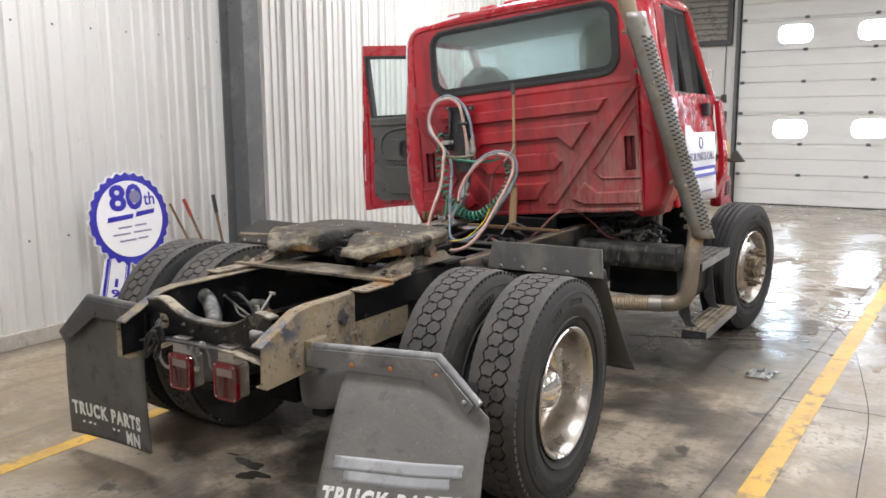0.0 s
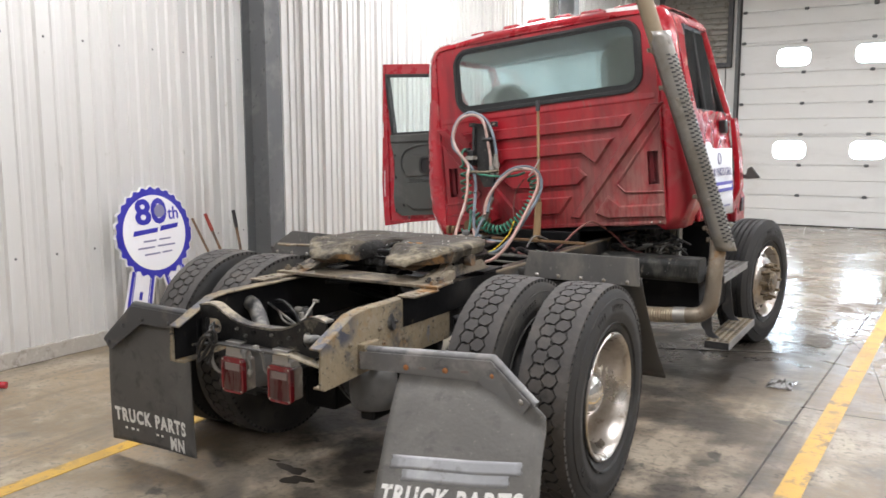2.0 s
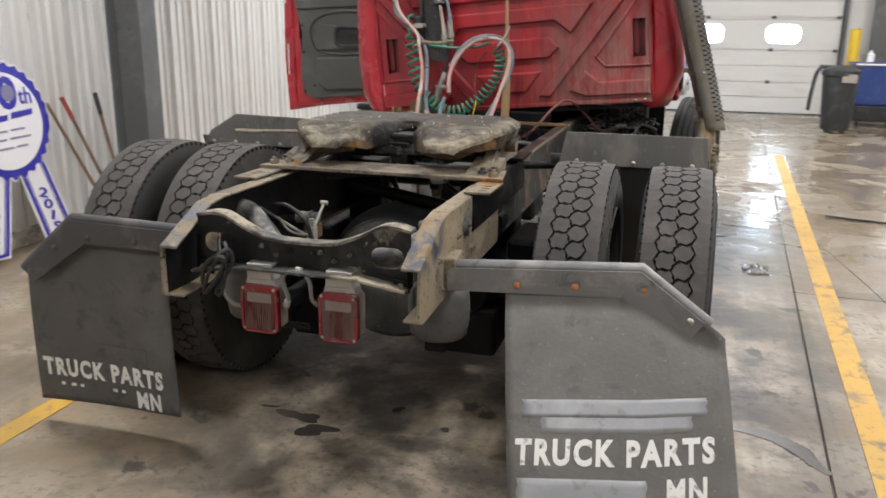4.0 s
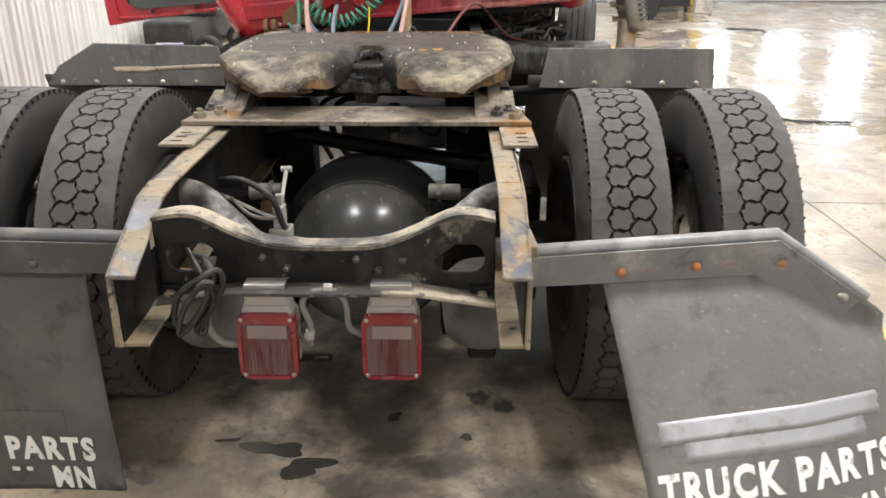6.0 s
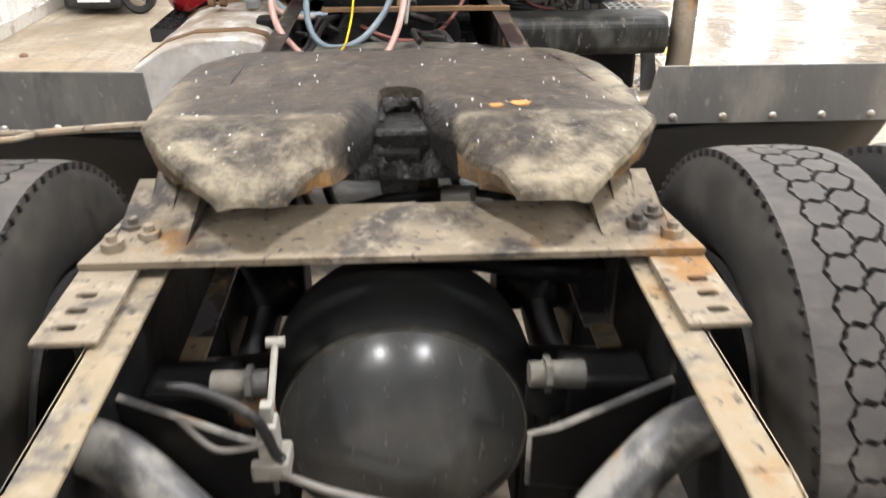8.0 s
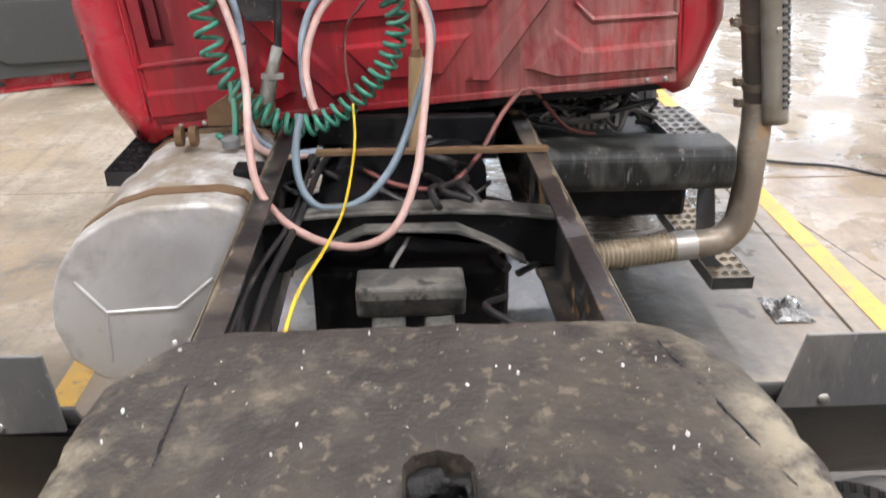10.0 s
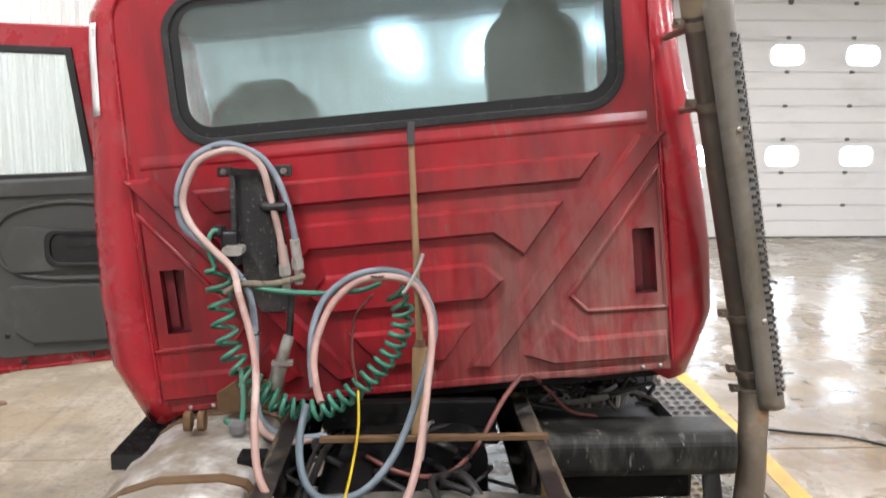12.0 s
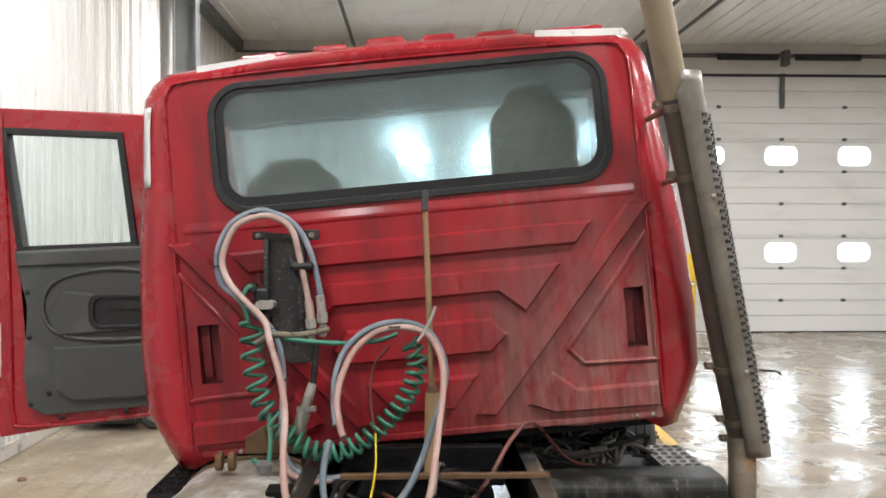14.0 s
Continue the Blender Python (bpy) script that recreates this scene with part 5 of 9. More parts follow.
def fifth_wheel():
    """The greasy coupling plate: flat top, two ramps to the rear, a throat between them."""
    ys = [1.505, 1.50, 1.49, 1.46, 1.42, 1.36, 1.30, 1.24, 1.205, 1.195, 1.18, 1.15, 1.12, 1.09, 1.06, 1.03, 1.01, 0.995, 0.98, 0.96, 0.94, 0.92, 0.90, 0.88, 0.86, 0.845, 0.83, 0.818, 0.81, 0.803]

    def lerp(tab, y):
        for (a, va), (b, vb) in zip(tab, tab[1:]):
            if b <= y <= a:
                return va + (vb - va) * (a - y) / (a - b)
        return tab[-1][1]
    outer = [(1.505, 0.30), (1.49, 0.335), (1.45, 0.385), (1.38, 0.435), (1.28, 0.453), (1.0, 0.450), (0.96, 0.430), (0.92, 0.400), (0.88, 0.365), (0.845, 0.338), (0.818, 0.312), (0.803, 0.292)]
    inner = [(1.505, 0.0), (1.2051, 0.0), (1.195, 0.030), (1.18, 0.042), (1.09, 0.046), (1.03, 0.060), (0.995, 0.078), (0.96, 0.100), (0.92, 0.122), (0.88, 0.145), (0.845, 0.160), (0.818, 0.172), (0.803, 0.186)]
    n = 24
    bm = bmesh.new()
    for s in (-1, 1):
        top, mid, bot = [], [], []
        for y in ys:
            xo, xi = lerp(outer, y), lerp(inner, y)
            xo += (0.010 * noise.noise((y * 23, s * 3.1, 0.0)) + 0.005 * noise.noise((y * 70, s * 5.3, 2.0))) * (1 if y < 1.45 else 0.4)
            skirt = 0.05
            rt, rm, rb = [], [], []
            for k in range(n + 1):
                f = k / n
                x = xi + (xo - xi) * f
                ramp = max(0.0, (0.985 - y) / 0.182)
                z = 1.163 - 0.058 * ramp ** 1.15
                edge = max(0.0, (x - xo + 0.035) / 0.035)
                z -= 0.013 * (1 - 0.6 * min(1.0, ramp)) * edge ** 2
                z -= 0.016 * max(0.0, (y - 1.46) / 0.045) ** 2
                z -= 0.010 * max(0.0, (0.830 - y) / 0.027) ** 2
                thr = max(0.0, 1 - (x - xi) / 0.055) if xi > 0 else 0.0
                z -= 0.036 * thr ** 2 * (0.25 if y > 1.12 else min(1.0, max(0.0, (y - 0.84) / 0.08)))
                side = s * min(1.0, x / 0.03)
                z += 0.004 * noise.noise((x * 9 * s, y * 9, 0.0)) + 0.003 * noise.noise((x * 40, y * 30, side)) + 0.004 * math.exp(-((y - 0.992) / 0.012) ** 2)
                rt.append(bm.verts.new((s * x, y, z)))
                grow = 0.004 if k in (0, n) else 0.0
                rm.append(bm.verts.new((s * (x + (grow if k else -grow * (xi > 0))), y - (0.004 if y < 0.81 else 0), z - 0.012)))
                rb.append(bm.verts.new((s * x * (0.975 if f > 0.9 else 1), y + (0.014 if y < 0.9 else 0), min(z - 0.018, z - skirt if y > 1.06 else 1.082 - 0.022 * max(0.0, 1 - (x - xi) / 0.09) * max(0.0, 1 - abs(y - 0.95) / 0.12)) + 0.005 * noise.noise((x * 18, y * 18, 4.0 + s)))))
            top.append(rt)
            mid.append(rm)
            bot.append(rb)
        for i in range(len(ys) - 1):
            for k in range(n):
                bm.faces.new((top[i][k], top[i][k + 1], top[i + 1][k + 1], top[i + 1][k]))
                bm.faces.new((bot[i][k], bot[i + 1][k], bot[i + 1][k + 1], bot[i][k + 1]))
            for k in (0, n) if lerp(inner, ys[i + 1]) > 0 else (n,):
                rust = 1 if ys[i] < (0.97 if k == 0 else 1.03) else 0
                bm.faces.new((top[i][k], top[i + 1][k], mid[i + 1][k], mid[i][k]))
                bm.faces.new((mid[i][k], mid[i + 1][k], bot[i + 1][k], bot[i][k])).material_index = rust
        for i in (0, len(ys) - 1):
            for k in range(n):
                bm.faces.new((top[i][k], mid[i][k], mid[i][k + 1], top[i][k + 1]))
                bm.faces.new((mid[i][k], bot[i][k], bot[i][k + 1], mid[i][k + 1])).material_index = 1 if i else 0
    bmesh.ops.remove_doubles(bm, verts=bm.verts[:], dist=0.0005)
    bmesh.ops.translate(bm, vec=(0.012, 0, 0), verts=bm.verts[:])
    fw = part("fifth_wheel", bm, M_GREASE, truck, "greasy, rust-edged fifth wheel coupling plate", smooth=26)
    fw.data.materials.append(M_RUSTEDGE)
    rnd = random.Random(4)
    bm = bmesh.new()
    for k in range(60):
        x, y, r = rnd.uniform(-0.42, 0.42), rnd.uniform(0.88, 1.47), 0.0005 + 0.0009 * rnd.random() ** 3
        if abs(x) < 0.07 and y < 1.22 or abs(x) > 0.40 and y > 1.4:
            continue
        box(bm, -r, r, -r * 2.2, r * 2.2, -0.003, 0.0025, pose(x, y, 1.1645 - 0.31 * max(0.0, 0.985 - y), 0, 0, rnd.uniform(0, 180)))
    tagged(part("grit", bm, M_LETTER, fw, "pale grit stuck in the grease"), kind="stuff")
    for x0, y0, x1, y1 in ((-0.315, 1.40, -0.32, 1.13), (0.345, 1.42, 0.41, 1.11)):
        pts = [(x0 + (x1 - x0) * k / 14 + 0.005 * noise.noise((k * 0.7, x0 * 9, 0.0)), y0 + (y1 - y0) * k / 14, 1.161 + 0.004 * noise.noise((k * 0.9, x0 * 5, 2.0))) for k in range(15)]
        part("plate_scar", sweep(bmesh.new(), pts, 0.003, 6, True, [0.001 + 0.0032 * math.sin(math.pi * k / 14) for k in range(15)]), M_BLACKGREASE, fw, "dark scratch in the grease", smooth=60)
    # black block added in place of the shadow between plate and mount
    bm = prism(bmesh.new(), [(-0.44, 1.08), (-0.40, 1.02), (-0.14, 1.012), (-0.10, 1.062), (0.12, 1.062), (0.16, 1.012), (0.40, 1.02), (0.44, 1.08), (0.40, 1.115), (-0.40, 1.115)], 1.055, 1.44, "y")
    part("under_shade", bm, M_BLACKGREASE, fw, "black block filling in the shadow gap under the plate", bevel=0.01)
    bm = prism(bmesh.new(), [(-0.028, 1.0), (0.038, 1.0), (0.045, 1.05), (0.045, 1.08), (-0.035, 1.08), (-0.035, 1.05)], 1.03, 1.2, "y")
    part("throat_casting", bm, M_BLACKGREASE, fw, "throat full of black grease", bevel=0.012)
    bm = bmesh.new()
    grid = []
    n = 41
    for i in range(n):
        y = 1.015 + 0.17 * i / (n - 1)
        grid.append([])
        for k in range(n):
            u = 2 * k / (n - 1) - 1
            z = 1.048 + 0.050 * ((y - 1.015) / 0.17) ** 0.8 + 0.035 * abs(u) ** 1.6
            z += 0.026 * noise.noise((u * 2.6, y * 30, 0.5)) + 0.015 * noise.noise((u * 7, y * 70, 3.5)) + 0.007 * noise.noise((u * 17, y * 170, 6.5))
            grid[-1].append(bm.verts.new((0.012 + u * (0.10 - 0.25 * (y - 1.015)), y, z)))
    grid.insert(0, [bm.verts.new((v.co.x * 1.05, 1.01 + 0.006 * noise.noise((v.co.x * 60, 0.0, 1.0)), 1.036 + 0.006 * noise.noise((v.co.x * 40, 3.0, 1.0)))) for v in grid[0]])
    for a, b in zip(grid, grid[1:]):
        for k in range(n - 1):
            bm.faces.new((a[k], a[k + 1], b[k + 1], b[k]))
    part("grease_mass", bm, M_BLACKGREASE, fw, "thick black grease smeared down the throat", smooth=50)
    bm = bmesh.new()
    sweep(bm, smooth_line([(-0.036, 1.10, 1.10), (-0.038, 1.15, 1.115), (-0.012, 1.172, 1.125), (0.036, 1.172, 1.125), (0.062, 1.15, 1.115), (0.060, 1.10, 1.10)], 6), 0.017, 12)
    for v in bm.verts:
        v.co += Vector((1, 1, 1)) * 0.010 * noise.noise(v.co * 55)
    part("lock_jaw", bm, M_BLACKGREASE, fw, "curved lock jaw under black grease", smooth=50)
    for s in (-1, 1):
        bm = prism(bmesh.new(), [(s * 0.14, 1.06), (s * 0.22, 1.045), (s * 0.30, 1.045), (s * 0.36, 1.075), (s * 0.34, 1.085), (s * 0.16, 1.085)], 0.90, 0.92, "y")
        part("ramp_web", bm, M_RUSTEDGE, fw, "rusty rib under the ramp", bevel=0.004)
        part("pivot_pin", cyl(bmesh.new(), (s * 0.33, 1.19, 1.075), (s * 0.47, 1.19, 1.075), 0.03, seg=18), M_SADDLE, fw, smooth=40)
    # two spots of bright rust on the plate
    for cx, cy, r in RUSTSPOTS:
        ring = [(cx + r * (1 + 0.4 * noise.noise((math.cos(a) * 1.3, math.sin(a) * 1.3, cx * 9))) * math.cos(a), cy + 0.7 * r * (1 + 0.5 * noise.noise((math.cos(a) * 2, math.sin(a) * 2, cy * 9))) * math.sin(a)) for a in (2 * math.pi * k / 20 for k in range(20))]
        part("rust_spot", prism(bmesh.new(), ring, 1.1605, 1.1655, "z"), M_ORANGERUST, fw, "spot of orange rust")
    # release handle that sticks out on one side
    bm = hose([(-0.36, 1.22, 1.08), (-0.52, 1.20, 1.085), (-0.70, 1.17, 1.082)], 0.008, 5, 8)
    sweep(bm, smooth_line([(-0.70, 1.16, 1.082), (-0.74, 1.135, 1.082), (-0.80, 1.135, 1.083), (-0.825, 1.15, 1.083), (-0.80, 1.165, 1.083), (-0.74, 1.175, 1.082), (-0.70, 1.17, 1.082)], 4), 0.007, 8)
    part("release_handle", bm, M_TAN, fw, "bent steel release handle with a loop")
    return fw


fifth_wheel()


def rear_crossmember():
    top = [(-0.372, 0.945), (-0.32, 0.955), (-0.27, 0.95), (-0.2, 0.915), (-0.13, 0.888), (-0.06, 0.88)]
    top = top + [(-x, z) for x, z in top[::-1]]
    low = [(0.372, 0.765), (0.2, 0.79), (-0.2, 0.79), (-0.372, 0.765)]
    holes = [rounded(s * 0.295 - 0.055, s * 0.295 + 0.055, 0.82, 0.885, 0.031, 5) for s in (-1, 1)]
    x = part("crossmember", sheet(top + low, holes, 0.125, 0.134), M_CROSS, truck, "scuffed black pressed-steel rear crossmember", bevel=0.003)
    line = [(p.x, p.z) for p in smooth_line([(a, 0, b) for a, b in top], 5)]
    bm = prism(bmesh.new(), line + [(a, b - 0.009) for a, b in line[::-1]], 0.122, 0.176, "y")
    part("top_flange", bm, M_FLANGE, x, "dust-covered top flange", smooth=30, bevel=0.0015)
    line = [(-0.372, 0.768), (-0.2, 0.793), (0.2, 0.793), (0.372, 0.768)]
    bm = prism(bmesh.new(), line + [(a, b - 0.009) for a, b in line[::-1]], 0.068, 0.134, "y")
    part("bottom_flange", bm, M_FLANGE, x, "dust-covered bottom flange", bevel=0.002)
    for s in (-1, 1):
        bm = boxes((*sorted((s * 0.366, s * 0.372)), 0.10, 0.15, 0.76, 0.88), (*sorted((s * 0.318, s * 0.37)), 0.112, 0.124, 0.745, 0.79))
        part("gusset", bm, M_FRAMEBLACK, x, bevel=0.004)
        part("gusset_bolt", hexbolt(bmesh.new(), (s * 0.345, 0.112, 0.768), (0, -1, 0), 0.014, 0.012), M_TAN, x)
    for px, pz in ((-0.136, 0.856), (-0.084, 0.831), (0.07, 0.852), (0.117, 0.827), (0.171, 0.851)):
        part("bolt", hexbolt(bmesh.new(), (px, 0.125, pz), (0, -1, 0), 0.0082, 0.011), M_DUSTYCAST, x, "dusty bolt head")
    part("plug", cyl(bmesh.new(), (-0.039, 0.125, 0.849), (-0.039, 0.12, 0.849), 0.012, seg=16), M_FRAMEBLACK, x)
    part("plug", cyl(bmesh.new(), (0.055, 0.125, 0.85), (0.055, 0.12, 0.85), 0.009, seg=16), M_FRAMEBLACK, x)
    # round tube that bows across behind it
    part("suspension_tube", hose([(-0.45, 0.50, 0.885), (-0.37, 0.47, 0.872), (-0.28, 0.42, 0.815), (-0.2, 0.35, 0.785), (-0.08, 0.32, 0.777), (0.08, 0.32, 0.777), (0.2, 0.35, 0.785), (0.28, 0.42, 0.815), (0.37, 0.47, 0.872), (0.45, 0.5, 0.885)], 0.038, 7, 18), M_TUBE, truck, "dark bowed steel cross tube", smooth=60)


rear_crossmember()


def tail_lamp(x0, x1, bar):
    z0, z1, y = 0.572, 0.735, 0.085
    xc = (x0 + x1) / 2
    t = new("tail_lamp")
    t.empty_display_size, t.parent = 0.05, truck
    bm = bmesh.new()
    prism(bm, rounded(x0 + 0.006, x1 - 0.006, z0 + 0.006, z1 - 0.004, 0.02), y + 0.012, y + 0.075, "y")
    part("housing", bm, M_HOUSINGSIDE, t, "grimy brown lamp housing", bevel=0.004)
    part("lens", prism(bmesh.new(), rounded(x0 + 0.008, x1 - 0.008, z0 + 0.008, z1 - 0.008, 0.016), y - 0.004, y + 0.016, "y"), M_LENS, t, "dirty red lens", bevel=0.004)
    part("lens_rim", sheet(rounded(x0, x1, z0, z1, 0.024), [rounded(x0 + 0.011, x1 - 0.011, z0 + 0.011, z1 - 0.024, 0.012)], y - 0.008, y + 0.016), M_LENSRIM, t, "brighter red rim", bevel=0.002)
    part("clear_lens", prism(bmesh.new(), rounded(xc - 0.042, xc + 0.045, z1 - 0.058, z1 - 0.026, 0.003, 2), y - 0.0075, y + 0.0, "y"), M_LENSGREY, t, "dusty clear lens", bevel=0.002)
    bm = bmesh.new()
    for k in range(14):
        bx = x0 + 0.017 + k * (x1 - x0 - 0.034) / 13
        box(bm, bx - 0.0014, bx + 0.0014, y - 0.0065, y, z0 + 0.014, z1 - 0.062)
    tagged(part("lens_fluting", bm, M_LENS, t), kind="stuff")
    for sx in (x0 + 0.012, x1 - 0.012):
        for sz in (z0 + 0.013, z1 - 0.012):
            part("screw", dome(bmesh.new(), (sx, y - 0.008, sz), (0, -1, 0), 0.0055), M_BOLT, t, smooth=40)
    bm = prism(bmesh.new(), [(xc - 0.058, 0.728), (xc + 0.058, 0.728), (xc + 0.05, 0.752), (xc + 0.028, 0.766), (xc - 0.028, 0.766), (xc - 0.05, 0.752)], 0.093, 0.15, "y")
    part("housing_top", bm, M_HOUSING, t, "dusty cream top of the lamp housing", bevel=0.006)
    bm = boxes((xc - 0.044, xc + 0.046, 0.088, 0.096, 0.752, 0.800), (xc - 0.044, xc + 0.046, 0.088, 0.135, 0.797, 0.804), (xc - 0.025, xc + 0.028, 0.11, 0.16, 0.62, 0.75))
    part("bracket", bm, M_STAINLESS, t, "worn silver lamp bracket", bevel=0.002)
    if bar:
        part("slotted_bar", sheet(rounded(x0 - 0.03, x1 + 0.062, 0.562, 0.584, 0.008, 3), [rounded(x0 - 0.02, x0 + 0.0, 0.570, 0.577, 0.003, 2), rounded(x1 + 0.02, x1 + 0.052, 0.569, 0.577, 0.003, 2)], y + 0.09, y + 0.096), M_FRAMEBLACK, t)
    return t


tail_lamp(-0.199, -0.066, True)
tail_lamp(0.078, 0.211, False)
part("lamp_wire", hose([(-0.066, 0.12, 0.665), (-0.045, 0.1, 0.66), (-0.035, 0.095, 0.70), (-0.05, 0.09, 0.755), (-0.03, 0.088, 0.785), (0.02, 0.088, 0.79), (0.045, 0.09, 0.76), (0.05, 0.095, 0.70), (0.075, 0.11, 0.672)], 0.007, 6, 8), M_GREYWIRE, truck, "grey wiring loop between the tail lamps", smooth=60)
part("wire_connector", cyl(bmesh.new(), (0.0, 0.088, 0.797), (0.018, 0.088, 0.796), 0.011, seg=10), M_HOUSING, truck)
part("wire_connector", cyl(bmesh.new(), (-0.037, 0.095, 0.69), (-0.042, 0.096, 0.67), 0.011, seg=10), M_HOUSING, truck)
part("wiring_loom", hose([(-0.30, 0.16, 0.84), (-0.25, 0.09, 0.86), (-0.235, 0.07, 0.82), (-0.26, 0.06, 0.76), (-0.30, 0.06, 0.715), (-0.325, 0.06, 0.73), (-0.31, 0.06, 0.79), (-0.26, 0.055, 0.83), (-0.22, 0.06, 0.85), (-0.215, 0.07, 0.81), (-0.25, 0.07, 0.75), (-0.285, 0.075, 0.70), (-0.27, 0.08, 0.69), (-0.255, 0.08, 0.745)], 0.0072, 6, 8), M_BLACKHOSE, truck, "bundled black corrugated wiring loom", smooth=60)
part("lamp_wire", hose([(-0.255, 0.08, 0.76), (-0.26, 0.085, 0.70), (-0.235, 0.09, 0.66), (-0.2, 0.11, 0.645)], 0.008, 6, 8), M_GREYWIRE, truck, smooth=60)
part("wiring_loom", hose([(-0.31, 0.15, 0.86), (-0.27, 0.085, 0.85), (-0.245, 0.06, 0.80), (-0.275, 0.05, 0.74), (-0.315, 0.052, 0.70), (-0.30, 0.055, 0.76), (-0.25, 0.05, 0.82), (-0.235, 0.065, 0.78), (-0.265, 0.07, 0.72)], 0.0065, 6, 8), M_BLACKHOSE, truck, "bundled black corrugated wiring loom", smooth=60)
part("loom_tie", hose([(-0.262, 0.045, 0.815), (-0.245, 0.042, 0.83), (-0.228, 0.05, 0.825)], 0.007, 4, 6), M_BLACKPLASTIC, truck)

# air springs, axle, suspension
for s in (-1, 1):
    bm = lathe(bmesh.new(), [(0.488, 0.07), (0.490, 0.092), (0.50, 0.101), (0.54, 0.107), (0.58, 0.110), (0.63, 0.108), (0.66, 0.102), (0.682, 0.08), (0.684, 0.03)], 40, False, "z", (s * 0.362, 0.46, 0))
    part("air_spring", bm, M_FLAPDARK, truck, "dusty rubber air spring", smooth=50)
    part("suspension_arm", boxes((*sorted((s * 0.32, s * 0.40)), 0.41, 1.7, 0.435, 0.487)), M_FRAMEBLACK, truck, bevel=0.012)
    part("shock_bracket", boxes((*sorted((s * 0.27, s * 0.42)), 0.70, 0.80, 0.62, 0.80)), M_FRAMEBLACK, truck, bevel=0.012)
    bm = cyl(bmesh.new(), (s * 0.30, 0.70, 0.815), (s * 0.21, 0.70, 0.818), 0.024, 0.022, 14)
    cyl(bm, (s * 0.235, 0.70, 0.817), (s * 0.245, 0.70, 0.817), 0.031, seg=6)
    part("air_fitting", bm, M_DUSTYCAST, truck, "dusty hose fitting", smooth=30)
    part("air_valve", lathe(bmesh.new(), [(0.735, 0.03), (0.74, 0.036), (0.785, 0.036), (0.79, 0.028), (0.80, 0.02)], 18, False, "z", (s * 0.245, 0.72, 0)), M_RUSTBAR if s < 0 else M_FRAMEBLACK, truck, smooth=40)
    part("axle_tube", cyl(bmesh.new(), (s * 0.15, AX, WZ), (s * 0.72, AX, WZ), 0.10, 0.072, 24), M_FRAMEBLACK, truck, smooth=40)
    part("brake_chamber", lathe(bmesh.new(), [(0.62, 0.03), (0.63, 0.085), (0.70, 0.088), (0.71, 0.095), (0.72, 0.088), (0.79, 0.085), (0.80, 0.03)], 24, False, "y", (s * 0.40, 0, 0.60)), M_FRAMEBLACK, truck, smooth=40)
# rear axle: a shallow domed cover welded to the banjo shell
cap = [(0.814 + 0.38 * (1 - math.cos(a)), max(0.004, 0.38 * math.sin(a))) for a in (radians(40.6 * k / 14) for k in range(15))]
part("axle_housing", lathe(bmesh.new(), cap, 56, False, "y", (0.0, 0, 0.533)), M_DOME, truck, "smooth dark domed axle cover with drips", smooth=60)
part("cover_seam", lathe(bmesh.new(), [(0.900, 0.244), (0.898, 0.248), (0.902, 0.252), (0.908, 0.252), (0.910, 0.246)], 56, True, "y", (0.0, 0, 0.533)), M_DUSTYCAST, truck, "dusty weld seam", smooth=60)
part("banjo_shell", lathe(bmesh.new(), [(0.905, 0.248), (0.925, 0.268), (0.955, 0.280), (1.0, 0.286), (1.06, 0.287), (1.14, 0.280), (1.22, 0.25), (1.32, 0.18), (1.42, 0.12), (1.5, 0.1)], 56, False, "y", (0.0, 0, 0.533)), M_AXLEBLACK, truck, "black banjo axle shell", smooth=60)
part("torque_rod", cyl(bmesh.new(), (-0.25, 1.1, 0.885), (0.41, 1.1, 0.775), 0.026, seg=14), M_FRAMEBLACK, truck, smooth=40)
part("torque_rod_eye", cyl(bmesh.new(), (0.41, 1.05, 0.765), (0.41, 1.15, 0.765), 0.045, seg=18), M_FRAMEBLACK, truck, smooth=40)
# height control valve with its lever and air lines
bm = boxes((-0.235, -0.175, 0.60, 0.66, 0.70, 0.735), (-0.222, -0.19, 0.61, 0.65, 0.735, 0.80))
part("height_valve", bm, M_HOUSING, truck, "dusty height control valve", bevel=0.005)
bm = cyl(bmesh.new(), (-0.205, 0.645, 0.79), (-0.20, 0.735, 0.872), 0.006, seg=8)
cyl(bm, (-0.215, 0.735, 0.872), (-0.185, 0.735, 0.872), 0.009, seg=10)
box(bm, -0.214, -0.196, 0.62, 0.64, 0.735, 0.83)
part("valve_lever", bm, M_HOUSING, truck, "thin steel lever")
part("air_line", hose([(-0.36, 0.62, 0.875), (-0.29, 0.60, 0.88), (-0.22, 0.60, 0.83), (-0.195, 0.61, 0.75), (-0.185, 0.61, 0.735)], 0.009, 6, 8), M_BLACKHOSE, truck, smooth=60)
part("air_line", hose([(-0.33, 0.6, 0.83), (-0.28, 0.58, 0.79), (-0.24, 0.6, 0.77), (-0.21, 0.61, 0.77)], 0.0055, 6, 8), M_GREYWIRE, truck, smooth=60)
part("air_line", hose([(-0.185, 0.6, 0.715), (-0.12, 0.56, 0.72), (-0.04, 0.55, 0.70), (0.06, 0.56, 0.67)], 0.0065, 6, 8), M_GREYWIRE, truck, smooth=60)
part("brake_hose", hose([(-0.31, 0.95, 0.93), (-0.12, 1.1, 0.93), (0.02, 1.2, 0.92), (0.2, 1.25, 0.9), (0.33, 1.2, 0.87)], 0.012, 6, 8), M_BLACKHOSE, truck, smooth=60)
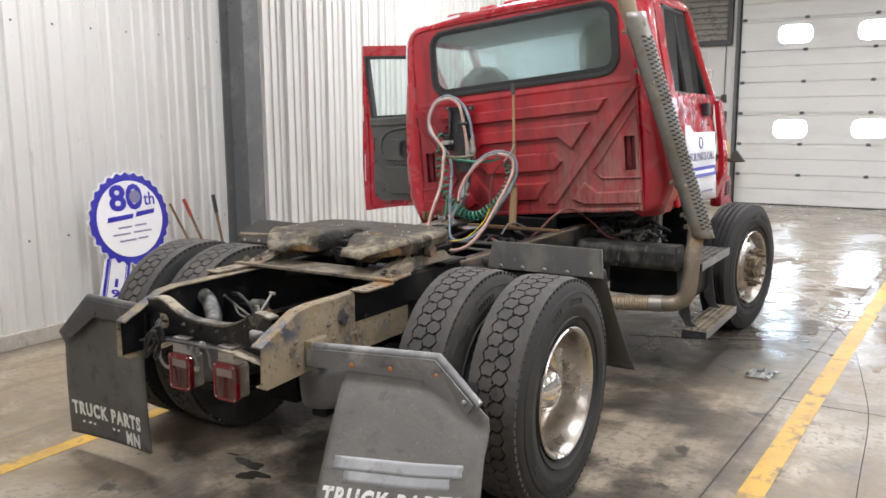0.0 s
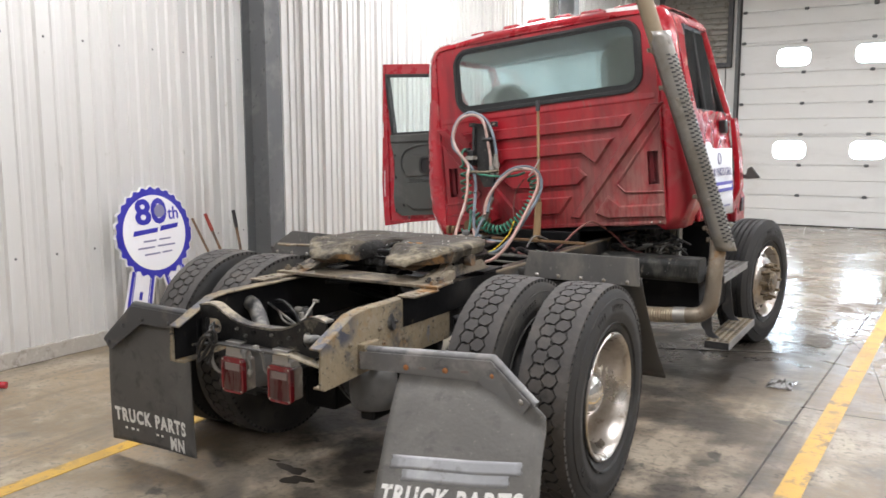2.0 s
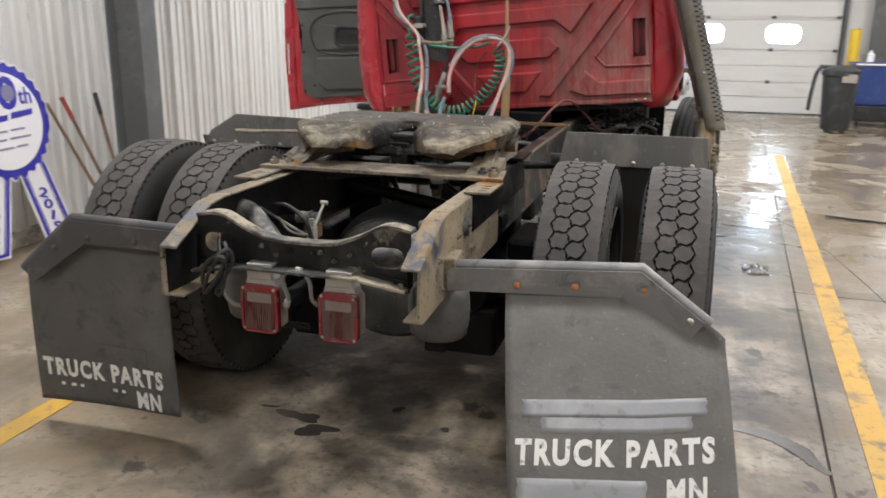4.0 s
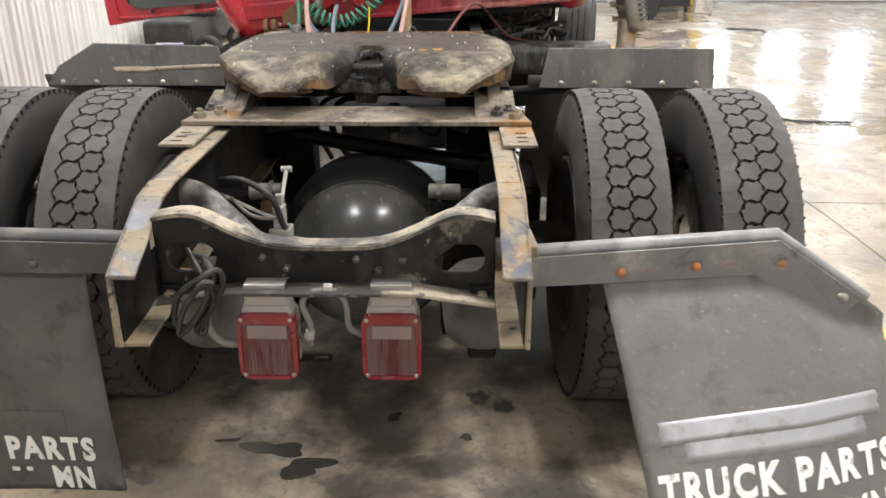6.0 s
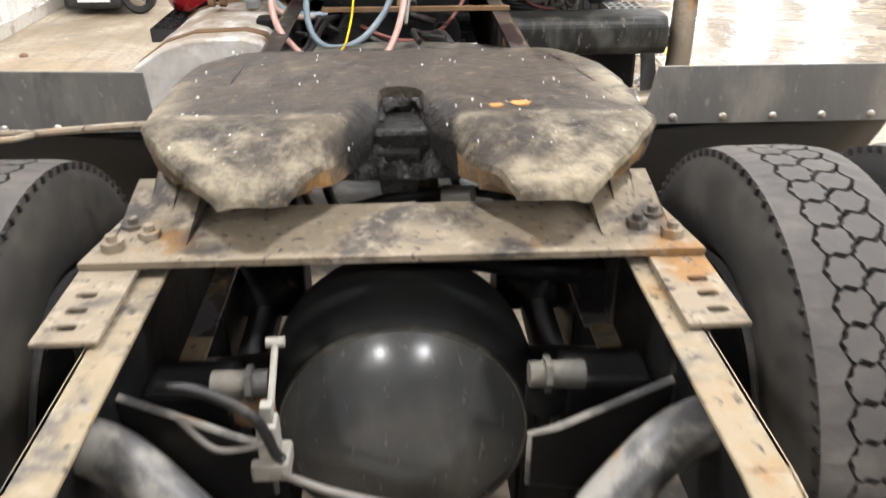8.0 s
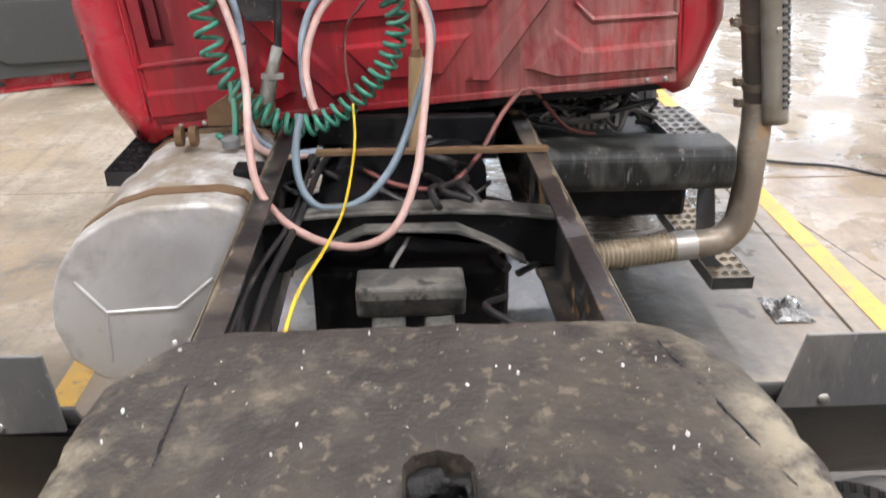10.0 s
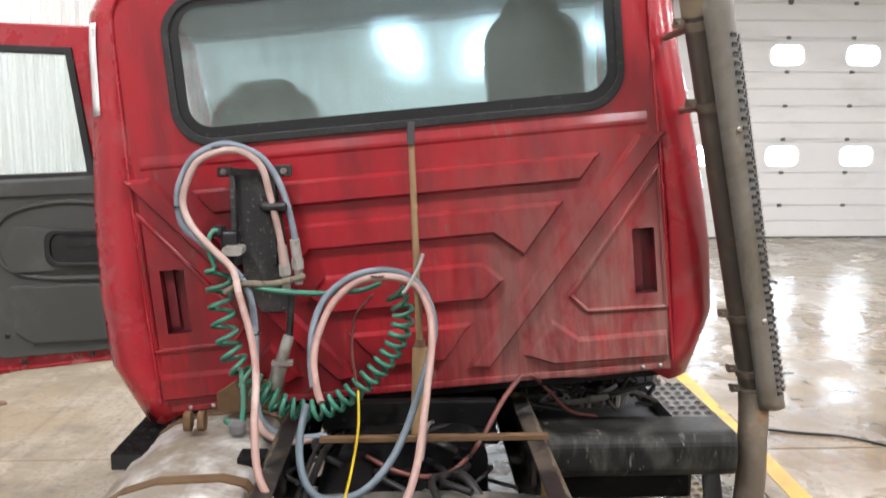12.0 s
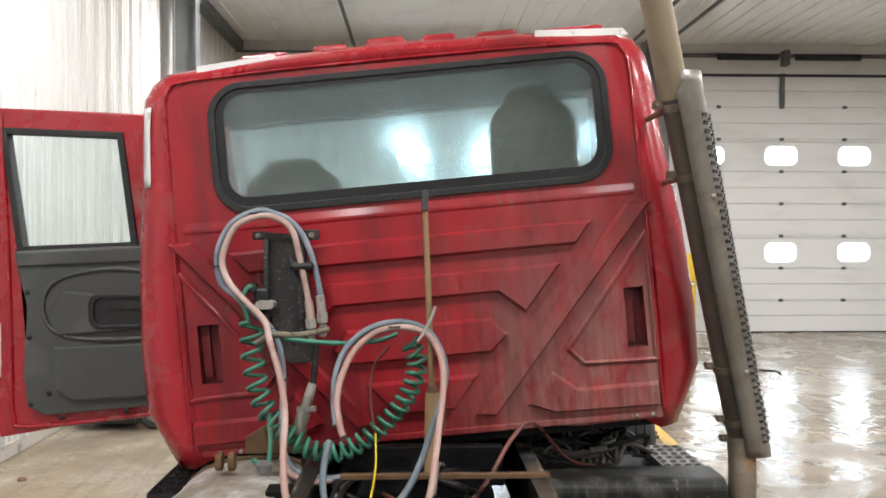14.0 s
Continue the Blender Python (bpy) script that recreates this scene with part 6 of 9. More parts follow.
part("brake_hose", hose([(0.12, 1.3, 0.93), (0.15, 1.28, 0.87), (0.22, 1.22, 0.85), (0.25, 1.2, 0.92), (0.30, 1.18, 0.9)], 0.009, 6, 8), M_BLACKHOSE, truck, smooth=60)
part("hose_elbow", cyl(bmesh.new(), (0.10, 1.22, 0.905), (0.16, 1.2, 0.915), 0.026, 0.024, 14), M_HOUSING, truck, smooth=40)
for s in (-1, 1):
    part("spring_seat", boxes((*sorted((s * 0.42, s * 0.60)), 1.28, 1.66, 0.18, 0.64)), M_FRAMEBLACK, truck, bevel=0.02)
    part("axle_seat", boxes((*sorted((s * 0.24, s * 0.46)), 0.93, 1.22, 0.22, 0.42)), M_FRAMEBLACK, truck, bevel=0.02)
    part("spring_hanger", boxes((*sorted((s * 0.25, s * 0.42)), 1.48, 1.62, 0.45, 0.93)), M_FRAMEBLACK, truck, bevel=0.01)
for s in (-1, 1):
    bm = prism(bmesh.new(), [(s * 0.204, 0.765), (s * 0.245, 0.772), (s * 0.42, 0.86), (s * 0.42, 0.62), (s * 0.204, 0.66)], 0.615, 0.625, "y")
    part("bracket_plate", bm, M_FRAMEBLACK, truck, "black suspension bracket plate", bevel=0.003)
    edge = [(s * 0.204, 0.62, 0.66), (s * 0.204, 0.62, 0.762), (s * 0.245, 0.62, 0.772), (s * 0.42, 0.62, 0.86)]
    part("plate_edge", sweep(bmesh.new(), edge, 0.0065, 6), M_TUBE, truck, "scraped plate edge", smooth=50)
part("frame_cross_tube", cyl(bmesh.new(), (-0.425, 1.62, 0.85), (0.425, 1.62, 0.85), 0.055, seg=20), M_FRAMEBLACK, truck, smooth=40)

# ---------------------------------------------------------------- cab
CAB = Matrix.Translation((0.023, 3.15, 1.052)) @ Matrix.Rotation(radians(-2.3), 4, "Z") @ Matrix.Rotation(radians(-5.3), 4, "Y")
cab = new("cab")
cab.empty_display_size, cab.parent = 0.2, truck
cab.matrix_basis = CAB
tagged(cab, "red day cab leaning on its mounts, road film on its back")


def cabpart(name, bm, mt, label="", **kw):
    return part(name, bm, mt, cab, label, **kw)


# half outline of the cab seen from behind: (half width, height)
HALF = [(0.985, -0.055), (1.03, 0.04), (1.083, 0.16), (1.088, 0.4), (1.065, 0.72), (1.015, 1.08), (1.0, 1.28), (0.98, 1.39), (0.94, 1.45), (0.88, 1.485), (0.5, 1.515), (0.0, 1.53)]
RING = [(-x * 1.02, z) for x, z in HALF] + [(x * 1.002, z) for x, z in HALF[-2::-1]]


def cab_shell():
    win = rounded(-0.715, 0.787, 0.915, 1.393, 0.125, 8)
    slots = [[(-0.846, 0.268), (-0.762, 0.268), (-0.762, 0.494), (-0.846, 0.494)], [(0.792, 0.262), (0.868, 0.262), (0.868, 0.49), (0.792, 0.49)]]
    back = [(-0.885, 0.0), (-0.27, 0.018), (0.327, 0.0), (0.6, -0.02), (0.9, -0.015), (0.9, 1.34), (0.86, 1.40), (0.78, 1.43), (-0.76, 1.43), (-0.84, 1.40), (-0.885, 1.34)]
    cabpart("back_panel", sheet(back, [win] + slots, 0.0, 0.006), M_REDDIRTY, "dirty red pressed-steel back panel", bevel=0.0)
    for sl, (x0, x1) in zip(slots, ((-0.846, -0.762), (0.792, 0.868))):
        z0, z1 = sl[0][1], sl[2][1]
        bm = boxes((x0, x1, 0.05, 0.054, z0, z1), (x0 - 0.003, x0, 0.003, 0.054, z0, z1), (x1, x1 + 0.003, 0.003, 0.054, z0, z1), (x0, x1, 0.003, 0.054, z0 - 0.003, z0), (x0, x1, 0.003, 0.054, z1, z1 + 0.003))
        box(bm, x0 + 0.004, (x0 + x1) / 2 - 0.005, 0.03, 0.05, z0 + 0.02, z1)
        cabpart("vent_slot", bm, M_VENT, "dark recessed vent slot")
    # rounded corner skin from the back panel round to the sides and roof
    bm = bmesh.new()
    rows = []
    for v, k, zt in ((0.0, 0.10, 0.055), (0.012, 0.075, 0.04), (0.03, 0.05, 0.028), (0.06, 0.022, 0.012), (0.10, 0.004, 0.002), (0.13, 0.0, 0.0), (0.17, 0.0, 0.0)):
        rows.append([bm.verts.new((x * (1 - k), v, z - (zt if z > 1.2 else 0))) for x, z in RING])
    for a, b in zip(rows, rows[1:]):
        for i in range(len(RING) - 1):
            bm.faces.new((a[i], a[i + 1], b[i + 1], b[i]))
    # inner edge down to the back panel
    lip = [bm.verts.new((x * (0.80 if x < 0 else 0.83) if abs(x) > 0.86 else x * 0.92, 0.004, min(max(z, -0.01), 1.425))) for x, z in RING]
    for i in range(len(RING) - 1):
        bm.faces.new((lip[i], lip[i + 1], rows[0][i + 1], rows[0][i]))
    sk = cabpart("corner_skin", bm, M_RED, "red rounded cab corners and roof edge", smooth=35)
    so = sk.modifiers.new("thick", "SOLIDIFY")
    so.thickness, so.offset = 0.004, -1
    # raised seam round the panel
    bm = bmesh.new()
    for s in (-1, 1):
        sweep(bm, smooth_line([(s * 0.905, -0.003, 0.02), (s * 0.905, -0.004, 0.6), (s * 0.893, -0.004, 1.1), (s * 0.885, -0.004, 1.33), (s * 0.865, -0.004, 1.395), (s * 0.80, -0.004, 1.425), (s * 0.4, -0.004, 1.437), (0, -0.004, 1.44)], 5), 0.006, 6)
    cabpart("panel_seam", bm, M_RED, smooth=60)
    # side walls, sill, pillars and roof
    def side(s, spans):
        for nm, v0, v1, w0, w1 in spans:
            ks = [q for q in HALF if w0 < q[1] < w1]
            pts = [(None, w0)] + [(q[0], q[1]) for q in ks] + [(None, w1)]
            def width(w):
                for (xa, za), (xb, zb) in zip(HALF, HALF[1:]):
                    if za <= w <= zb:
                        return xa + (xb - xa) * (w - za) / (zb - za)
                return HALF[0][0] if w < HALF[0][1] else 0.9
            line = [(width(w) * (1.02 if s < 0 else 1.002), w) for _, w in pts]
            poly = [(s * x, w) for x, w in line] + [(s * (x - 0.035), w) for x, w in line[::-1]]
            cabpart(nm, prism(bmesh.new(), poly, v0, v1, "y"), M_RED, "", bevel=0.004)
    side(-1, (("rear_pillar", 0.165, 0.40, -0.05, 1.44), ("sill", 0.40, 1.30, -0.05, 0.08), ("header", 0.40, 0.93, 1.37, 1.44), ("front_pillar", 1.30, 1.42, -0.05, 0.80)))
    cabpart("raked_pillar", sweep(bmesh.new(), smooth_line([(-0.925, 0.88, 1.405), (-0.94, 0.96, 1.38), (-0.965, 1.14, 1.12), (-1.0, 1.34, 0.80)], 5), 0.04, 10), M_RED, smooth=50)
    side(1, (("rear_pillar", 0.165, 0.30, -0.05, 1.44), ("header", 0.30, 0.93, 1.37, 1.44), ("front_pillar", 1.30, 1.42, -0.05, 0.72)))
    cabpart("raked_pillar", sweep(bmesh.new(), smooth_line([(0.925, 0.88, 1.405), (0.94, 0.96, 1.36), (0.965, 1.14, 1.06), (1.0, 1.34, 0.72)], 5), 0.04, 10), M_RED, "bent windshield pillar", smooth=50)
    # crumpled right door that is still shut
    bm = bmesh.new()
    ny, nz = 40, 28
    g = []
    for j in range(nz + 1):
        w = -0.03 + 0.79 * j / nz
        g.append([bm.verts.new((1.035 - 0.02 * max(0, (w - 0.5)) + (0.036 * noise.noise((i * 0.2, j * 0.26, 3.1)) + 0.016 * noise.noise((i * 0.5, j * 0.55, 5.2))) * (0.2 + 1.1 * max(0, w)), 0.305 + 0.99 * i / ny, w + 0.012 * noise.noise((i * 0.28, j * 0.43, 8.0)))) for i in range(ny + 1)])
    for j in range(nz):
        for i in range(ny):
            bm.faces.new((g[j][i], g[j][i + 1], g[j + 1][i + 1], g[j + 1][i]))
    dr = cabpart("closed_door", bm, M_RED, "crumpled red door, shut", smooth=50)
    so = dr.modifiers.new("thick", "SOLIDIFY")
    so.thickness = 0.03
    bm = bmesh.new()
    for a, b in (((1.0, 0.33, 0.76), (0.965, 0.36, 1.36)), ((0.965, 0.36, 1.36), (0.94, 0.86, 1.36)), ((0.99, 0.74, 0.75), (0.955, 0.62, 1.36)), ((0.94, 0.86, 1.36), (0.955, 1.06, 1.06)), ((0.955, 1.06, 1.06), (0.99, 1.24, 0.75)), ((1.0, 0.33, 0.76), (1.0, 1.24, 0.75))):
        cyl(bm, a, b, 0.022, seg=8)
    cabpart("door_window_frame", bm, M_BLACKPLASTIC, "black bent window frame", smooth=40)
    bm = prism(bmesh.new(), [(0.36, 0.77), (0.38, 1.34), (0.62, 1.34), (0.74, 0.76)], 0.972, 0.977, "x")
    cabpart("door_glass", bm, M_TINT, "dark side glass")
    cabpart("door_glass", prism(bmesh.new(), [(0.76, 0.76), (0.64, 1.34), (0.85, 1.34), (1.22, 0.76)], 0.968, 0.973, "x"), M_TINT, "dark side glass")
    bm = boxes((1.02, 1.075, 1.0, 1.08, 0.60, 0.70))
    cabpart("door_latch", bm, M_BLACKPLASTIC, bevel=0.012)
    # sales banner
    bm = bmesh.new()
    nb = 10
    cols = [[bm.verts.new((1.062 + 0.012 * math.sin(i * 0.9) + 0.004 * j, 0.42 + 0.70 * i / nb, -0.02 + 0.50 * j / 4 + (0.05 if i < 2 and j == 4 else 0))) for j in range(5)] for i in range(nb + 1)]
    for i in range(nb):
        for j in range(4):
            bm.faces.new((cols[i][j], cols[i + 1][j], cols[i + 1][j + 1], cols[i][j + 1]))
    bn = cabpart("banner", bm, M_PAPER, "white paper sales banner taped on the door", smooth=60)
    so = bn.modifiers.new("thick", "SOLIDIFY")
    so.thickness = 0.002
    turn = Matrix.Translation((1.083, 0, 0)) @ Matrix.Rotation(radians(90), 4, "Z")
    part("banner_text", letters("FOR PARTS CALL", 0.48, 1.06, 0.275, 0.335, 0.003, 0, turn, 0.01), M_GREYINK, cab, "dark printed words")
    part("banner_bar", boxes((1.078, 1.084, 0.45, 1.09, 0.155, 0.23)), M_BLUE, cab, "blue printed bar")
    part("banner_bar", boxes((1.08, 1.0865, 0.50, 1.04, 0.18, 0.205)), M_PAPER, cab)
    part("banner_bar", boxes((1.078, 1.083, 0.55, 0.98, 0.04, 0.055)), M_GREYINK, cab)
    part("banner_logo", lathe(bmesh.new(), [(1.074, 0.045), (1.08, 0.045), (1.08, 0.034), (1.074, 0.034)], 24, True, "x", (0, 0.77, 0.405)), M_GREYINK, cab)
    # roof skin with pressed steps along its rear edge
    bm = bmesh.new()
    rows = []
    for v, dz in ((0.165, 0.0), (0.25, 0.018), (0.55, 0.025), (0.8, 0.015), (0.93, -0.01), (0.99, -0.05)):
        rows.append([bm.verts.new((x, v, z + dz)) for x, z in RING[8:-8]])
    for a, b in zip(rows, rows[1:]):
        for i in range(len(a) - 1):
            bm.faces.new((a[i], a[i + 1], b[i + 1], b[i]))
    rf = cabpart("roof", bm, M_RED, "red roof skin", smooth=40)
    so = rf.modifiers.new("thick", "SOLIDIFY")
    so.thickness, so.offset = 0.006, -1
    for a, b in ((-0.62, -0.40), (-0.33, -0.17), (-0.12, 0.06), (0.10, 0.26), (0.31, 0.50), (0.56, 0.84)):
        z = 1.50 - 0.02 * abs(a + b)
        bm = prism(bmesh.new(), [(a, z), (a + 0.02, z + 0.05), (b - 0.02, z + 0.05), (b, z)], 0.09, 0.55, "y")
        cabpart("roof_step", bm, M_RED, "pressed step in the roof", bevel=0.012, seg=3)
    # firewall, floor and windshield frame
    cabpart("cab_floor", boxes((-0.94, 0.94, 0.04, 1.4, -0.05, -0.01)), M_FRAMEBLACK)
    cabpart("firewall", boxes((-0.93, 0.93, 1.40, 1.43, -0.05, 0.74), (-0.93, 0.93, 1.10, 1.40, 0.70, 0.76)), M_GREYTRIM, "grey dashboard and firewall")
    cabpart("windshield_header", boxes((-0.90, 0.90, 0.90, 0.97, 1.37, 1.42)), M_GREYTRIM, bevel=0.01)
    g = cabpart("windshield", prism(bmesh.new(), [(0.965, 1.39), (0.971, 1.39), (1.411, 0.75), (1.405, 0.75)], -0.92, 0.92, "x"), M_WINDSHIELD, "raked windshield glass")
    g.visible_shadow = False
    cabpart("headliner", boxes((-0.88, 0.88, 0.05, 0.92, 1.385, 1.415)), M_GREYTRIM)
    return win


WIN = cab_shell()
# rear window: rubber, glass
cabpart("window_rubber", sheet(rounded(-0.727, 0.799, 0.902, 1.406, 0.135, 8), [rounded(-0.70, 0.772, 0.93, 1.38, 0.11, 8)], -0.012, 0.010), M_RUBBERSEAL, "black rubber window surround", bevel=0.004)
cabpart("window_border", sheet(rounded(-0.702, 0.774, 0.928, 1.382, 0.112, 8), [rounded(-0.668, 0.742, 0.966, 1.362, 0.08, 8)], -0.003, -0.001), M_FRIT, "dotted black border printed on the glass")
_g = cabpart("rear_glass", prism(bmesh.new(), rounded(-0.703, 0.775, 0.928, 1.383, 0.11, 8), 0.0, 0.005, "y"), M_GLASSBACK, "dusty rear window glass")
_g.visible_shadow = False


def emboss(poly, h=0.026, slope=0.012):
    """A pressed rib: the polygon at the sheet, a smaller one raised above it."""
    bm = bmesh.new()
    n = len(poly)
    area = sum(poly[i][0] * poly[(i + 1) % n][1] - poly[(i + 1) % n][0] * poly[i][1] for i in range(n))
    pts = poly if area > 0 else poly[::-1]
    inner = []
    for i in range(n):
        a, b, c = Vector(pts[i - 1]), Vector(pts[i]), Vector(pts[(i + 1) % n])
        d1, d2 = (b - a).normalized(), (c - b).normalized()
        n1, n2 = Vector((-d1.y, d1.x)), Vector((-d2.y, d2.x))
        m = (n1 + n2).normalized()
        inner.append(b + m * (slope / max(0.35, m.dot(n1))))
    lo = [bm.verts.new((x, 0.001, z)) for x, z in pts]
    mid = [bm.verts.new((0.25 * x + 0.75 * q.x, -h * 0.8, 0.25 * z + 0.75 * q.y)) for (x, z), q in zip(pts, inner)]
    hi = [bm.verts.new((2 * q.x / 2, -h, q.y)) for q in inner]
    hi2 = hi
    for ring, nxt in ((lo, mid), (mid, hi2)):
        for i in range(n):
            bm.faces.new((ring[i], ring[(i + 1) % n], nxt[(i + 1) % n], nxt[i]))
    f = bm.faces.new(hi2)
    bmesh.ops.triangulate(bm, faces=[f])
    return bm


def mirror(poly):
    return [(-x, z) for x, z in poly]


_diag = [(0.83, 0.815), (0.93, 0.815), (0.27, 0.045), (0.185, 0.055)]
_tri = [(0.895, 0.70), (0.563, 0.28), (0.62, 0.218), (0.895, 0.21)]
_low = [(0.49, 0.205), (0.585, 0.128), (0.895, 0.126), (0.895, 0.03), (0.49, 0.036), (0.385, 0.078)]
_ribs = [_diag, mirror(_diag), _low, mirror(_low),
         [(-0.70, 0.762), (0.702, 0.762), (0.628, 0.672), (-0.628, 0.672)],
         [(-0.57, 0.61), (0.568, 0.61), (0.416, 0.428), (0.312, 0.515), (-0.312, 0.515), (-0.416, 0.428)],
         [(-0.275, 0.425), (0.275, 0.425), (0.342, 0.355), (0.272, 0.29), (-0.272, 0.29), (-0.342, 0.355)],
         [(-0.22, 0.215), (0.22, 0.215), (0.115, 0.085), (-0.115, 0.085)]]
for _p in _ribs:
    cabpart("pressed_rib", emboss(_p), M_REDDIRTY, "pressed stiffening rib", smooth=0)
for _p in (_tri, mirror(_tri)):      # thin frames round the vent slots
    _b = bmesh.new()
    for _q, _r in zip(_p, _p[1:] + _p[:1]):
        sweep(_b, [(_q[0], -0.001, _q[1]), (_r[0], -0.001, _r[1])], 0.010, 6)
    cabpart("pressed_edge", _b, M_REDDIRTY, "pressed edge", smooth=60)
_b = prism(bmesh.new(), [(0.002, 0.90), (-0.004, 0.86), (-0.004, 0.85), (0.002, 0.836)], -0.86, 0.865, "x")
cabpart("pressed_step", _b, M_REDDIRTY, "pressed step below the window")
# drips of bare lip along the bottom edge
cabpart("bottom_lip", boxes((-0.87, 0.88, -0.008, 0.012, -0.012, 0.012)), M_REDDIRTY, bevel=0.004)
for _x in (-0.80, -0.72, 0.80, 0.86):
    cabpart("lip_bolt", dome(bmesh.new(), (_x, -0.009, 0.0), (0, -1, 0), 0.009), M_BOLT, smooth=40)

# reflective strips
for _q in ([(-0.76, 1.455), (-0.756, 1.487), (-0.454, 1.506), (-0.461, 1.474)], [(0.547, 1.472), (0.55, 1.503), (0.885, 1.482), (0.905, 1.455)]):
    cabpart("reflective_strip", prism(bmesh.new(), _q, 0.028, 0.045 if _q[0][0] > -0.9 else 0.04, "y"), M_REFLECT, "worn white reflective tape")

# the strip down the rounded corner bends with the skin
_b = bmesh.new()
_rows = []
for _i in range(9):
    _z = 1.04 + 0.305 * _i / 8
    _w = 1.0206 - 0.0206 * (_z - 1.04) / 0.24 if _z < 1.28 else 1.0 - 0.18 * (_z - 1.28)
    _rows.append([_b.verts.new((-_w * 1.02 * (1 - _k) - 0.002, _y, _z)) for _k, _y in ((0.066, 0.014), (0.05, 0.026), (0.033, 0.044))])
for _a, _c in zip(_rows, _rows[1:]):
    for _k in range(2):
        _b.faces.new((_a[_k], _a[_k + 1], _c[_k + 1], _c[_k]))
_s = cabpart("reflective_strip", _b, M_REFLECT, "worn white reflective tape", smooth=60)
_m = _s.modifiers.new("thick", "SOLIDIFY")
_m.thickness, _m.offset = 0.003, 0

# seats seen through the glass
for _x0, _x1, _z, _hd in ((-0.69, -0.29, 1.115, True), (0.36, 0.72, 1.31, True)):
    st = new("seat")
    st.empty_display_size, st.parent, st.matrix_parent_inverse = 0.1, truck, Matrix.Identity(4)
    st.matrix_basis = CAB
    part("backrest", prism(bmesh.new(), rounded(_x0, _x1, 0.2, _z - 0.02, 0.12, 6), 0.32, 0.44, "y"), M_SEAT, st, "grey cloth seat back", bevel=0.04, seg=3)
    part("cushion", boxes((_x0, _x1, 0.42, 0.95, 0.22, 0.36)), M_SEAT, st, bevel=0.04, seg=3)
    part("headrest", prism(bmesh.new(), rounded(_x0 + 0.07, _x1 - 0.07, _z - 0.1, _z + (0.02 if _x0 < 0 else 0.04), 0.07, 6), 0.35, 0.43, "y"), M_SEAT, st, bevel=0.03, seg=3)
_b = lathe(bmesh.new(), [(-0.012, 0.205), (0.0, 0.217), (0.012, 0.205), (0.0, 0.193)], 36, True, "y")
_b.transform(Matrix.Translation((-0.5, 0.98, 0.80)) @ Matrix.Rotation(radians(-35), 4, "X"))
cabpart("steering_wheel", _b, M_BLACKPLASTIC, smooth=50)

# open left door, swung out square to the cab
DM = Matrix(((1, 0, 0, 0), (0, 1, 0, 3.78), (0, 0, 1, 0), (0, 0, 0, 1)))
door = new("cab_door")
door.empty_display_size, door.parent = 0.1, truck
door.matrix_basis = DM
tagged(door, "open red cab door with grey inner trim")
_outer = [(-1.905, 2.386), (-1.22, 2.36), (-1.03, 2.0), (-1.0, 1.2), (-1.06, 1.045), (-1.90, 0.905), (-1.925, 1.3), (-1.915, 1.8)]
_hole = [(-1.868, 2.282), (-1.352, 2.262), (-1.288, 1.772), (-1.796, 1.752)]
part("door_skin", sheet(_outer, [_hole], -0.03, 0.03), M_RED, door, "red painted door frame", bevel=0.012, seg=3)
part("window_seal", sheet([(-1.882, 2.297), (-1.338, 2.277), (-1.27, 1.757), (-1.806, 1.737)], [[(-1.85, 2.268), (-1.364, 2.25), (-1.306, 1.785), (-1.78, 1.766)]], -0.042, 0.02), M_RUBBERSEAL, door, "black window seal", bevel=0.004)
_g = part("door_glass", prism(bmesh.new(), [(-1.86, 2.275), (-1.358, 2.256), (-1.298, 1.78), (-1.788, 1.76)], -0.006, -0.001, "y"), M_GLASS, door, "clear door glass")
_g.visible_shadow = False
_trim = [(-1.81, 1.745), (-1.14, 1.775), (-1.10, 1.085), (-1.16, 1.055), (-1.68, 1.012), (-1.755, 1.05), (-1.772, 1.2), (-1.755, 1.5), (-1.795, 1.66)]
tr = part("trim_panel", prism(bmesh.new(), _trim, -0.062, -0.03, "y"), M_GREYTRIM, door, "grey moulded plastic door trim", bevel=0.012, seg=3)
part("arm_rest", prism(bmesh.new(), [(-1.60, 1.575), (-1.15, 1.52), (-1.12, 1.40), (-1.62, 1.37), (-1.655, 1.47)], -0.083, -0.06, "y"), M_GREYTRIM, tr, bevel=0.016, seg=3)
part("trim_fold", prism(bmesh.new(), [(-1.80, 1.74), (-1.14, 1.77), (-1.14, 1.70), (-1.79, 1.675)], -0.078, -0.06, "y"), M_GREYTRIM, tr, bevel=0.01, seg=3)
part("trim_bead", sweep(bmesh.new(), smooth_line([(-1.13, -0.064, 1.645), (-1.40, -0.064, 1.665), (-1.62, -0.064, 1.615), (-1.685, -0.064, 1.50), (-1.63, -0.064, 1.385), (-1.45, -0.064, 1.35), (-1.13, -0.064, 1.36)], 6), 0.011, 8), M_GREYTRIM, tr, smooth=60)
part("map_pocket", prism(bmesh.new(), [(-1.63, 1.32), (-1.12, 1.34), (-1.12, 1.10), (-1.55, 1.075), (-1.62, 1.12)], -0.085, -0.06, "y"), M_GREYTRIM, tr, bevel=0.02, seg=3)
part("handle_bezel", sheet(rounded(-1.475, -1.20, 1.40, 1.555, 0.05), [rounded(-1.45, -1.22, 1.42, 1.535, 0.04)], -0.094, -0.08), M_BLACKPLASTIC, tr, "black handle bezel", bevel=0.005)
part("handle_cup", prism(bmesh.new(), rounded(-1.455, -1.215, 1.415, 1.54, 0.04), -0.0845, -0.08, "y"), M_BLACKPLASTIC, tr)
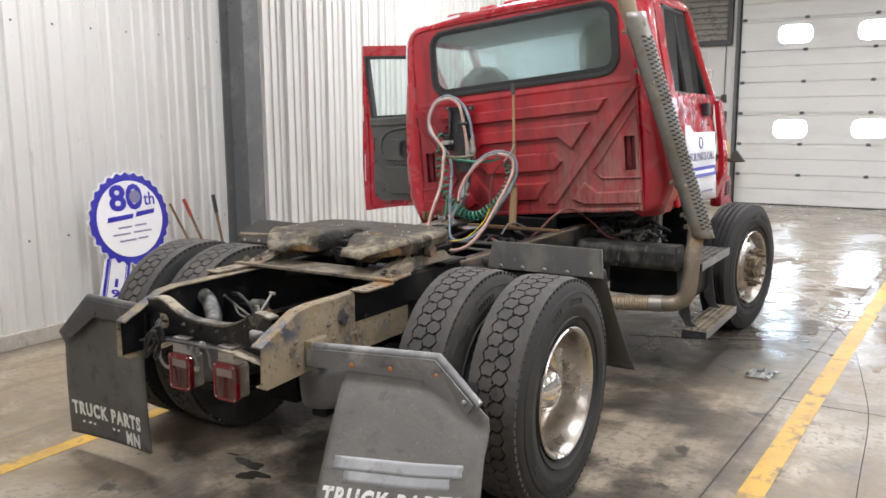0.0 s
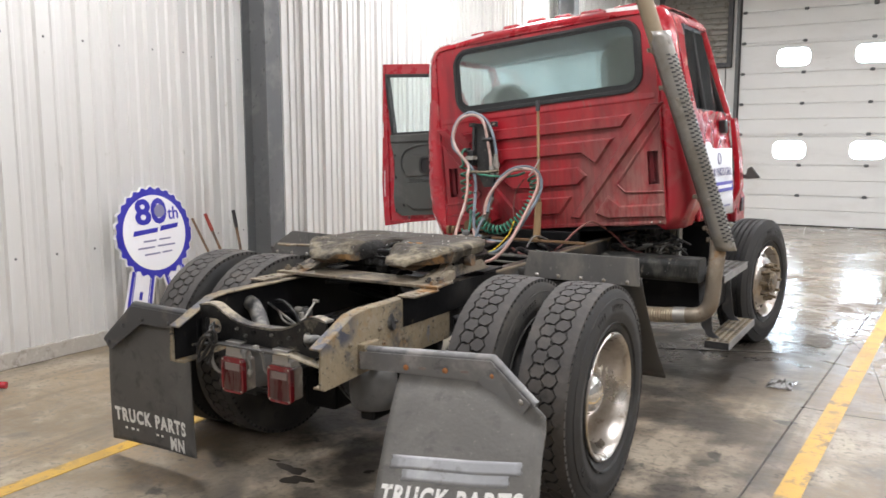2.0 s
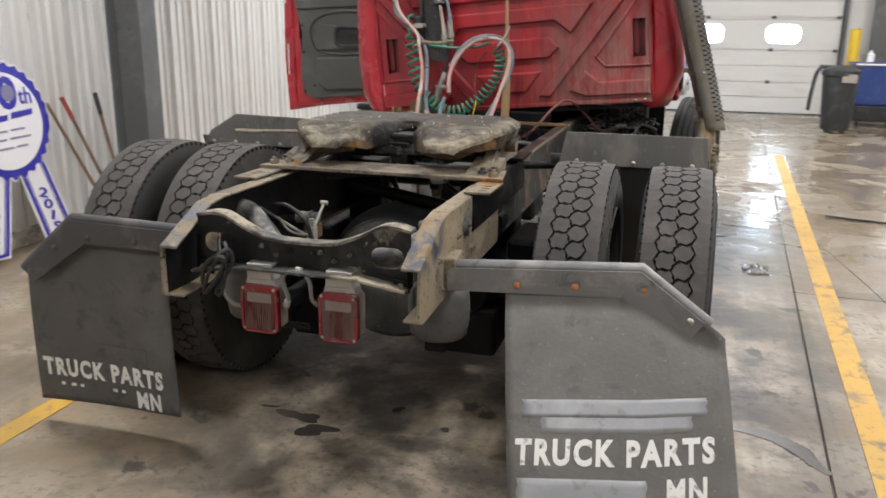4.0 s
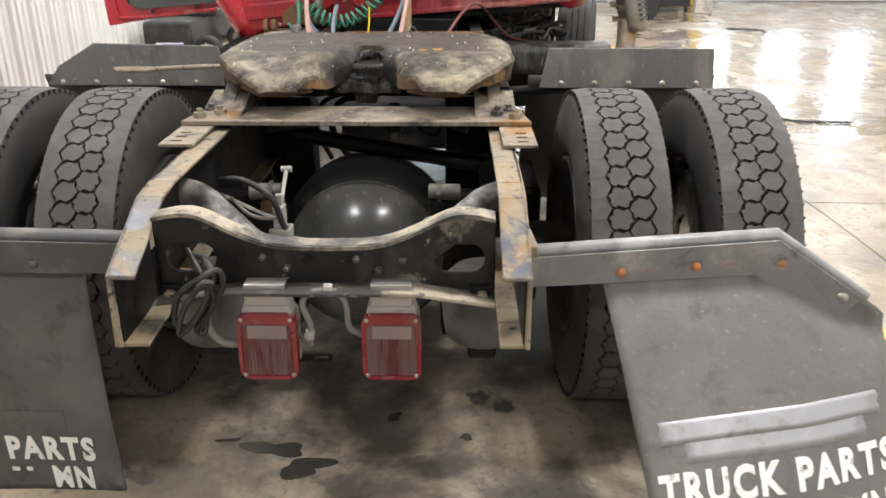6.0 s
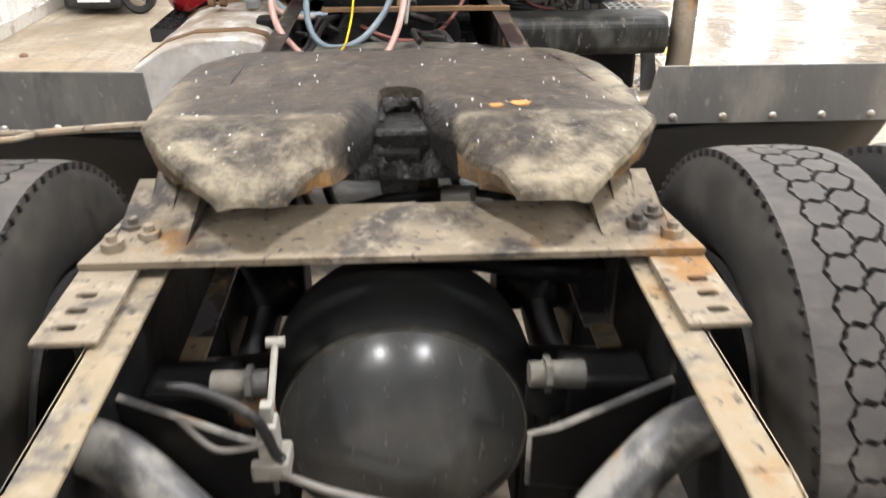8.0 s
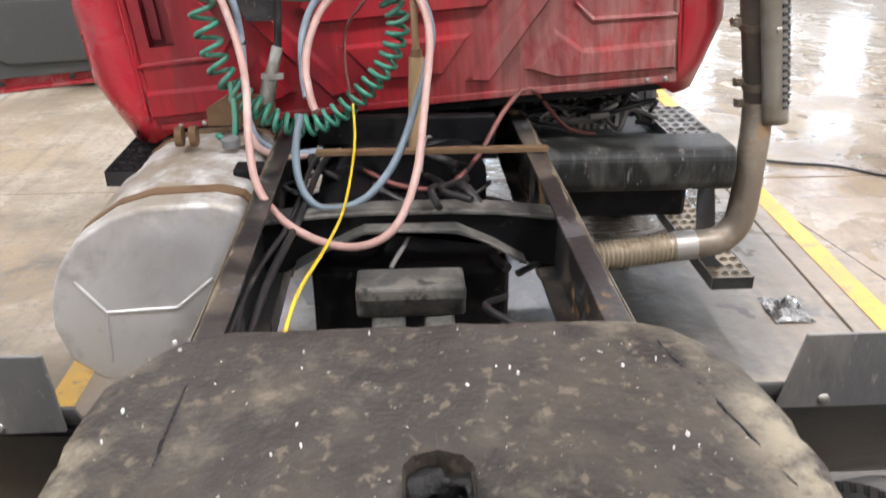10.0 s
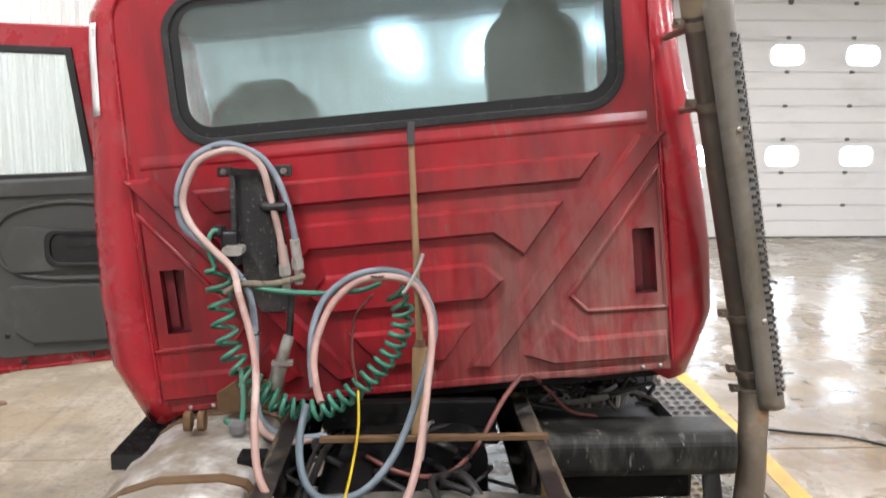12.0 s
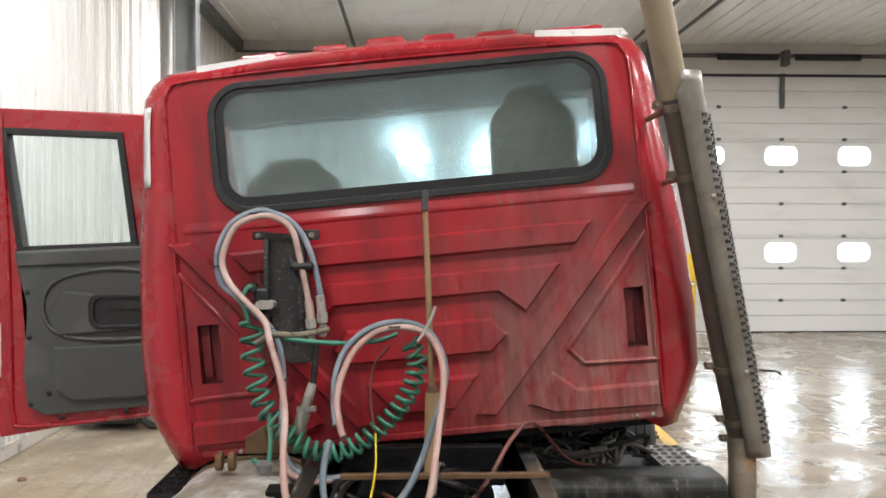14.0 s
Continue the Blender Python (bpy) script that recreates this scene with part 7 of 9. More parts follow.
part("door_handle", prism(bmesh.new(), rounded(-1.40, -1.23, 1.49, 1.52, 0.014), -0.098, -0.086, "y"), M_BLACKPLASTIC, tr, bevel=0.004)
for _x, _z in ((-1.752, 1.56), (-1.745, 1.36), (-1.60, 1.0), (-1.32, 1.03), (-1.742, 1.06), (-1.66, 1.11)):
    part("trim_clip", dome(bmesh.new(), (_x, -0.0625, _z), (0, -1, 0), 0.012), M_BLACKPLASTIC, tr, smooth=40)
part("door_seal", sweep(bmesh.new(), smooth_line([(-1.88, -0.034, 2.36), (-1.85, -0.034, 1.7), (-1.84, -0.034, 1.2), (-1.83, -0.034, 1.0), (-1.76, -0.034, 0.955), (-1.2, -0.034, 1.01)], 5), 0.011, 8), M_RED, door, smooth=60)
part("edge_strip", boxes((-1.905, -1.898, -0.034, -0.028, 1.72, 1.86)), M_REFLECT, door)
part("edge_strip", boxes((-1.892, -1.886, -0.034, -0.028, 1.18, 1.42)), M_REFLECT, door)
part("quarter_glass", prism(bmesh.new(), [(-1.21, 2.2), (-1.15, 2.12), (-1.10, 1.8), (-1.24, 1.79)], -0.034, -0.028, "y"), M_GLASS, door)
part("quarter_frame", sheet([(-1.235, 2.24), (-1.13, 2.15), (-1.07, 1.77), (-1.265, 1.765)], [[(-1.21, 2.2), (-1.15, 2.12), (-1.10, 1.8), (-1.24, 1.79)]], -0.04, -0.026), M_RUBBERSEAL, door)

# remains of the hood and bumper fixings beyond the cab
part("fender_stub", prism(bmesh.new(), [(4.75, 1.0), (5.12, 0.98), (5.10, 1.22), (4.92, 1.30), (4.72, 1.28)], 0.96, 1.05, "x"), M_RED, truck, "torn red fender stub", bevel=0.02, seg=3)
part("side_marker", boxes((1.045, 1.062, 4.9, 5.0, 1.08, 1.2)), M_BLACKPLASTIC, truck, bevel=0.01)
part("mirror_stay", hose([(1.03, 4.55, 1.44), (1.1, 4.58, 1.40), (1.18, 4.6, 1.40)], 0.016, 5, 8), M_BLACKPLASTIC, truck, smooth=60)
part("mirror_stub", prism(bmesh.new(), [(1.14, 1.375), (1.262, 1.385), (1.19, 1.48), (1.155, 1.465)], 4.58, 4.61, "y"), M_GREYTRIM, truck, "broken mirror stub", bevel=0.008)

# ---------------------------------------------------------------- mud flaps, tank, exhaust, steps, lines
def flap_arm(s):
    """The round-edged hanger that carries a rear flap."""
    tilt = Matrix.Translation((0.45, 0.27, 0.805)) @ Matrix.Rotation(radians(4.0), 4, "Z") @ Matrix.Rotation(radians(-3.0), 4, "Y") if s > 0 else Matrix.Translation((-0.45, 0.25, 0.845)) @ Matrix.Rotation(radians(180), 4, "Z")
    pts = [(0.0, 0.0, 0.0), (0.30, 0.0, 0.0), (0.605, 0.0, 0.0), (0.80, 0.0, -0.145 if s > 0 else -0.165)]
    if s < 0:
        pts = [(0.0, 0.0, 0.0), (0.25, 0.0, 0.005), (0.53, 0.0, 0.01), (0.775, 0.0, -0.2)]

    def swept(bm):
        """Bends the outer end of the right hanger to the rear."""
        if s > 0:
            for v in bm.verts:
                v.co.y -= 0.07 * min(1.1, max(0.0, (v.co.x - 0.605) / 0.195))
        return bm
    a = new("flap_hanger")
    a.empty_display_size, a.parent, a.matrix_basis = 0.1, truck, tilt
    y = 1 if s > 0 else -1
    part("tube", swept(sweep(bmesh.new(), pts, 0.021, 14)), M_BRACKET if s > 0 else M_DARKSTEEL, a, "grey round flap hanger", smooth=50)
    top, bent = pts[2], pts[3]
    d = Vector(bent) - Vector(top)
    n = Vector((d.z, 0, -d.x)).normalized()
    if n.z > 0:
        n = -n
    poly = [(0.0, 0.0), (top[0], top[2]), (bent[0] - 0.012, bent[2] + 0.01), (bent[0] + n.x * 0.06 - 0.02, bent[2] + n.z * 0.06), (top[0] + n.x * 0.07 - 0.02, top[2] - 0.085), (0.0, -0.075)]
    part("strap", swept(prism(bmesh.new(), poly, -0.032 * y, -0.026 * y, "y")), M_BRACKET if s > 0 else M_DARKSTEEL, a, "flat clamping strap", bevel=0.002)
    bolts = ((0.225, -0.052), (0.405, -0.052), (0.61, -0.058), (0.745, -0.135)) if s > 0 else ((0.25, -0.05), (0.45, -0.05), (0.60, -0.10), (0.72, -0.20))
    for i, (x, z) in enumerate(bolts):
        bm = swept(dome(bmesh.new(), (x, -0.033 * y, z), (0, -y, 0), 0.0125, 0.7))
        part("bolt", bm, M_DARKSTEEL if s < 0 else M_BOLT if i == 3 else M_BOLTRUST, a, "dark bolt" if s < 0 else "zinc bolt" if i == 3 else "rusty bolt", smooth=40)
    if s > 0:
        for x in (0.30, 0.49):
            part("slot", prism(bmesh.new(), rounded(x - 0.018, x + 0.018, -0.056, -0.046, 0.005, 3), -0.0328, -0.030, "y"), M_LENSGREY, a)
        part("rail_socket", boxes((-0.03, 0.03, -0.03, 0.09, -0.08, 0.03)), M_RAIL, a, bevel=0.006)
    else:
        part("rail_socket", boxes((-0.03, 0.03, -0.09, 0.03, -0.08, 0.03)), M_RAIL, a, bevel=0.006)
    return a, tilt


def flap_right():
    a, tilt = flap_arm(1)
    f = new("mud_flap")
    f.empty_display_size, f.parent, f.matrix_basis = 0.1, truck, tilt
    prof = [(-0.012, -0.03), (-0.016, -0.085), (-0.088, -0.16), (-0.159, -0.25), (-0.226, -0.338), (-0.276, -0.41), (-0.322, -0.478), (-0.363, -0.55), (-0.398, -0.62), (-0.44, -0.72)]

    def at(x, z):
        for (ya, za), (yb, zb) in zip(prof, prof[1:]):
            if zb <= z <= za:
                return ya + (yb - ya) * (za - z) / (za - zb)
        return prof[-1][0]

    def surf(x, z):
        """How far the sheet stands behind the hanger."""
        drop = 0.6 * max(0.0, x - 0.605)
        bent = 0.07 * min(1.1, max(0.0, (x - 0.605) / 0.195)) * max(0.0, min(1.0, (z + 0.7) / 0.4))
        return at(0, min(-0.03, z + drop)) - bent + 0.010 * math.sin(max(0.0, x - 0.18) / 0.65 * 3.1) * (-z)
    bm = bmesh.new()
    rows = []
    zs = [-0.03 - 0.68 * j / 36 for j in range(37)]
    for z in zs:
        x0 = 0.187 + 0.1 * max(0.0, -0.09 - z)
        x1 = 0.60 + min(0.245, -z * 1.4) + 0.08 * max(0.0, -0.2 - z)
        rows.append([bm.verts.new((x0 + (x1 - x0) * k / 24, surf(x0 + (x1 - x0) * k / 24, z), z)) for k in range(25)])
    for a_, b_ in zip(rows, rows[1:]):
        for k in range(24):
            bm.faces.new((a_[k], a_[k + 1], b_[k + 1], b_[k]))
    o = part("sheet", bm, M_FLAP, f, "grey rubber flap, scuffed, bowed to the rear", smooth=60)
    so = o.modifiers.new("thick", "SOLIDIFY")
    so.thickness, so.offset = 0.009, 0

    def skin(bm, off):
        for v in bm.verts:
            v.co.z += 0.04 * (v.co.x - 0.26)
            v.co.y += surf(v.co.x, v.co.z) + off
        return bm
    # words and tape stuck over the rest
    bm = letters("TRUCK PARTS", 0.25, 0.812, -0.502, -0.437, 0.0012, 0, None, 0.042, 1.22)
    part("lettering", skin(bm, -0.006), M_LETTER, f, "worn white block letters")
    bm = letters("MN", 0.68, 0.79, -0.60, -0.533, 0.0012, 0, None, 0.035, 1.15)
    part("lettering", skin(bm, -0.006), M_LETTER, f, "worn white block letters")

    def strip(x0, x1, z0, z1, lift, jag=0.0):
        bm = bmesh.new()
        n = 14
        g = [[bm.verts.new((x0 + (x1 - x0) * i / n + (jag * ((j % 2) - 0.5) if i in (0, n) else 0), 0, z1 + (z0 - z1) * j / 4)) for i in range(n + 1)] for j in range(5)]
        for j in range(4):
            for i in range(n):
                bm.faces.new((g[j][i], g[j][i + 1], g[j + 1][i + 1], g[j + 1][i]))
        bm = skin(bm, -lift)
        o = part("tape_strip", bm, M_TAPE, f, "wrinkled silver tape", smooth=60)
        so = o.modifiers.new("thick", "SOLIDIFY")
        so.thickness, so.offset = 0.0007, 0
    strip(0.265, 0.79, -0.386, -0.343, 0.0064, 0.006)
    strip(0.322, 0.75, -0.424, -0.365, 0.0056, 0.006)
    strip(0.26, 0.625, -0.60, -0.533, 0.006, 0.006)
    return f


def flap_left():
    a, tilt = flap_arm(-1)
    f = new("mud_flap")
    f.empty_display_size, f.parent = 0.1, truck

    def at(z):
        return 0.272 - 0.012 * math.sin((0.8 - z) * 4.0)
    bm = bmesh.new()
    rows = []
    for j in range(31):
        z = 0.80 - 0.70 * j / 30
        x0 = -0.99 - min(0.235, max(0.0, (0.80 - z) * 1.35)) - 0.02 * (0.8 - z)
        x1 = -0.61 + 0.012 * (0.8 - z)
        rows.append([bm.verts.new((x0 + (x1 - x0) * k / 20, at(z) + 0.02 * math.sin(k / 20 * 3.1) * (0.8 - z), z + 0.012 * (k / 20 - 0.5) * (j / 30))) for k in range(21)])
    for a_, b_ in zip(rows, rows[1:]):
        for k in range(20):
            bm.faces.new((a_[k], a_[k + 1], b_[k + 1], b_[k]))
    o = part("sheet", bm, M_FLAPDARK, f, "dark rubber flap hanging straight", smooth=60)
    so = o.modifiers.new("thick", "SOLIDIFY")
    so.thickness, so.offset = 0.009, 0

    def skin(bm, off):
        for v in bm.verts:
            v.co.y += at(v.co.z) + 0.02 * math.sin(max(0.0, min(1.0, (v.co.x + 1.24) / 0.63)) * 3.1) * (0.8 - v.co.z) + off
        return bm
    part("lettering", skin(letters("TRUCK PARTS", -1.205, -0.662, 0.205, 0.282, 0.0012, 0, None, 0.042, 1.22), -0.006), M_LETTER, f, "worn white block letters")
    part("lettering", skin(letters("MN", -0.79, -0.682, 0.112, 0.185, 0.0012, 0, None, 0.035, 1.15), -0.006), M_LETTER, f, "worn white block letters")
    for x0, x1 in ((-1.135, -1.12), (-1.09, -1.07), (-1.05, -1.035), (-0.90, -0.88), (-0.86, -0.845)):
        part("worn_mark", skin(boxes((x0, x1, -0.002, 0, 0.166, 0.178)), -0.005), M_LETTER, f)
    bm = bmesh.new()
    box(bm, -0.965, -0.725, -0.0015, 0, 0.30, 0.362)
    part("tape_strip", skin(bm, -0.005), M_FLAPDARK, f, "dark tape patch")


flap_right()
flap_left()
# short plates ahead of the rear wheels with rubber below
for s in (-1, 1):
    out = [(s * 0.60, 0.955), (s * 1.245, 0.955), (s * 1.235, 1.10), (s * 0.63, 1.10)] if s > 0 else [(-0.575, 0.96), (-1.24, 0.96), (-1.19, 1.03), (-1.045, 1.115), (-0.585, 1.105)]
    part("fender_plate", prism(bmesh.new(), out, 1.52, 1.527, "y"), M_PLATE, truck, "grey galvanised plate ahead of the rear wheels", bevel=0.002)
    bm = bmesh.new()
    rows = []
    for j in range(15):
        q = j / 14
        rows.append([bm.verts.new((s * (0.56 + 0.69 * k / 8), 1.535 + 0.50 * q ** 1.2, 1.0 - 0.64 * q)) for k in range(9)])
    for a_, b_ in zip(rows, rows[1:]):
        for k in range(8):
            bm.faces.new((a_[k], a_[k + 1], b_[k + 1], b_[k]))
    o = part("front_flap", bm, M_FRONTFLAP, truck, "black rubber flap", smooth=60)
    so = o.modifiers.new("thick", "SOLIDIFY")
    so.thickness = 0.008
    for k in range(5):
        part("rivet", dome(bmesh.new(), (s * (0.68 + 0.125 * k), 1.52, 0.972), (0, -1, 0), 0.011), M_BOLT, truck, smooth=40)
    part("plate_stay", cyl(bmesh.new(), (s * 0.434, 1.56, 0.93), (s * 1.1, 1.56, 0.975), 0.018, seg=12), M_FRAMEBLACK, truck, smooth=40)

# fuel tank: a wide aluminium tank with a rounded shoulder
def tank():
    t = new("fuel_tank")
    t.empty_display_size, t.parent = 0.1, truck
    tagged(t, "dull aluminium fuel tank")
    sec = [(-0.44, 0.40), (-0.44, 0.90), (-0.47, 0.945), (-0.54, 0.962), (-0.72, 0.955), (-0.82, 0.925), (-0.92, 0.86), (-0.985, 0.775), (-1.02, 0.68), (-1.03, 0.58), (-1.0, 0.48), (-0.92, 0.41), (-0.82, 0.39)]
    part("body", prism(bmesh.new(), sec, 2.49, 3.55, "y"), M_ALU, t, "", bevel=0.045, seg=5)
    cx, cz = -0.70, 0.70
    bm = bmesh.new()
    for a, b in (((-0.945, 0.735), (-0.872, 0.635)), ((-0.872, 0.635), (-0.67, 0.645)), ((-0.67, 0.645), (-0.56, 0.735)), ((-0.872, 0.635), (-0.885, 0.47))):
        sweep(bm, [(a[0], 2.4905, a[1]), (b[0], 2.4905, b[1])], 0.006, 8)
    part("end_crease", bm, M_ALU, t, "pressed crease", smooth=60)
    for y in (2.58, 3.15):
        ring = [(cx + (x - cx) * 1.012, cz + (z - cz) * 1.02) for x, z in sec]
        part("strap", sheet(ring, [[(cx + (x - cx) * 0.99, cz + (z - cz) * 0.99) for x, z in sec]], y, y + 0.05), M_RUSTBAR, t, "rusty tank strap")
    return t


tank()
part("tank_bracket", boxes((-0.52, -0.436, 2.72, 2.80, 0.62, 0.975)), M_FRAMEBLACK, truck, bevel=0.006)
for _x in (-0.735, -0.69):
    part("clamp_lug", prism(bmesh.new(), rounded(2.93, 2.985, 0.975, 1.04, 0.024, 4), _x, _x + 0.022, "x"), M_RUSTBAR, truck, "rusty clamp lug", bevel=0.004)
bm = prism(bmesh.new(), [(-0.66, 1.00), (-0.44, 1.00), (-0.43, 1.10), (-0.58, 1.11), (-0.66, 1.06)], 3.08, 3.1, "y")
part("cab_mount", bm, M_RUSTBAR, truck, "rusty cab mount plate", bevel=0.004)
part("air_valve", lathe(bmesh.new(), [(0.975, 0.02), (0.98, 0.028), (1.005, 0.03), (1.012, 0.02), (1.015, 0.01)], 18, False, "z", (-0.56, 2.93, 0)), M_BRACKET, truck, "light grey valve body", smooth=40)


def tread_step(name, x0, x1, y0, y1, z, mt, label):
    """A stamped tread with rows of raised holes."""
    st = new(name)
    st.empty_display_size, st.parent = 0.1, truck
    tagged(st, label)
    nx, ny = 4, max(5, int((y1 - y0) / 0.062))
    holes = []
    for i in range(nx):
        for j in range(ny):
            cx, cy = x0 + (x1 - x0) * (i + 0.5) / nx, y0 + (y1 - y0) * (j + 0.5) / ny
            holes.append([(cx + 0.011 * math.cos(a * math.pi / 4), cy + 0.011 * math.sin(a * math.pi / 4)) for a in range(8)])
    bm = sheet([(x0, y0), (x1, y0), (x1, y1), (x0, y1)], holes, z - 0.004, z)
    bm.transform(Matrix(((1, 0, 0, 0), (0, 0, 1, 0), (0, 1, 0, 0), (0, 0, 0, 1))))
    part("tread_plate", bm, mt, st)
    bm = bmesh.new()
    for h in holes:
        cx, cy = sum(p[0] for p in h) / 8, sum(p[1] for p in h) / 8
        lathe(bm, [(z - 0.001, 0.0115), (z + 0.006, 0.0125), (z + 0.006, 0.0155), (z - 0.001, 0.019)], 8, True, "z", (cx, cy, 0))
    tagged(part("grip_ring", bm, mt, st), kind="stuff")
    for xe in (x0 - 0.004, x1):
        part("side_edge", boxes((xe, xe + 0.004, y0, y1, z - 0.05, z + 0.003)), M_BRACKET if mt is not M_FRAMEBLACK else mt, st, "grey steel edge")
    for ye in (y0 - 0.004, y1):
        part("end_edge", boxes((x0, x1, ye, ye + 0.004, z - 0.05, z)), M_BLACKPLASTIC, st, "dark end of the step")
    return st


tread_step("upper_step", 1.10, 1.285, 3.27, 4.06, 0.765, M_GREENPLATE, "stamped metal upper step")
tread_step("lower_step", 1.19, 1.352, 3.19, 4.08, 0.318, M_STEPTAN, "tan dusty stamped metal lower step")
tread_step("side_step", -0.985, -0.80, 2.98, 3.5, 0.885, M_FRAMEBLACK, "black stamped step")
part("step_stay", boxes((-0.95, -0.82, 2.99, 3.0, 0.82, 0.88)), M_FRAMEBLACK, truck)
for _y in (3.28, 3.95):
    part("step_hanger", prism(bmesh.new(), [(1.11, 0.715), (1.17, 0.715), (1.19, 0.6), (1.225, 0.36), (1.28, 0.312), (1.20, 0.312), (1.14, 0.40), (1.12, 0.6)], _y, _y + 0.012, "y"), M_DARKSTEEL, truck, "black step hanger", bevel=0.003)
part("battery_box", boxes((0.55, 1.16, 3.5, 4.15, 0.45, 0.70)), M_FRAMEBLACK, truck, "black box behind the steps", bevel=0.02)

# exhaust: under-frame pipe, flex, elbow, stack and heat shield
ex = new("exhaust")
ex.empty_display_size, ex.parent = 0.1, truck
tagged(ex, "tall leaning exhaust stack with a perforated shield")


def stack(z, dx=0.0, dy=0.0):
    """A point on the leaning stack's axis."""
    return Vector((1.28 - 0.285 * (z - 0.93) + dx, 3.22 - 0.235 * (z - 0.93) + dy, z))


part("under_pipe", sweep(bmesh.new(), smooth_line([(0.97, 3.132, 0.487), (1.06, 3.135, 0.493), (1.16, 3.138, 0.508), (1.222, 3.142, 0.566), (1.240, 3.147, 0.66), (1.246, 3.16, 0.80), (1.254, 3.18, 0.92), stack(1.02)], 6), 0.053, 20), M_EXHAUST, ex, "heat-stained exhaust elbow", smooth=50)
pts, rad = [], []
for k in range(61):
    pts.append((0.47 + 0.52 * k / 60, 3.08 + 0.052 * k / 60, 0.455 + 0.032 * k / 60))
    rad.append(0.050 + (0.006 if k % 2 else 0.0))
part("flex_pipe", sweep(bmesh.new(), pts, 0.05, 20, True, rad), M_FLEX, ex, "rusty corrugated flex pipe", smooth=50)
part("lower_pipe", cyl(bmesh.new(), stack(1.0), stack(2.34), 0.049, seg=24), M_PIPEDARK, ex, "stained lower exhaust pipe", smooth=50)
part("upper_pipe", cyl(bmesh.new(), stack(2.30), stack(3.45), 0.0525, seg=24), M_STACK, ex, "tan upper exhaust pipe", smooth=50)
part("pipe_band", cyl(bmesh.new(), (0.99, 3.132, 0.488), (1.07, 3.135, 0.494), 0.0565, seg=24), M_STAINLESS, ex, "bright steel band", smooth=30)
for z in (1.005, 1.085, 1.30, 2.02, 2.26):
    bm = cyl(bmesh.new(), stack(z), stack(z + 0.025), 0.056, seg=20)
    if z > 1.0:
        c = stack(z)
        box(bm, c.x - 0.085, c.x - 0.05, c.y - 0.012, c.y + 0.012, z - 0.002, z + 0.026)
        cyl(bm, c + Vector((-0.078, -0.03, 0.012)), c + Vector((-0.078, 0.03, 0.012)), 0.006, seg=6)
    part("clamp", bm, M_EXHAUST, ex, smooth=30)
for z in (2.02, 2.26):
    part("stack_stay", cyl(bmesh.new(), stack(z, -0.03, 0.04), (stack(z).x - 0.06, 3.42, z - 0.01), 0.012, seg=8), M_EXHAUST, ex)


def heat_shield():
    """Half-round shield with rows of pierced louvres on its outer side."""
    bm = bmesh.new()
    z0, z1, r, n = 0.955, 2.375, 0.082, 14
    rows = []
    for j in range(41):
        z = z0 + (z1 - z0) * j / 40
        a0, a1 = radians(-118), radians(38)
        if j >= 39:
            a0 = radians(-100)
        rows.append([bm.verts.new(stack(z, 0.018 + r * math.cos(a0 + (a1 - a0) * k / n), -0.012 + r * math.sin(a0 + (a1 - a0) * k / n)) + Vector((0, 0, 0.012 * k / n if j == 40 else 0))) for k in range(n + 1)])
    for a, b in zip(rows, rows[1:]):
        for k in range(n):
            bm.faces.new((a[k], a[k + 1], b[k + 1], b[k]))
    o = part("heat_shield", bm, M_SHIELD, ex, "dull stainless heat shield", smooth=50)
    so = o.modifiers.new("thick", "SOLIDIFY")
    so.thickness = 0.0025
    slots, lips = bmesh.new(), bmesh.new()
    for c, ang in enumerate((-56, -34, -10)):
        for k in range(46):
            z = 1.02 + k * 0.0275 + (0.013 if c == 1 else 0)
            if z > 2.24:
                continue
            a = radians(ang)
            m = Matrix.Translation(stack(z, 0.018 + r * math.cos(a), -0.012 + r * math.sin(a))) @ Matrix.Rotation(a, 4, "Z") @ Matrix.Rotation(radians(-10), 4, "Y")
            box(slots, -0.0005, 0.0035, -0.013, 0.013, -0.0055, 0.0055, m)
            box(lips, 0.0, 0.009, -0.013, 0.013, 0.0055, 0.0078, m)
    tagged(part("louvre_hole", slots, M_BLACKPLASTIC, o), kind="stuff")
    tagged(part("louvre_lip", lips, M_SHIELD, o), kind="stuff")
    for z in (1.30, 1.95):
        part("shield_bolt", dome(bmesh.new(), stack(z, 0.018 + r * math.cos(radians(-75)), -0.012 + r * math.sin(radians(-75))), (0.3, -1, 0), 0.012), M_BOLT, o, smooth=40)


heat_shield()
# muffler across the frame behind the cab
bm = prism(bmesh.new(), rounded(3.065, 3.31, 0.725, 0.888, 0.055, 6), 0.46, 1.155, "x")
part("muffler", bm, M_MUFFLER, ex, "black transverse muffler", bevel=0.02, seg=3)

# frame between fifth wheel and cab
part("rust_bar", boxes((-0.285, 0.44, 2.83, 2.858, 0.973, 0.99)), M_RUSTBAR, truck, "thin rusty bar across the rails", bevel=0.002)
top = [(-0.42, 0.885), (-0.25, 0.902), (-0.1, 0.908), (0.1, 0.908), (0.25, 0.902), (0.42, 0.88)]
low = [(0.42, 0.72), (0.36, 0.72), (0.24, 0.81), (0.13, 0.862), (-0.13, 0.862), (-0.24, 0.81), (-0.36, 0.72), (-0.42, 0.72)]
xm = part("arched_crossmember", prism(bmesh.new(), top + low, 2.545, 2.56, "y"), M_FRAMEBLACK, truck, "black arched crossmember", bevel=0.004)
part("flange", prism(bmesh.new(), top + [(a, b - 0.01) for a, b in top[::-1]], 2.53, 2.62, "y"), M_DUSTYCAST, xm, "dusty top flange", bevel=0.003)
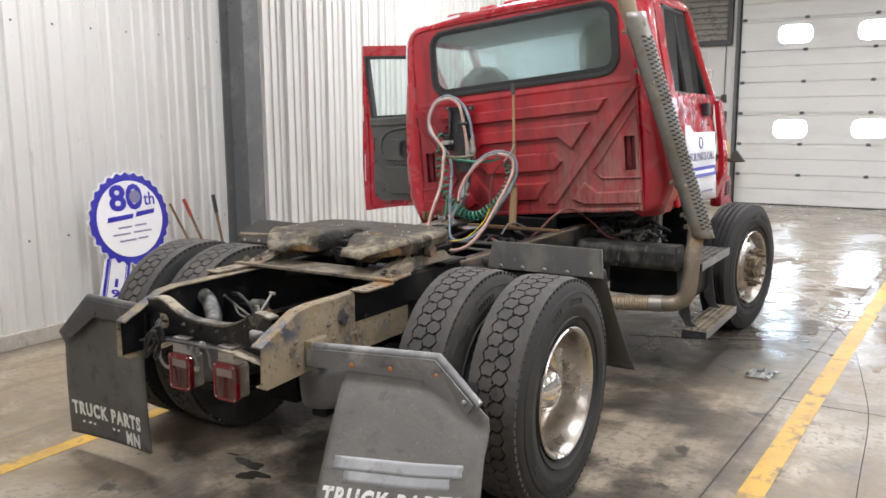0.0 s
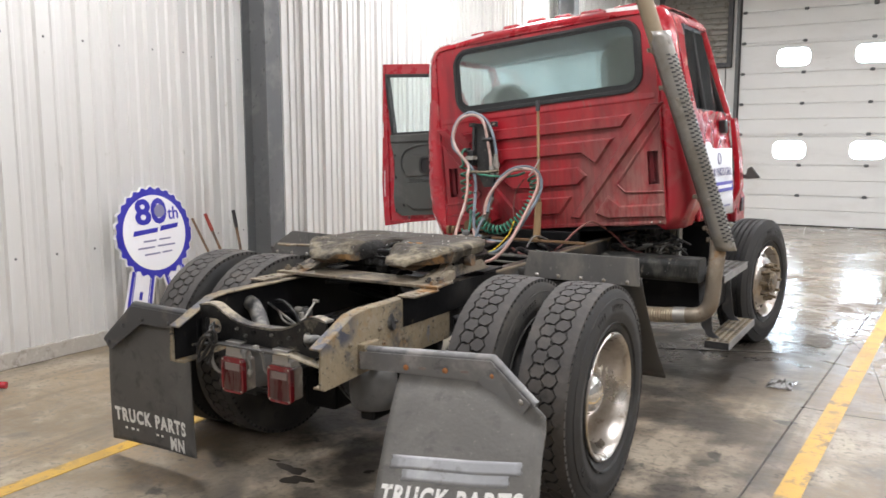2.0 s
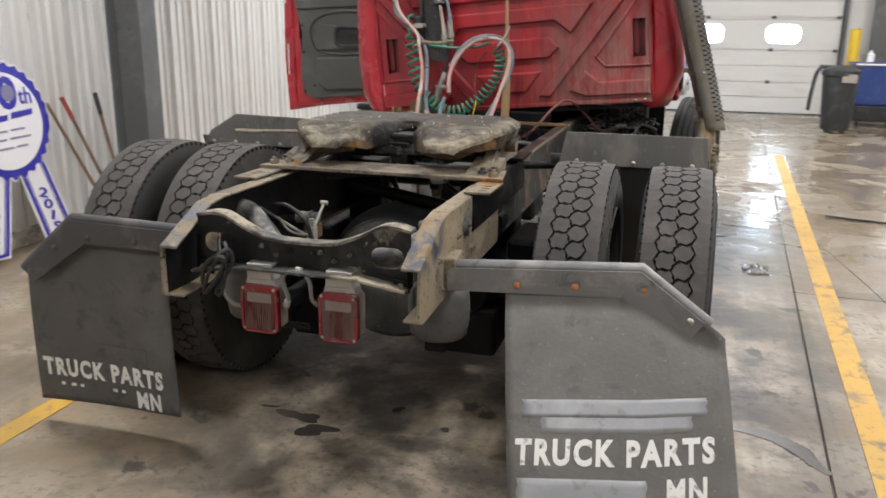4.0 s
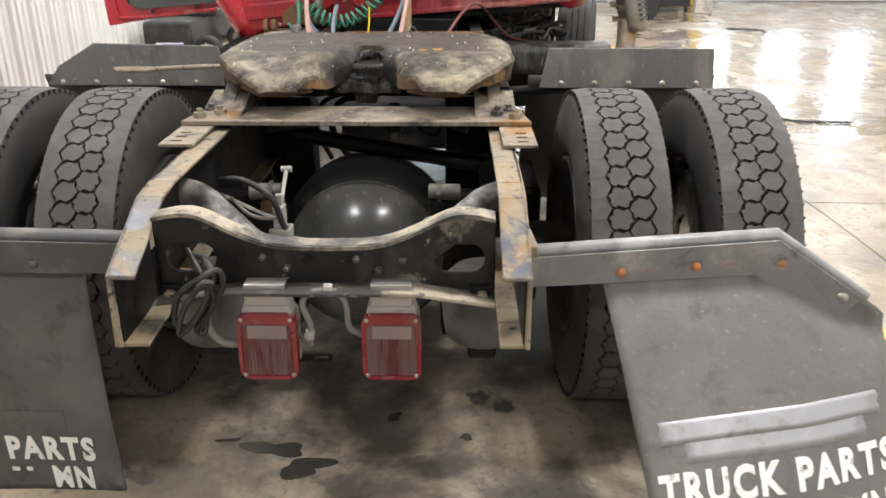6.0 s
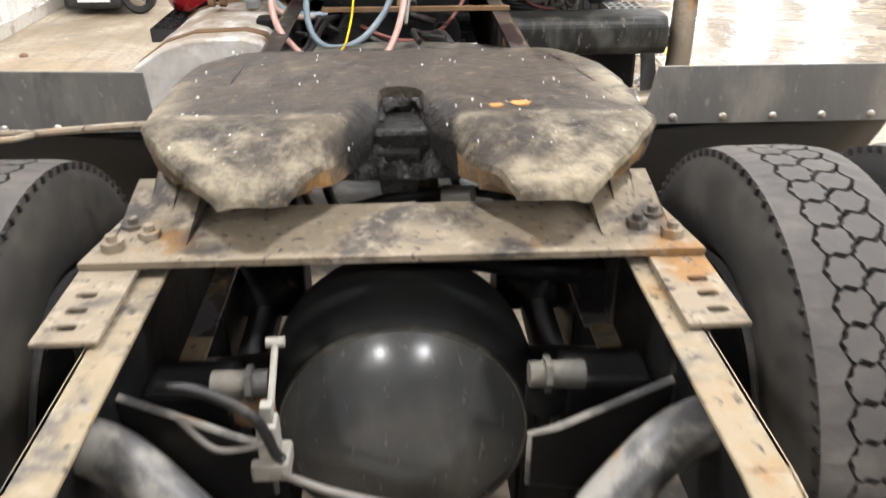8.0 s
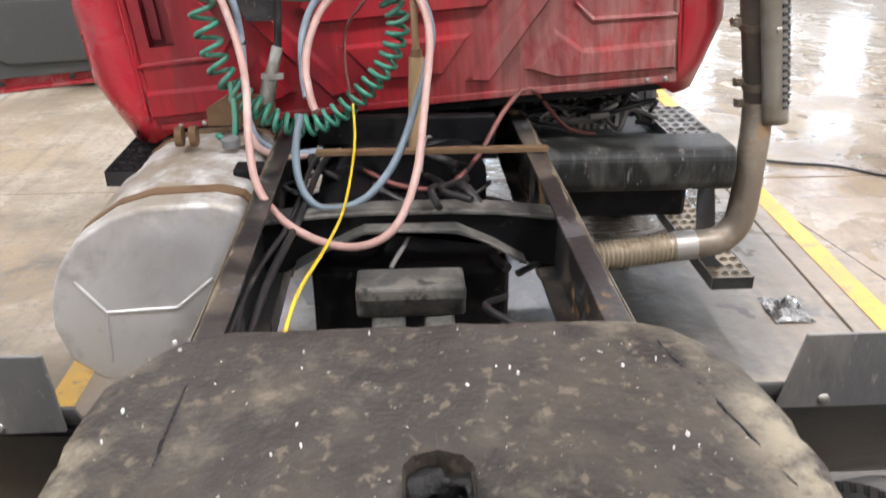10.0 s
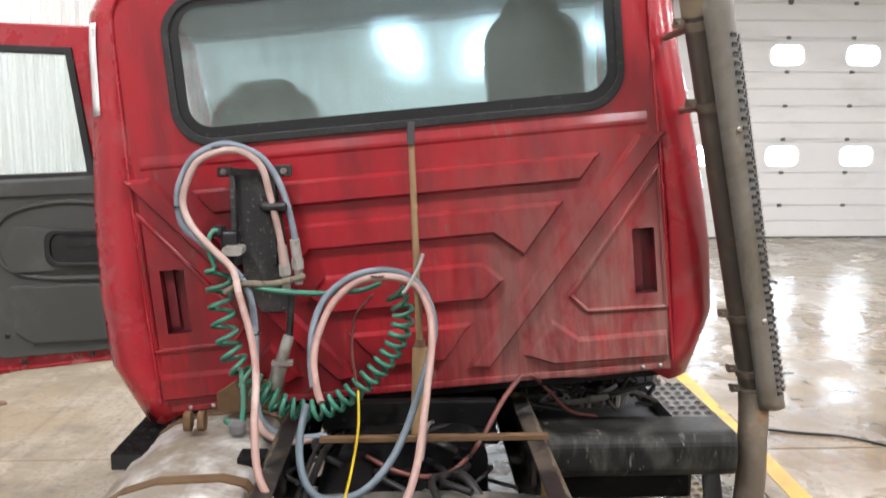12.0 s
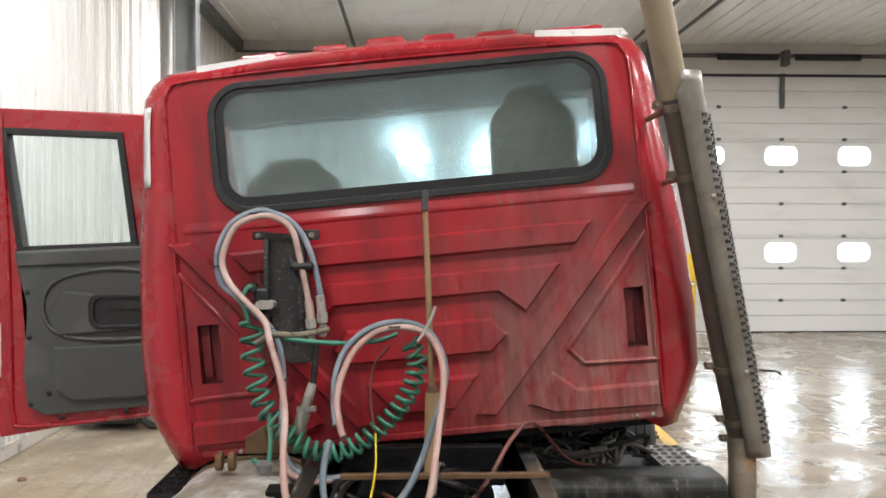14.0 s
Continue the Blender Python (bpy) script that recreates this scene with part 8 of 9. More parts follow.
arch = [(-0.33, 0.76), (-0.24, 0.815), (-0.13, 0.868), (0.13, 0.868), (0.24, 0.815), (0.33, 0.76)]
part("arch_lip", prism(bmesh.new(), arch + [(a, b - 0.01) for a, b in arch[::-1]], 2.49, 2.56, "y"), M_DUSTYCAST, xm, "dusty arch lip", bevel=0.003)
part("bearing_hanger", boxes((-0.15, 0.14, 2.30, 2.42, 0.70, 0.79), (-0.15, 0.14, 2.28, 2.30, 0.755, 0.80), (-0.11, -0.02, 2.26, 2.36, 0.62, 0.70), (0.03, 0.11, 2.26, 2.36, 0.62, 0.70)), M_DUSTYCAST, truck, "dusty cast shaft bearing hanger", bevel=0.012)
part("gearbox_sump", boxes((-0.30, 0.30, 2.60, 2.93, 0.42, 0.70)), M_FRAMEBLACK, truck, bevel=0.03, seg=3)
part("gearbox", prism(bmesh.new(), rounded(-0.24, 0.26, 0.52, 0.95, 0.09, 5), 2.95, 3.9, "y"), M_FRAMEBLACK, truck, "black gearbox", bevel=0.02, seg=2)
# axle beam and box behind it: unseen, added to dim the floor reflection
part("front_axle", prism(bmesh.new(), [(-0.86, 0.46), (-0.70, 0.48), (-0.55, 0.40), (0.55, 0.40), (0.70, 0.48), (0.86, 0.46), (0.86, 0.56), (0.66, 0.58), (0.52, 0.49), (-0.52, 0.49), (-0.66, 0.58), (-0.86, 0.56)], 4.71, 4.83, "y"), M_FRAMEBLACK, truck, "black front axle beam out of view, added to block the floor reflection", bevel=0.012)
part("reflection_block", boxes((-0.424, 0.424, 5.05, 5.25, 0.44, 0.74)), M_FRAMEBLACK, truck, "black box out of view, added to block the floor reflection", bevel=0.02)
part("oil_pan", boxes((-0.24, 0.26, 3.9, 4.55, 0.34, 0.62)), M_FRAMEBLACK, truck, "black oil pan", bevel=0.05, seg=3)
part("engine_block", boxes((-0.36, 0.55, 4.0, 5.0, 0.62, 1.22), (-0.42, 0.60, 4.1, 4.9, 0.85, 1.08)), M_FRAMEBLACK, truck, "black engine block", bevel=0.03, seg=3)
part("splash_shield", boxes((0.5, 0.97, 4.18, 4.20, 0.66, 1.14)), M_FRAMEBLACK, truck, "black rubber splash shield", bevel=0.004)
part("gearbox_flange", lathe(bmesh.new(), [(2.88, 0.06), (2.89, 0.11), (2.95, 0.12), (2.95, 0.03)], 24, False, "y", (0, 0, 0.72)), M_FRAMEBLACK, truck, smooth=40)
part("air_tank", lathe(bmesh.new(), [(2.62, 0.02), (2.63, 0.08), (2.66, 0.11), (2.70, 0.12), (3.2, 0.12), (3.24, 0.1), (3.26, 0.02)], 28, False, "y", (-0.18, 0, 0.78)), M_FRAMEBLACK, truck, "black air tank", smooth=40)
part("cross_bracket", boxes((-0.30, 0.30, 3.06, 3.10, 0.93, 1.03), (0.05, 0.30, 2.98, 3.10, 0.90, 0.93)), M_FRAMEBLACK, truck, bevel=0.008)
for k in range(9):
    part("casting_fin", boxes((0.62 + 0.03 * k, 0.638 + 0.03 * k, 3.62, 3.70, 0.80, 1.12)), M_HOUSING, truck, bevel=0.003)
random.seed(11)
for k in range(30):
    x, y, z = random.uniform(0.46, 0.98), random.uniform(3.34, 3.6), random.uniform(0.86, 0.98)
    part("engine_wiring", hose([(x, y, z), (x + random.uniform(-0.1, 0.1), y + random.uniform(-0.05, 0.1), z + random.uniform(0, 0.06)), (x + random.uniform(-0.15, 0.15), y + random.uniform(0, 0.15), z + random.uniform(-0.05, 0.05)), (x + random.uniform(-0.2, 0.2), y + 0.2, z - 0.05)], random.choice((0.006, 0.009, 0.012)), 4, 6), random.choice((M_BLACKHOSE, M_BLACKHOSE, M_FRAMEBLACK, M_GREYWIRE)), truck, smooth=60)
for k in range(26):
    x, y, z = random.uniform(-0.36, 0.36), random.uniform(2.45, 3.05), random.uniform(0.70, 0.95)
    part("chassis_hose", hose([(x, y, z), (x + random.uniform(-0.12, 0.12), y + 0.1, z + random.uniform(-0.04, 0.07)), (x + random.uniform(-0.15, 0.15), y + 0.3, z + random.uniform(-0.1, 0.04)), (x * 0.6, y + 0.5, z - 0.08)], random.choice((0.007, 0.011, 0.016)), 4, 7), random.choice((M_BLACKHOSE, M_BLACKHOSE, M_GREYWIRE)), truck, smooth=60)
for k in range(2):
    part("chassis_hose", hose([(-0.40 + 0.035 * k, 1.7, 0.90 - 0.03 * k), (-0.37 + 0.03 * k, 2.1, 0.93 - 0.02 * k), (-0.33 + 0.02 * k, 2.5, 0.90), (-0.30 + 0.03 * k, 2.9, 0.93), (-0.25 + 0.03 * k, 3.2, 0.88)], 0.008 + 0.003 * k, 5, 7), M_BLACKHOSE, truck, smooth=60)

part("valve_body", lathe(bmesh.new(), [(0.80, 0.004), (0.80, 0.018), (0.83, 0.022), (0.835, 0.03), (0.875, 0.03), (0.88, 0.024), (0.93, 0.022), (0.93, 0.004)], 16, False, "z", (0.07, 1.35, 0)), M_TAN, truck, "dusty tan valve body", smooth=40)
part("chassis_hose", hose([(-0.05, 1.40, 0.94), (-0.12, 1.42, 0.93), (-0.17, 1.45, 0.86), (-0.16, 1.5, 0.76), (-0.10, 1.52, 0.66)], 0.013, 6, 8), M_BLACKHOSE, truck, smooth=60)
part("chassis_hose", hose([(-0.02, 1.44, 0.95), (-0.10, 1.46, 0.95), (-0.21, 1.50, 0.90), (-0.24, 1.55, 0.78), (-0.20, 1.6, 0.66)], 0.010, 6, 8), M_BLACKHOSE, truck, smooth=60)
for _k in range(5):
    part("chassis_hose", hose([(0.40, 1.5 + 0.05 * _k, 0.93), (0.34 - 0.02 * _k, 1.55 + 0.1 * _k, 0.86), (0.29 - 0.03 * _k, 1.7 + 0.1 * _k, 0.80 + 0.01 * _k), (0.26, 2.0 + 0.1 * _k, 0.70)], 0.007 + 0.002 * (_k % 3), 6, 8), M_BLACKHOSE, truck, smooth=60)

# hose bracket, rod, air lines and coil on the back of the cab
br = new("hose_bracket")
br.empty_display_size, br.parent = 0.1, truck
tagged(br, "dusty black steel hose bracket")
poly = [(-0.585, 1.825), (-0.445, 1.815), (-0.43, 1.70), (-0.40, 1.47), (-0.405, 1.34), (-0.50, 1.335), (-0.555, 1.44), (-0.565, 1.56)]
part("plate", prism(bmesh.new(), poly, 3.105, 3.122, "y"), M_SPECKLED, br, bevel=0.004)
part("ear", boxes((-0.635, -0.585, 3.105, 3.122, 1.795, 1.828)), M_SPECKLED, br, bevel=0.004)
part("ear", boxes((-0.445, -0.388, 3.105, 3.122, 1.795, 1.835)), M_SPECKLED, br, bevel=0.004)
part("edge_fold", boxes((-0.588, -0.572, 3.075, 3.122, 1.5, 1.8), (-0.455, -0.44, 3.075, 3.122, 1.5, 1.8)), M_SPECKLED, br, bevel=0.003)
part("socket", boxes((-0.62, -0.565, 3.05, 3.12, 1.50, 1.62), (-0.65, -0.61, 3.04, 3.11, 1.60, 1.635)), M_BLACKPLASTIC, br, bevel=0.01)
part("socket_lid", prism(bmesh.new(), rounded(-0.605, -0.54, 1.545, 1.575, 0.012, 3), 3.0, 3.075, "y"), M_HOUSING, br, bevel=0.006)
for x, z in ((-0.612, 1.812), (-0.415, 1.815)):
    part("bolt", hexbolt(bmesh.new(), (x, 3.105, z), (0, -1, 0), 0.011, 0.01), M_BOLT, br)
part("hole", cyl(bmesh.new(), (-0.51, 3.1045, 1.74), (-0.51, 3.107, 1.74), 0.006, seg=10), M_BLACKPLASTIC, br)
part("hose_holder", hose([(-0.60, 3.0, 1.425), (-0.54, 2.99, 1.455), (-0.46, 3.0, 1.452), (-0.40, 3.03, 1.458), (-0.345, 3.05, 1.468)], 0.011, 5, 8), M_TAN, br, smooth=60)
part("hose_clip", boxes((-0.49, -0.40, 3.045, 3.11, 1.685, 1.715)), M_BLACKPLASTIC, br, bevel=0.012)
for x, z in ((-0.372, 1.50), (-0.414, 1.48)):
    bm = cyl(bmesh.new(), (x - 0.008, 3.07, z + 0.09), (x, 3.07, z + 0.025), 0.0165, 0.017, 14)
    cyl(bm, (x, 3.07, z + 0.025), (x + 0.002, 3.07, z - 0.01), 0.022, seg=6)
    cyl(bm, (x + 0.002, 3.07, z - 0.01), (x + 0.002, 3.08, z - 0.06), 0.014, seg=12)
    part("coupling", bm, M_HOUSING, br, "metal hose coupling", smooth=30)
part("drop_line", hose([(-0.395, 3.08, 1.42), (-0.40, 3.07, 1.33), (-0.405, 3.06, 1.25)], 0.012, 4, 8), M_BLACKHOSE, br, smooth=60)
bm = cyl(bmesh.new(), (-0.405, 3.06, 1.265), (-0.435, 3.04, 1.165), 0.018, 0.021, 14)
cyl(bm, (-0.435, 3.04, 1.165), (-0.455, 3.03, 1.09), 0.026, 0.024, 14)
box(bm, -0.46, -0.39, 3.02, 3.05, 1.17, 1.185)
part("gladhand_fitting", bm, M_HOUSING, br, "grey metal plug fitting", smooth=30)

part("air_hose", hose([(-0.37, 3.08, 1.52), (-0.385, 3.08, 1.626), (-0.421, 3.08, 1.765), (-0.479, 3.075, 1.858), (-0.559, 3.07, 1.898), (-0.616, 3.07, 1.902), (-0.697, 3.07, 1.863), (-0.743, 3.065, 1.788), (-0.755, 3.06, 1.719), (-0.738, 3.05, 1.638), (-0.686, 3.04, 1.592), (-0.618, 3.03, 1.534), (-0.55, 3.01, 1.475), (-0.512, 2.99, 1.394), (-0.50, 2.97, 1.278), (-0.50, 2.95, 1.14), (-0.49, 2.94, 1.03), (-0.44, 2.95, 0.965), (-0.36, 2.97, 0.94), (-0.28, 3.0, 0.935)], 0.0115, 6, 12), M_BLUEHOSE, truck, "blue-grey air hose", smooth=60)
part("air_hose", hose([(-0.414, 3.06, 1.5), (-0.425, 3.06, 1.592), (-0.453, 3.06, 1.731), (-0.481, 3.055, 1.834), (-0.544, 3.05, 1.88), (-0.613, 3.045, 1.88), (-0.681, 3.04, 1.846), (-0.718, 3.035, 1.777), (-0.729, 3.03, 1.708), (-0.70, 3.02, 1.639), (-0.64, 3.0, 1.576), (-0.568, 2.98, 1.505), (-0.537, 2.919, 1.437)], 0.0115, 6, 12), M_PINK, truck, "faded pink air hose", smooth=60)
part("air_hose", hose([(-0.537, 2.919, 1.437), (-0.486, 2.821, 1.329), (-0.455, 2.73, 1.227), (-0.444, 2.626, 1.112), (-0.418, 2.528, 1.003), (-0.354, 2.462, 0.93), (-0.263, 2.42, 0.883), (-0.164, 2.402, 0.863), (-0.076, 2.417, 0.88), (-0.021, 2.461, 0.929), (0.019, 2.539, 1.015), (0.038, 2.62, 1.106), (0.054, 2.706, 1.202), (0.069, 2.798, 1.303), (0.062, 2.875, 1.389), (0.019, 2.93, 1.457), (-0.058, 2.93, 1.486), (-0.161, 2.93, 1.471), (-0.237, 2.897, 1.413), (-0.276, 2.829, 1.338), (-0.288, 2.764, 1.265), (-0.273, 2.701, 1.195), (-0.258, 2.67, 1.161)], 0.0115, 5, 12), M_PINKDEEP, truck, "faded pink air hose hanging in a loop", smooth=60)
part("air_hose", hose([(-0.31, 2.745, 1.131), (-0.325, 2.689, 1.048), (-0.315, 2.636, 0.967), (-0.277, 2.6, 0.912), (-0.212, 2.59, 0.897), (-0.13, 2.605, 0.92), (-0.059, 2.647, 0.984), (-0.01, 2.701, 1.065), (0.028, 2.763, 1.159), (0.06, 2.82, 1.245), (0.08, 2.879, 1.335), (0.058, 2.933, 1.416), (0.006, 2.955, 1.479), (-0.084, 2.955, 1.503), (-0.188, 2.955, 1.481), (-0.266, 2.934, 1.419), (-0.301, 2.882, 1.339), (-0.304, 2.822, 1.249), (-0.292, 2.773, 1.174)], 0.0115, 5, 12), M_BLUEDEEP, truck, "blue-grey air hose hanging in a loop", smooth=60)
part("air_hose", hose([(-0.50, 2.94, 1.03), (-0.47, 2.93, 0.97), (-0.40, 2.95, 0.935), (-0.33, 2.98, 0.93)], 0.013, 6, 12), M_PINK, truck, "faded pink air hose", smooth=60)
for _p in ((-0.55, 3.02, 1.475), (-0.752, 3.06, 1.70), (-0.616, 3.06, 1.893), (-0.10, 2.925, 1.49), (-0.50, 2.95, 1.30)):
    part("cable_tie", lathe(bmesh.new(), [(-0.003, 0.022), (0.003, 0.022), (0.003, 0.019), (-0.003, 0.019)], 12, True, "z", _p), M_BLACKPLASTIC, truck)

# green coiled cord
_axis = smooth_line([(-0.627, 3.04, 1.50), (-0.625, 3.04, 1.40), (-0.61, 3.03, 1.30), (-0.583, 3.02, 1.202), (-0.523, 3.01, 1.12), (-0.417, 3.0, 1.04), (-0.305, 3.0, 1.025), (-0.191, 3.0, 1.085), (-0.07, 3.0, 1.205), (-0.02, 3.0, 1.338), (-0.05, 3.0, 1.43)], 40)
_pts, _len, _ph, _u = [], 0.0, 0.0, None
for _i, _q in enumerate(_axis):
    _d = (_axis[min(_i + 1, len(_axis) - 1)] - _axis[max(_i - 1, 0)]).normalized()
    _u = Vector((0, -1, 0)) if _u is None else _u
    _u = (_u - _d * _u.dot(_d)).normalized()
    _v = _d.cross(_u)
    if _i:
        _step = (_axis[_i] - _axis[_i - 1]).length
        _len += _step
        _ph += 2 * math.pi * _step / (0.058 - 0.022 * min(1.0, max(0.0, _len - 0.2) / 0.3))
    _r = 0.039 - 0.008 * min(1.0, _i / 240.0)
    _pts.append(_q + _r * (math.cos(_ph) * _u + math.sin(_ph) * _v))
part("coil_cord", sweep(bmesh.new(), _pts, 0.0082, 8), M_GREEN, truck, "green coiled electric cord", smooth=60)
part("coil_tail", hose([(-0.60, 3.07, 1.60), (-0.635, 3.04, 1.625), (-0.655, 3.03, 1.58), (-0.635, 3.03, 1.50)], 0.0085, 6, 8), M_GREEN, truck, "green cord", smooth=60)
part("coil_tail", hose([(-0.50, 3.0, 1.44), (-0.40, 2.985, 1.43), (-0.28, 2.975, 1.425), (-0.16, 2.97, 1.435), (-0.09, 2.97, 1.46)], 0.009, 6, 8), M_GREEN, truck, "green cord", smooth=60)
part("coil_tail", hose([(-0.555, 3.0, 1.17), (-0.545, 2.97, 1.06), (-0.56, 2.95, 0.98), (-0.60, 2.93, 1.02)], 0.010, 6, 8), M_GREEN, truck, "green cord", smooth=60)
part("yellow_line", hose([(-0.17, 2.97, 1.10), (-0.165, 2.85, 1.0), (-0.185, 2.6, 0.91), (-0.205, 2.25, 0.95), (-0.235, 1.85, 1.02), (-0.25, 1.6, 1.0)], 0.0043, 6, 8), M_YELLOWHOSE, truck, "thin yellow air line", smooth=60)
part("cable", hose([(-0.17, 2.97, 1.10), (-0.19, 3.0, 1.22), (-0.18, 3.03, 1.33), (-0.12, 3.03, 1.41)], 0.0055, 6, 6), M_REDHOSE, truck, smooth=60)
part("cable", hose([(0.378, 3.06, 1.11), (0.31, 2.99, 1.05), (0.225, 2.90, 0.94), (0.14, 2.83, 0.88), (0.05, 2.81, 0.866), (-0.05, 2.83, 0.88), (-0.14, 2.88, 0.91)], 0.0085, 6, 8), M_REDHOSE, truck, "red-brown battery cable", smooth=60)
part("cable", hose([(0.378, 3.06, 1.11), (0.43, 3.1, 1.10), (0.51, 3.25, 1.0), (0.597, 3.28, 0.91), (0.703, 3.3, 0.88)], 0.0075, 6, 8), M_REDHOSE, truck, "red-brown battery cable", smooth=60)

# upright rod that holds the hoses up
rod = new("hose_rod")
rod.empty_display_size, rod.parent = 0.1, truck
tagged(rod, "tan upright rod with a hook")
part("shaft", cyl(bmesh.new(), (0.034, 2.95, 1.24), (0.008, 2.975, 1.955), 0.0115, 0.010, 12), M_STICK, rod, smooth=40)
part("foot", cyl(bmesh.new(), (0.03, 2.93, 0.96), (0.034, 2.95, 1.25), 0.027, 0.025, 16), M_STICK, rod, smooth=40)
part("collar", cyl(bmesh.new(), (0.034, 2.95, 1.245), (0.034, 2.95, 1.275), 0.020, 0.016, 16), M_RUSTBAR, rod, smooth=40)
part("clip", boxes((-0.004, 0.02, 2.955, 2.985, 1.90, 1.975)), M_DARKSTEEL, rod, bevel=0.004)
part("hook", hose([(0.045, 2.93, 1.56), (0.03, 2.92, 1.52), (0.0, 2.90, 1.465), (-0.02, 2.89, 1.44)], 0.006, 5, 8), M_HOUSING, rod, smooth=60)

# ---------------------------------------------------------------- things round the hall
def rosette_sign():
    """A cut-out award rosette of printed board that leans on the siding."""
    s = tagged(empty("rosette_sign", -3.12, 2.15, 0), "blue and white cut-out rosette board leaning on the siding", "sign")
    # board plane: y to the viewer's right, z up, leaning a little back
    m = Matrix.Translation((-3.055, 2.145, 0.03)) @ Matrix.Rotation(radians(-5.5), 4, "Y") @ Matrix.Rotation(radians(90), 4, "Z")
    R, C = 0.375, 0.90
    scallop = []
    for k in range(28 * 6):
        a = 2 * math.pi * k / (28 * 6)
        scallop.append(((R + 0.013 * math.cos(28 * a)) * math.cos(a), C + (R + 0.013 * math.cos(28 * a)) * math.sin(a)))

    def disc(r, n=64):
        return [(r * math.cos(2 * math.pi * k / n), C + r * math.sin(2 * math.pi * k / n)) for k in range(n)]

    def p(name, poly, y0, y1, mt, label=""):
        return part(name, prism(bmesh.new(), poly, y0, y1, "y", m), mt, s, label)
    big = [((x) * 1.035, C + (z - C) * 1.035) for x, z in scallop]
    p("board", big, -0.004, 0.010, M_SIGNWHITE, "white board edge")
    p("blue_ring", scallop, -0.007, -0.004, M_BLUE, "royal blue scalloped ring")
    p("white_face", disc(0.318), -0.010, -0.007, M_SIGNWHITE, "white printed face")
    for sx, x0, x1, xb0, xb1 in ((-1, -0.28, -0.02, -0.46, -0.17), (1, 0.02, 0.28, 0.17, 0.46)):
        zb = 0.02
        q = [(x0, 0.60), (x1, 0.60), (xb1, zb + (0.03 if sx > 0 else 0.0)), ((xb0 + xb1) / 2, zb + 0.015), (xb0, zb + (0.0 if sx > 0 else 0.03))]
        p("ribbon", q, -0.002, 0.008, M_SIGNWHITE, "white ribbon tail with blue edges")
        def mixp(t, f):
            a, b = (x0 + (xb0 - x0) * t, 0.60 + (zb - 0.60) * t), (x1 + (xb1 - x1) * t, 0.60 + (zb - 0.60) * t)
            return (a[0] + (b[0] - a[0]) * f, a[1])
        for f0, f1 in ((0.06, 0.16), (0.19, 0.215), (0.785, 0.81), (0.84, 0.94)):
            p("ribbon_stripe", [mixp(0.0, f0), mixp(0.0, f1), mixp(0.93, f1), mixp(0.93, f0)], -0.0045, -0.002, M_BLUE)
        p("ribbon_stripe", [mixp(0.93, 0.06), mixp(0.93, 0.94), mixp(0.965, 0.94), mixp(0.965, 0.06)], -0.0045, -0.002, M_BLUE)
        word = "1939" if sx < 0 else "2019"
        for i, ch in enumerate(word):
            t = 0.36 + 0.145 * i
            c = mixp(t, 0.5)
            bm = letters(ch, -0.04 if ch != "1" else -0.014, 0.04 if ch != "1" else 0.014, -0.034, 0.034, 0.003, -0.0025, None, 0.02)
            bm.transform(m @ Matrix.Translation((c[0], 0, c[1])) @ Matrix.Rotation(radians(-17 * sx if sx < 0 else -17), 4, "Y") if sx < 0 else m @ Matrix.Translation((c[0], 0, c[1])) @ Matrix.Rotation(radians(17), 4, "Y"))
            part("ribbon_figure", bm, M_BLUE, s, "blue figure")
    part("figure", letters("80", -0.185, 0.135, 0.97, 1.19, 0.003, -0.0105, m, 0.03), M_BLUE, s, "large blue figures")
    part("figure", letters("th", 0.145, 0.255, 1.0, 1.11, 0.003, -0.0105, m, 0.01), M_BLUE, s, "small blue letters")
    p("emblem", [(0.062 + 0.055 * math.cos(k * math.pi / 8), 1.08 + 0.055 * math.sin(k * math.pi / 8)) for k in range(16)], -0.0145, -0.0105, M_GREYINK, "round printed emblem")
    # a script line and three lines of small print, as bars
    for x0, x1, z, h in ((-0.225, 0.02, 0.885, 0.07), (0.05, 0.235, 0.91, 0.07)):
        p("script_bar", [(x0, z), (x1, z + 0.018), (x1 + 0.01, z + 0.018 + h * 0.55), (x0 + 0.012, z + h * 0.6)], -0.013, -0.0105, M_BLUE, "blue script line")
    for x0, x1, z in ((-0.13, 0.0, 0.825), (0.03, 0.15, 0.832), (-0.19, -0.02, 0.77), (0.01, 0.19, 0.778), (-0.13, 0.03, 0.715), (0.05, 0.15, 0.721)):
        p("print_bar", [(x0, z), (x1, z + 0.004), (x1, z + 0.018), (x0, z + 0.014)], -0.0125, -0.0105, M_GREYINK)
    return s


rosette_sign()


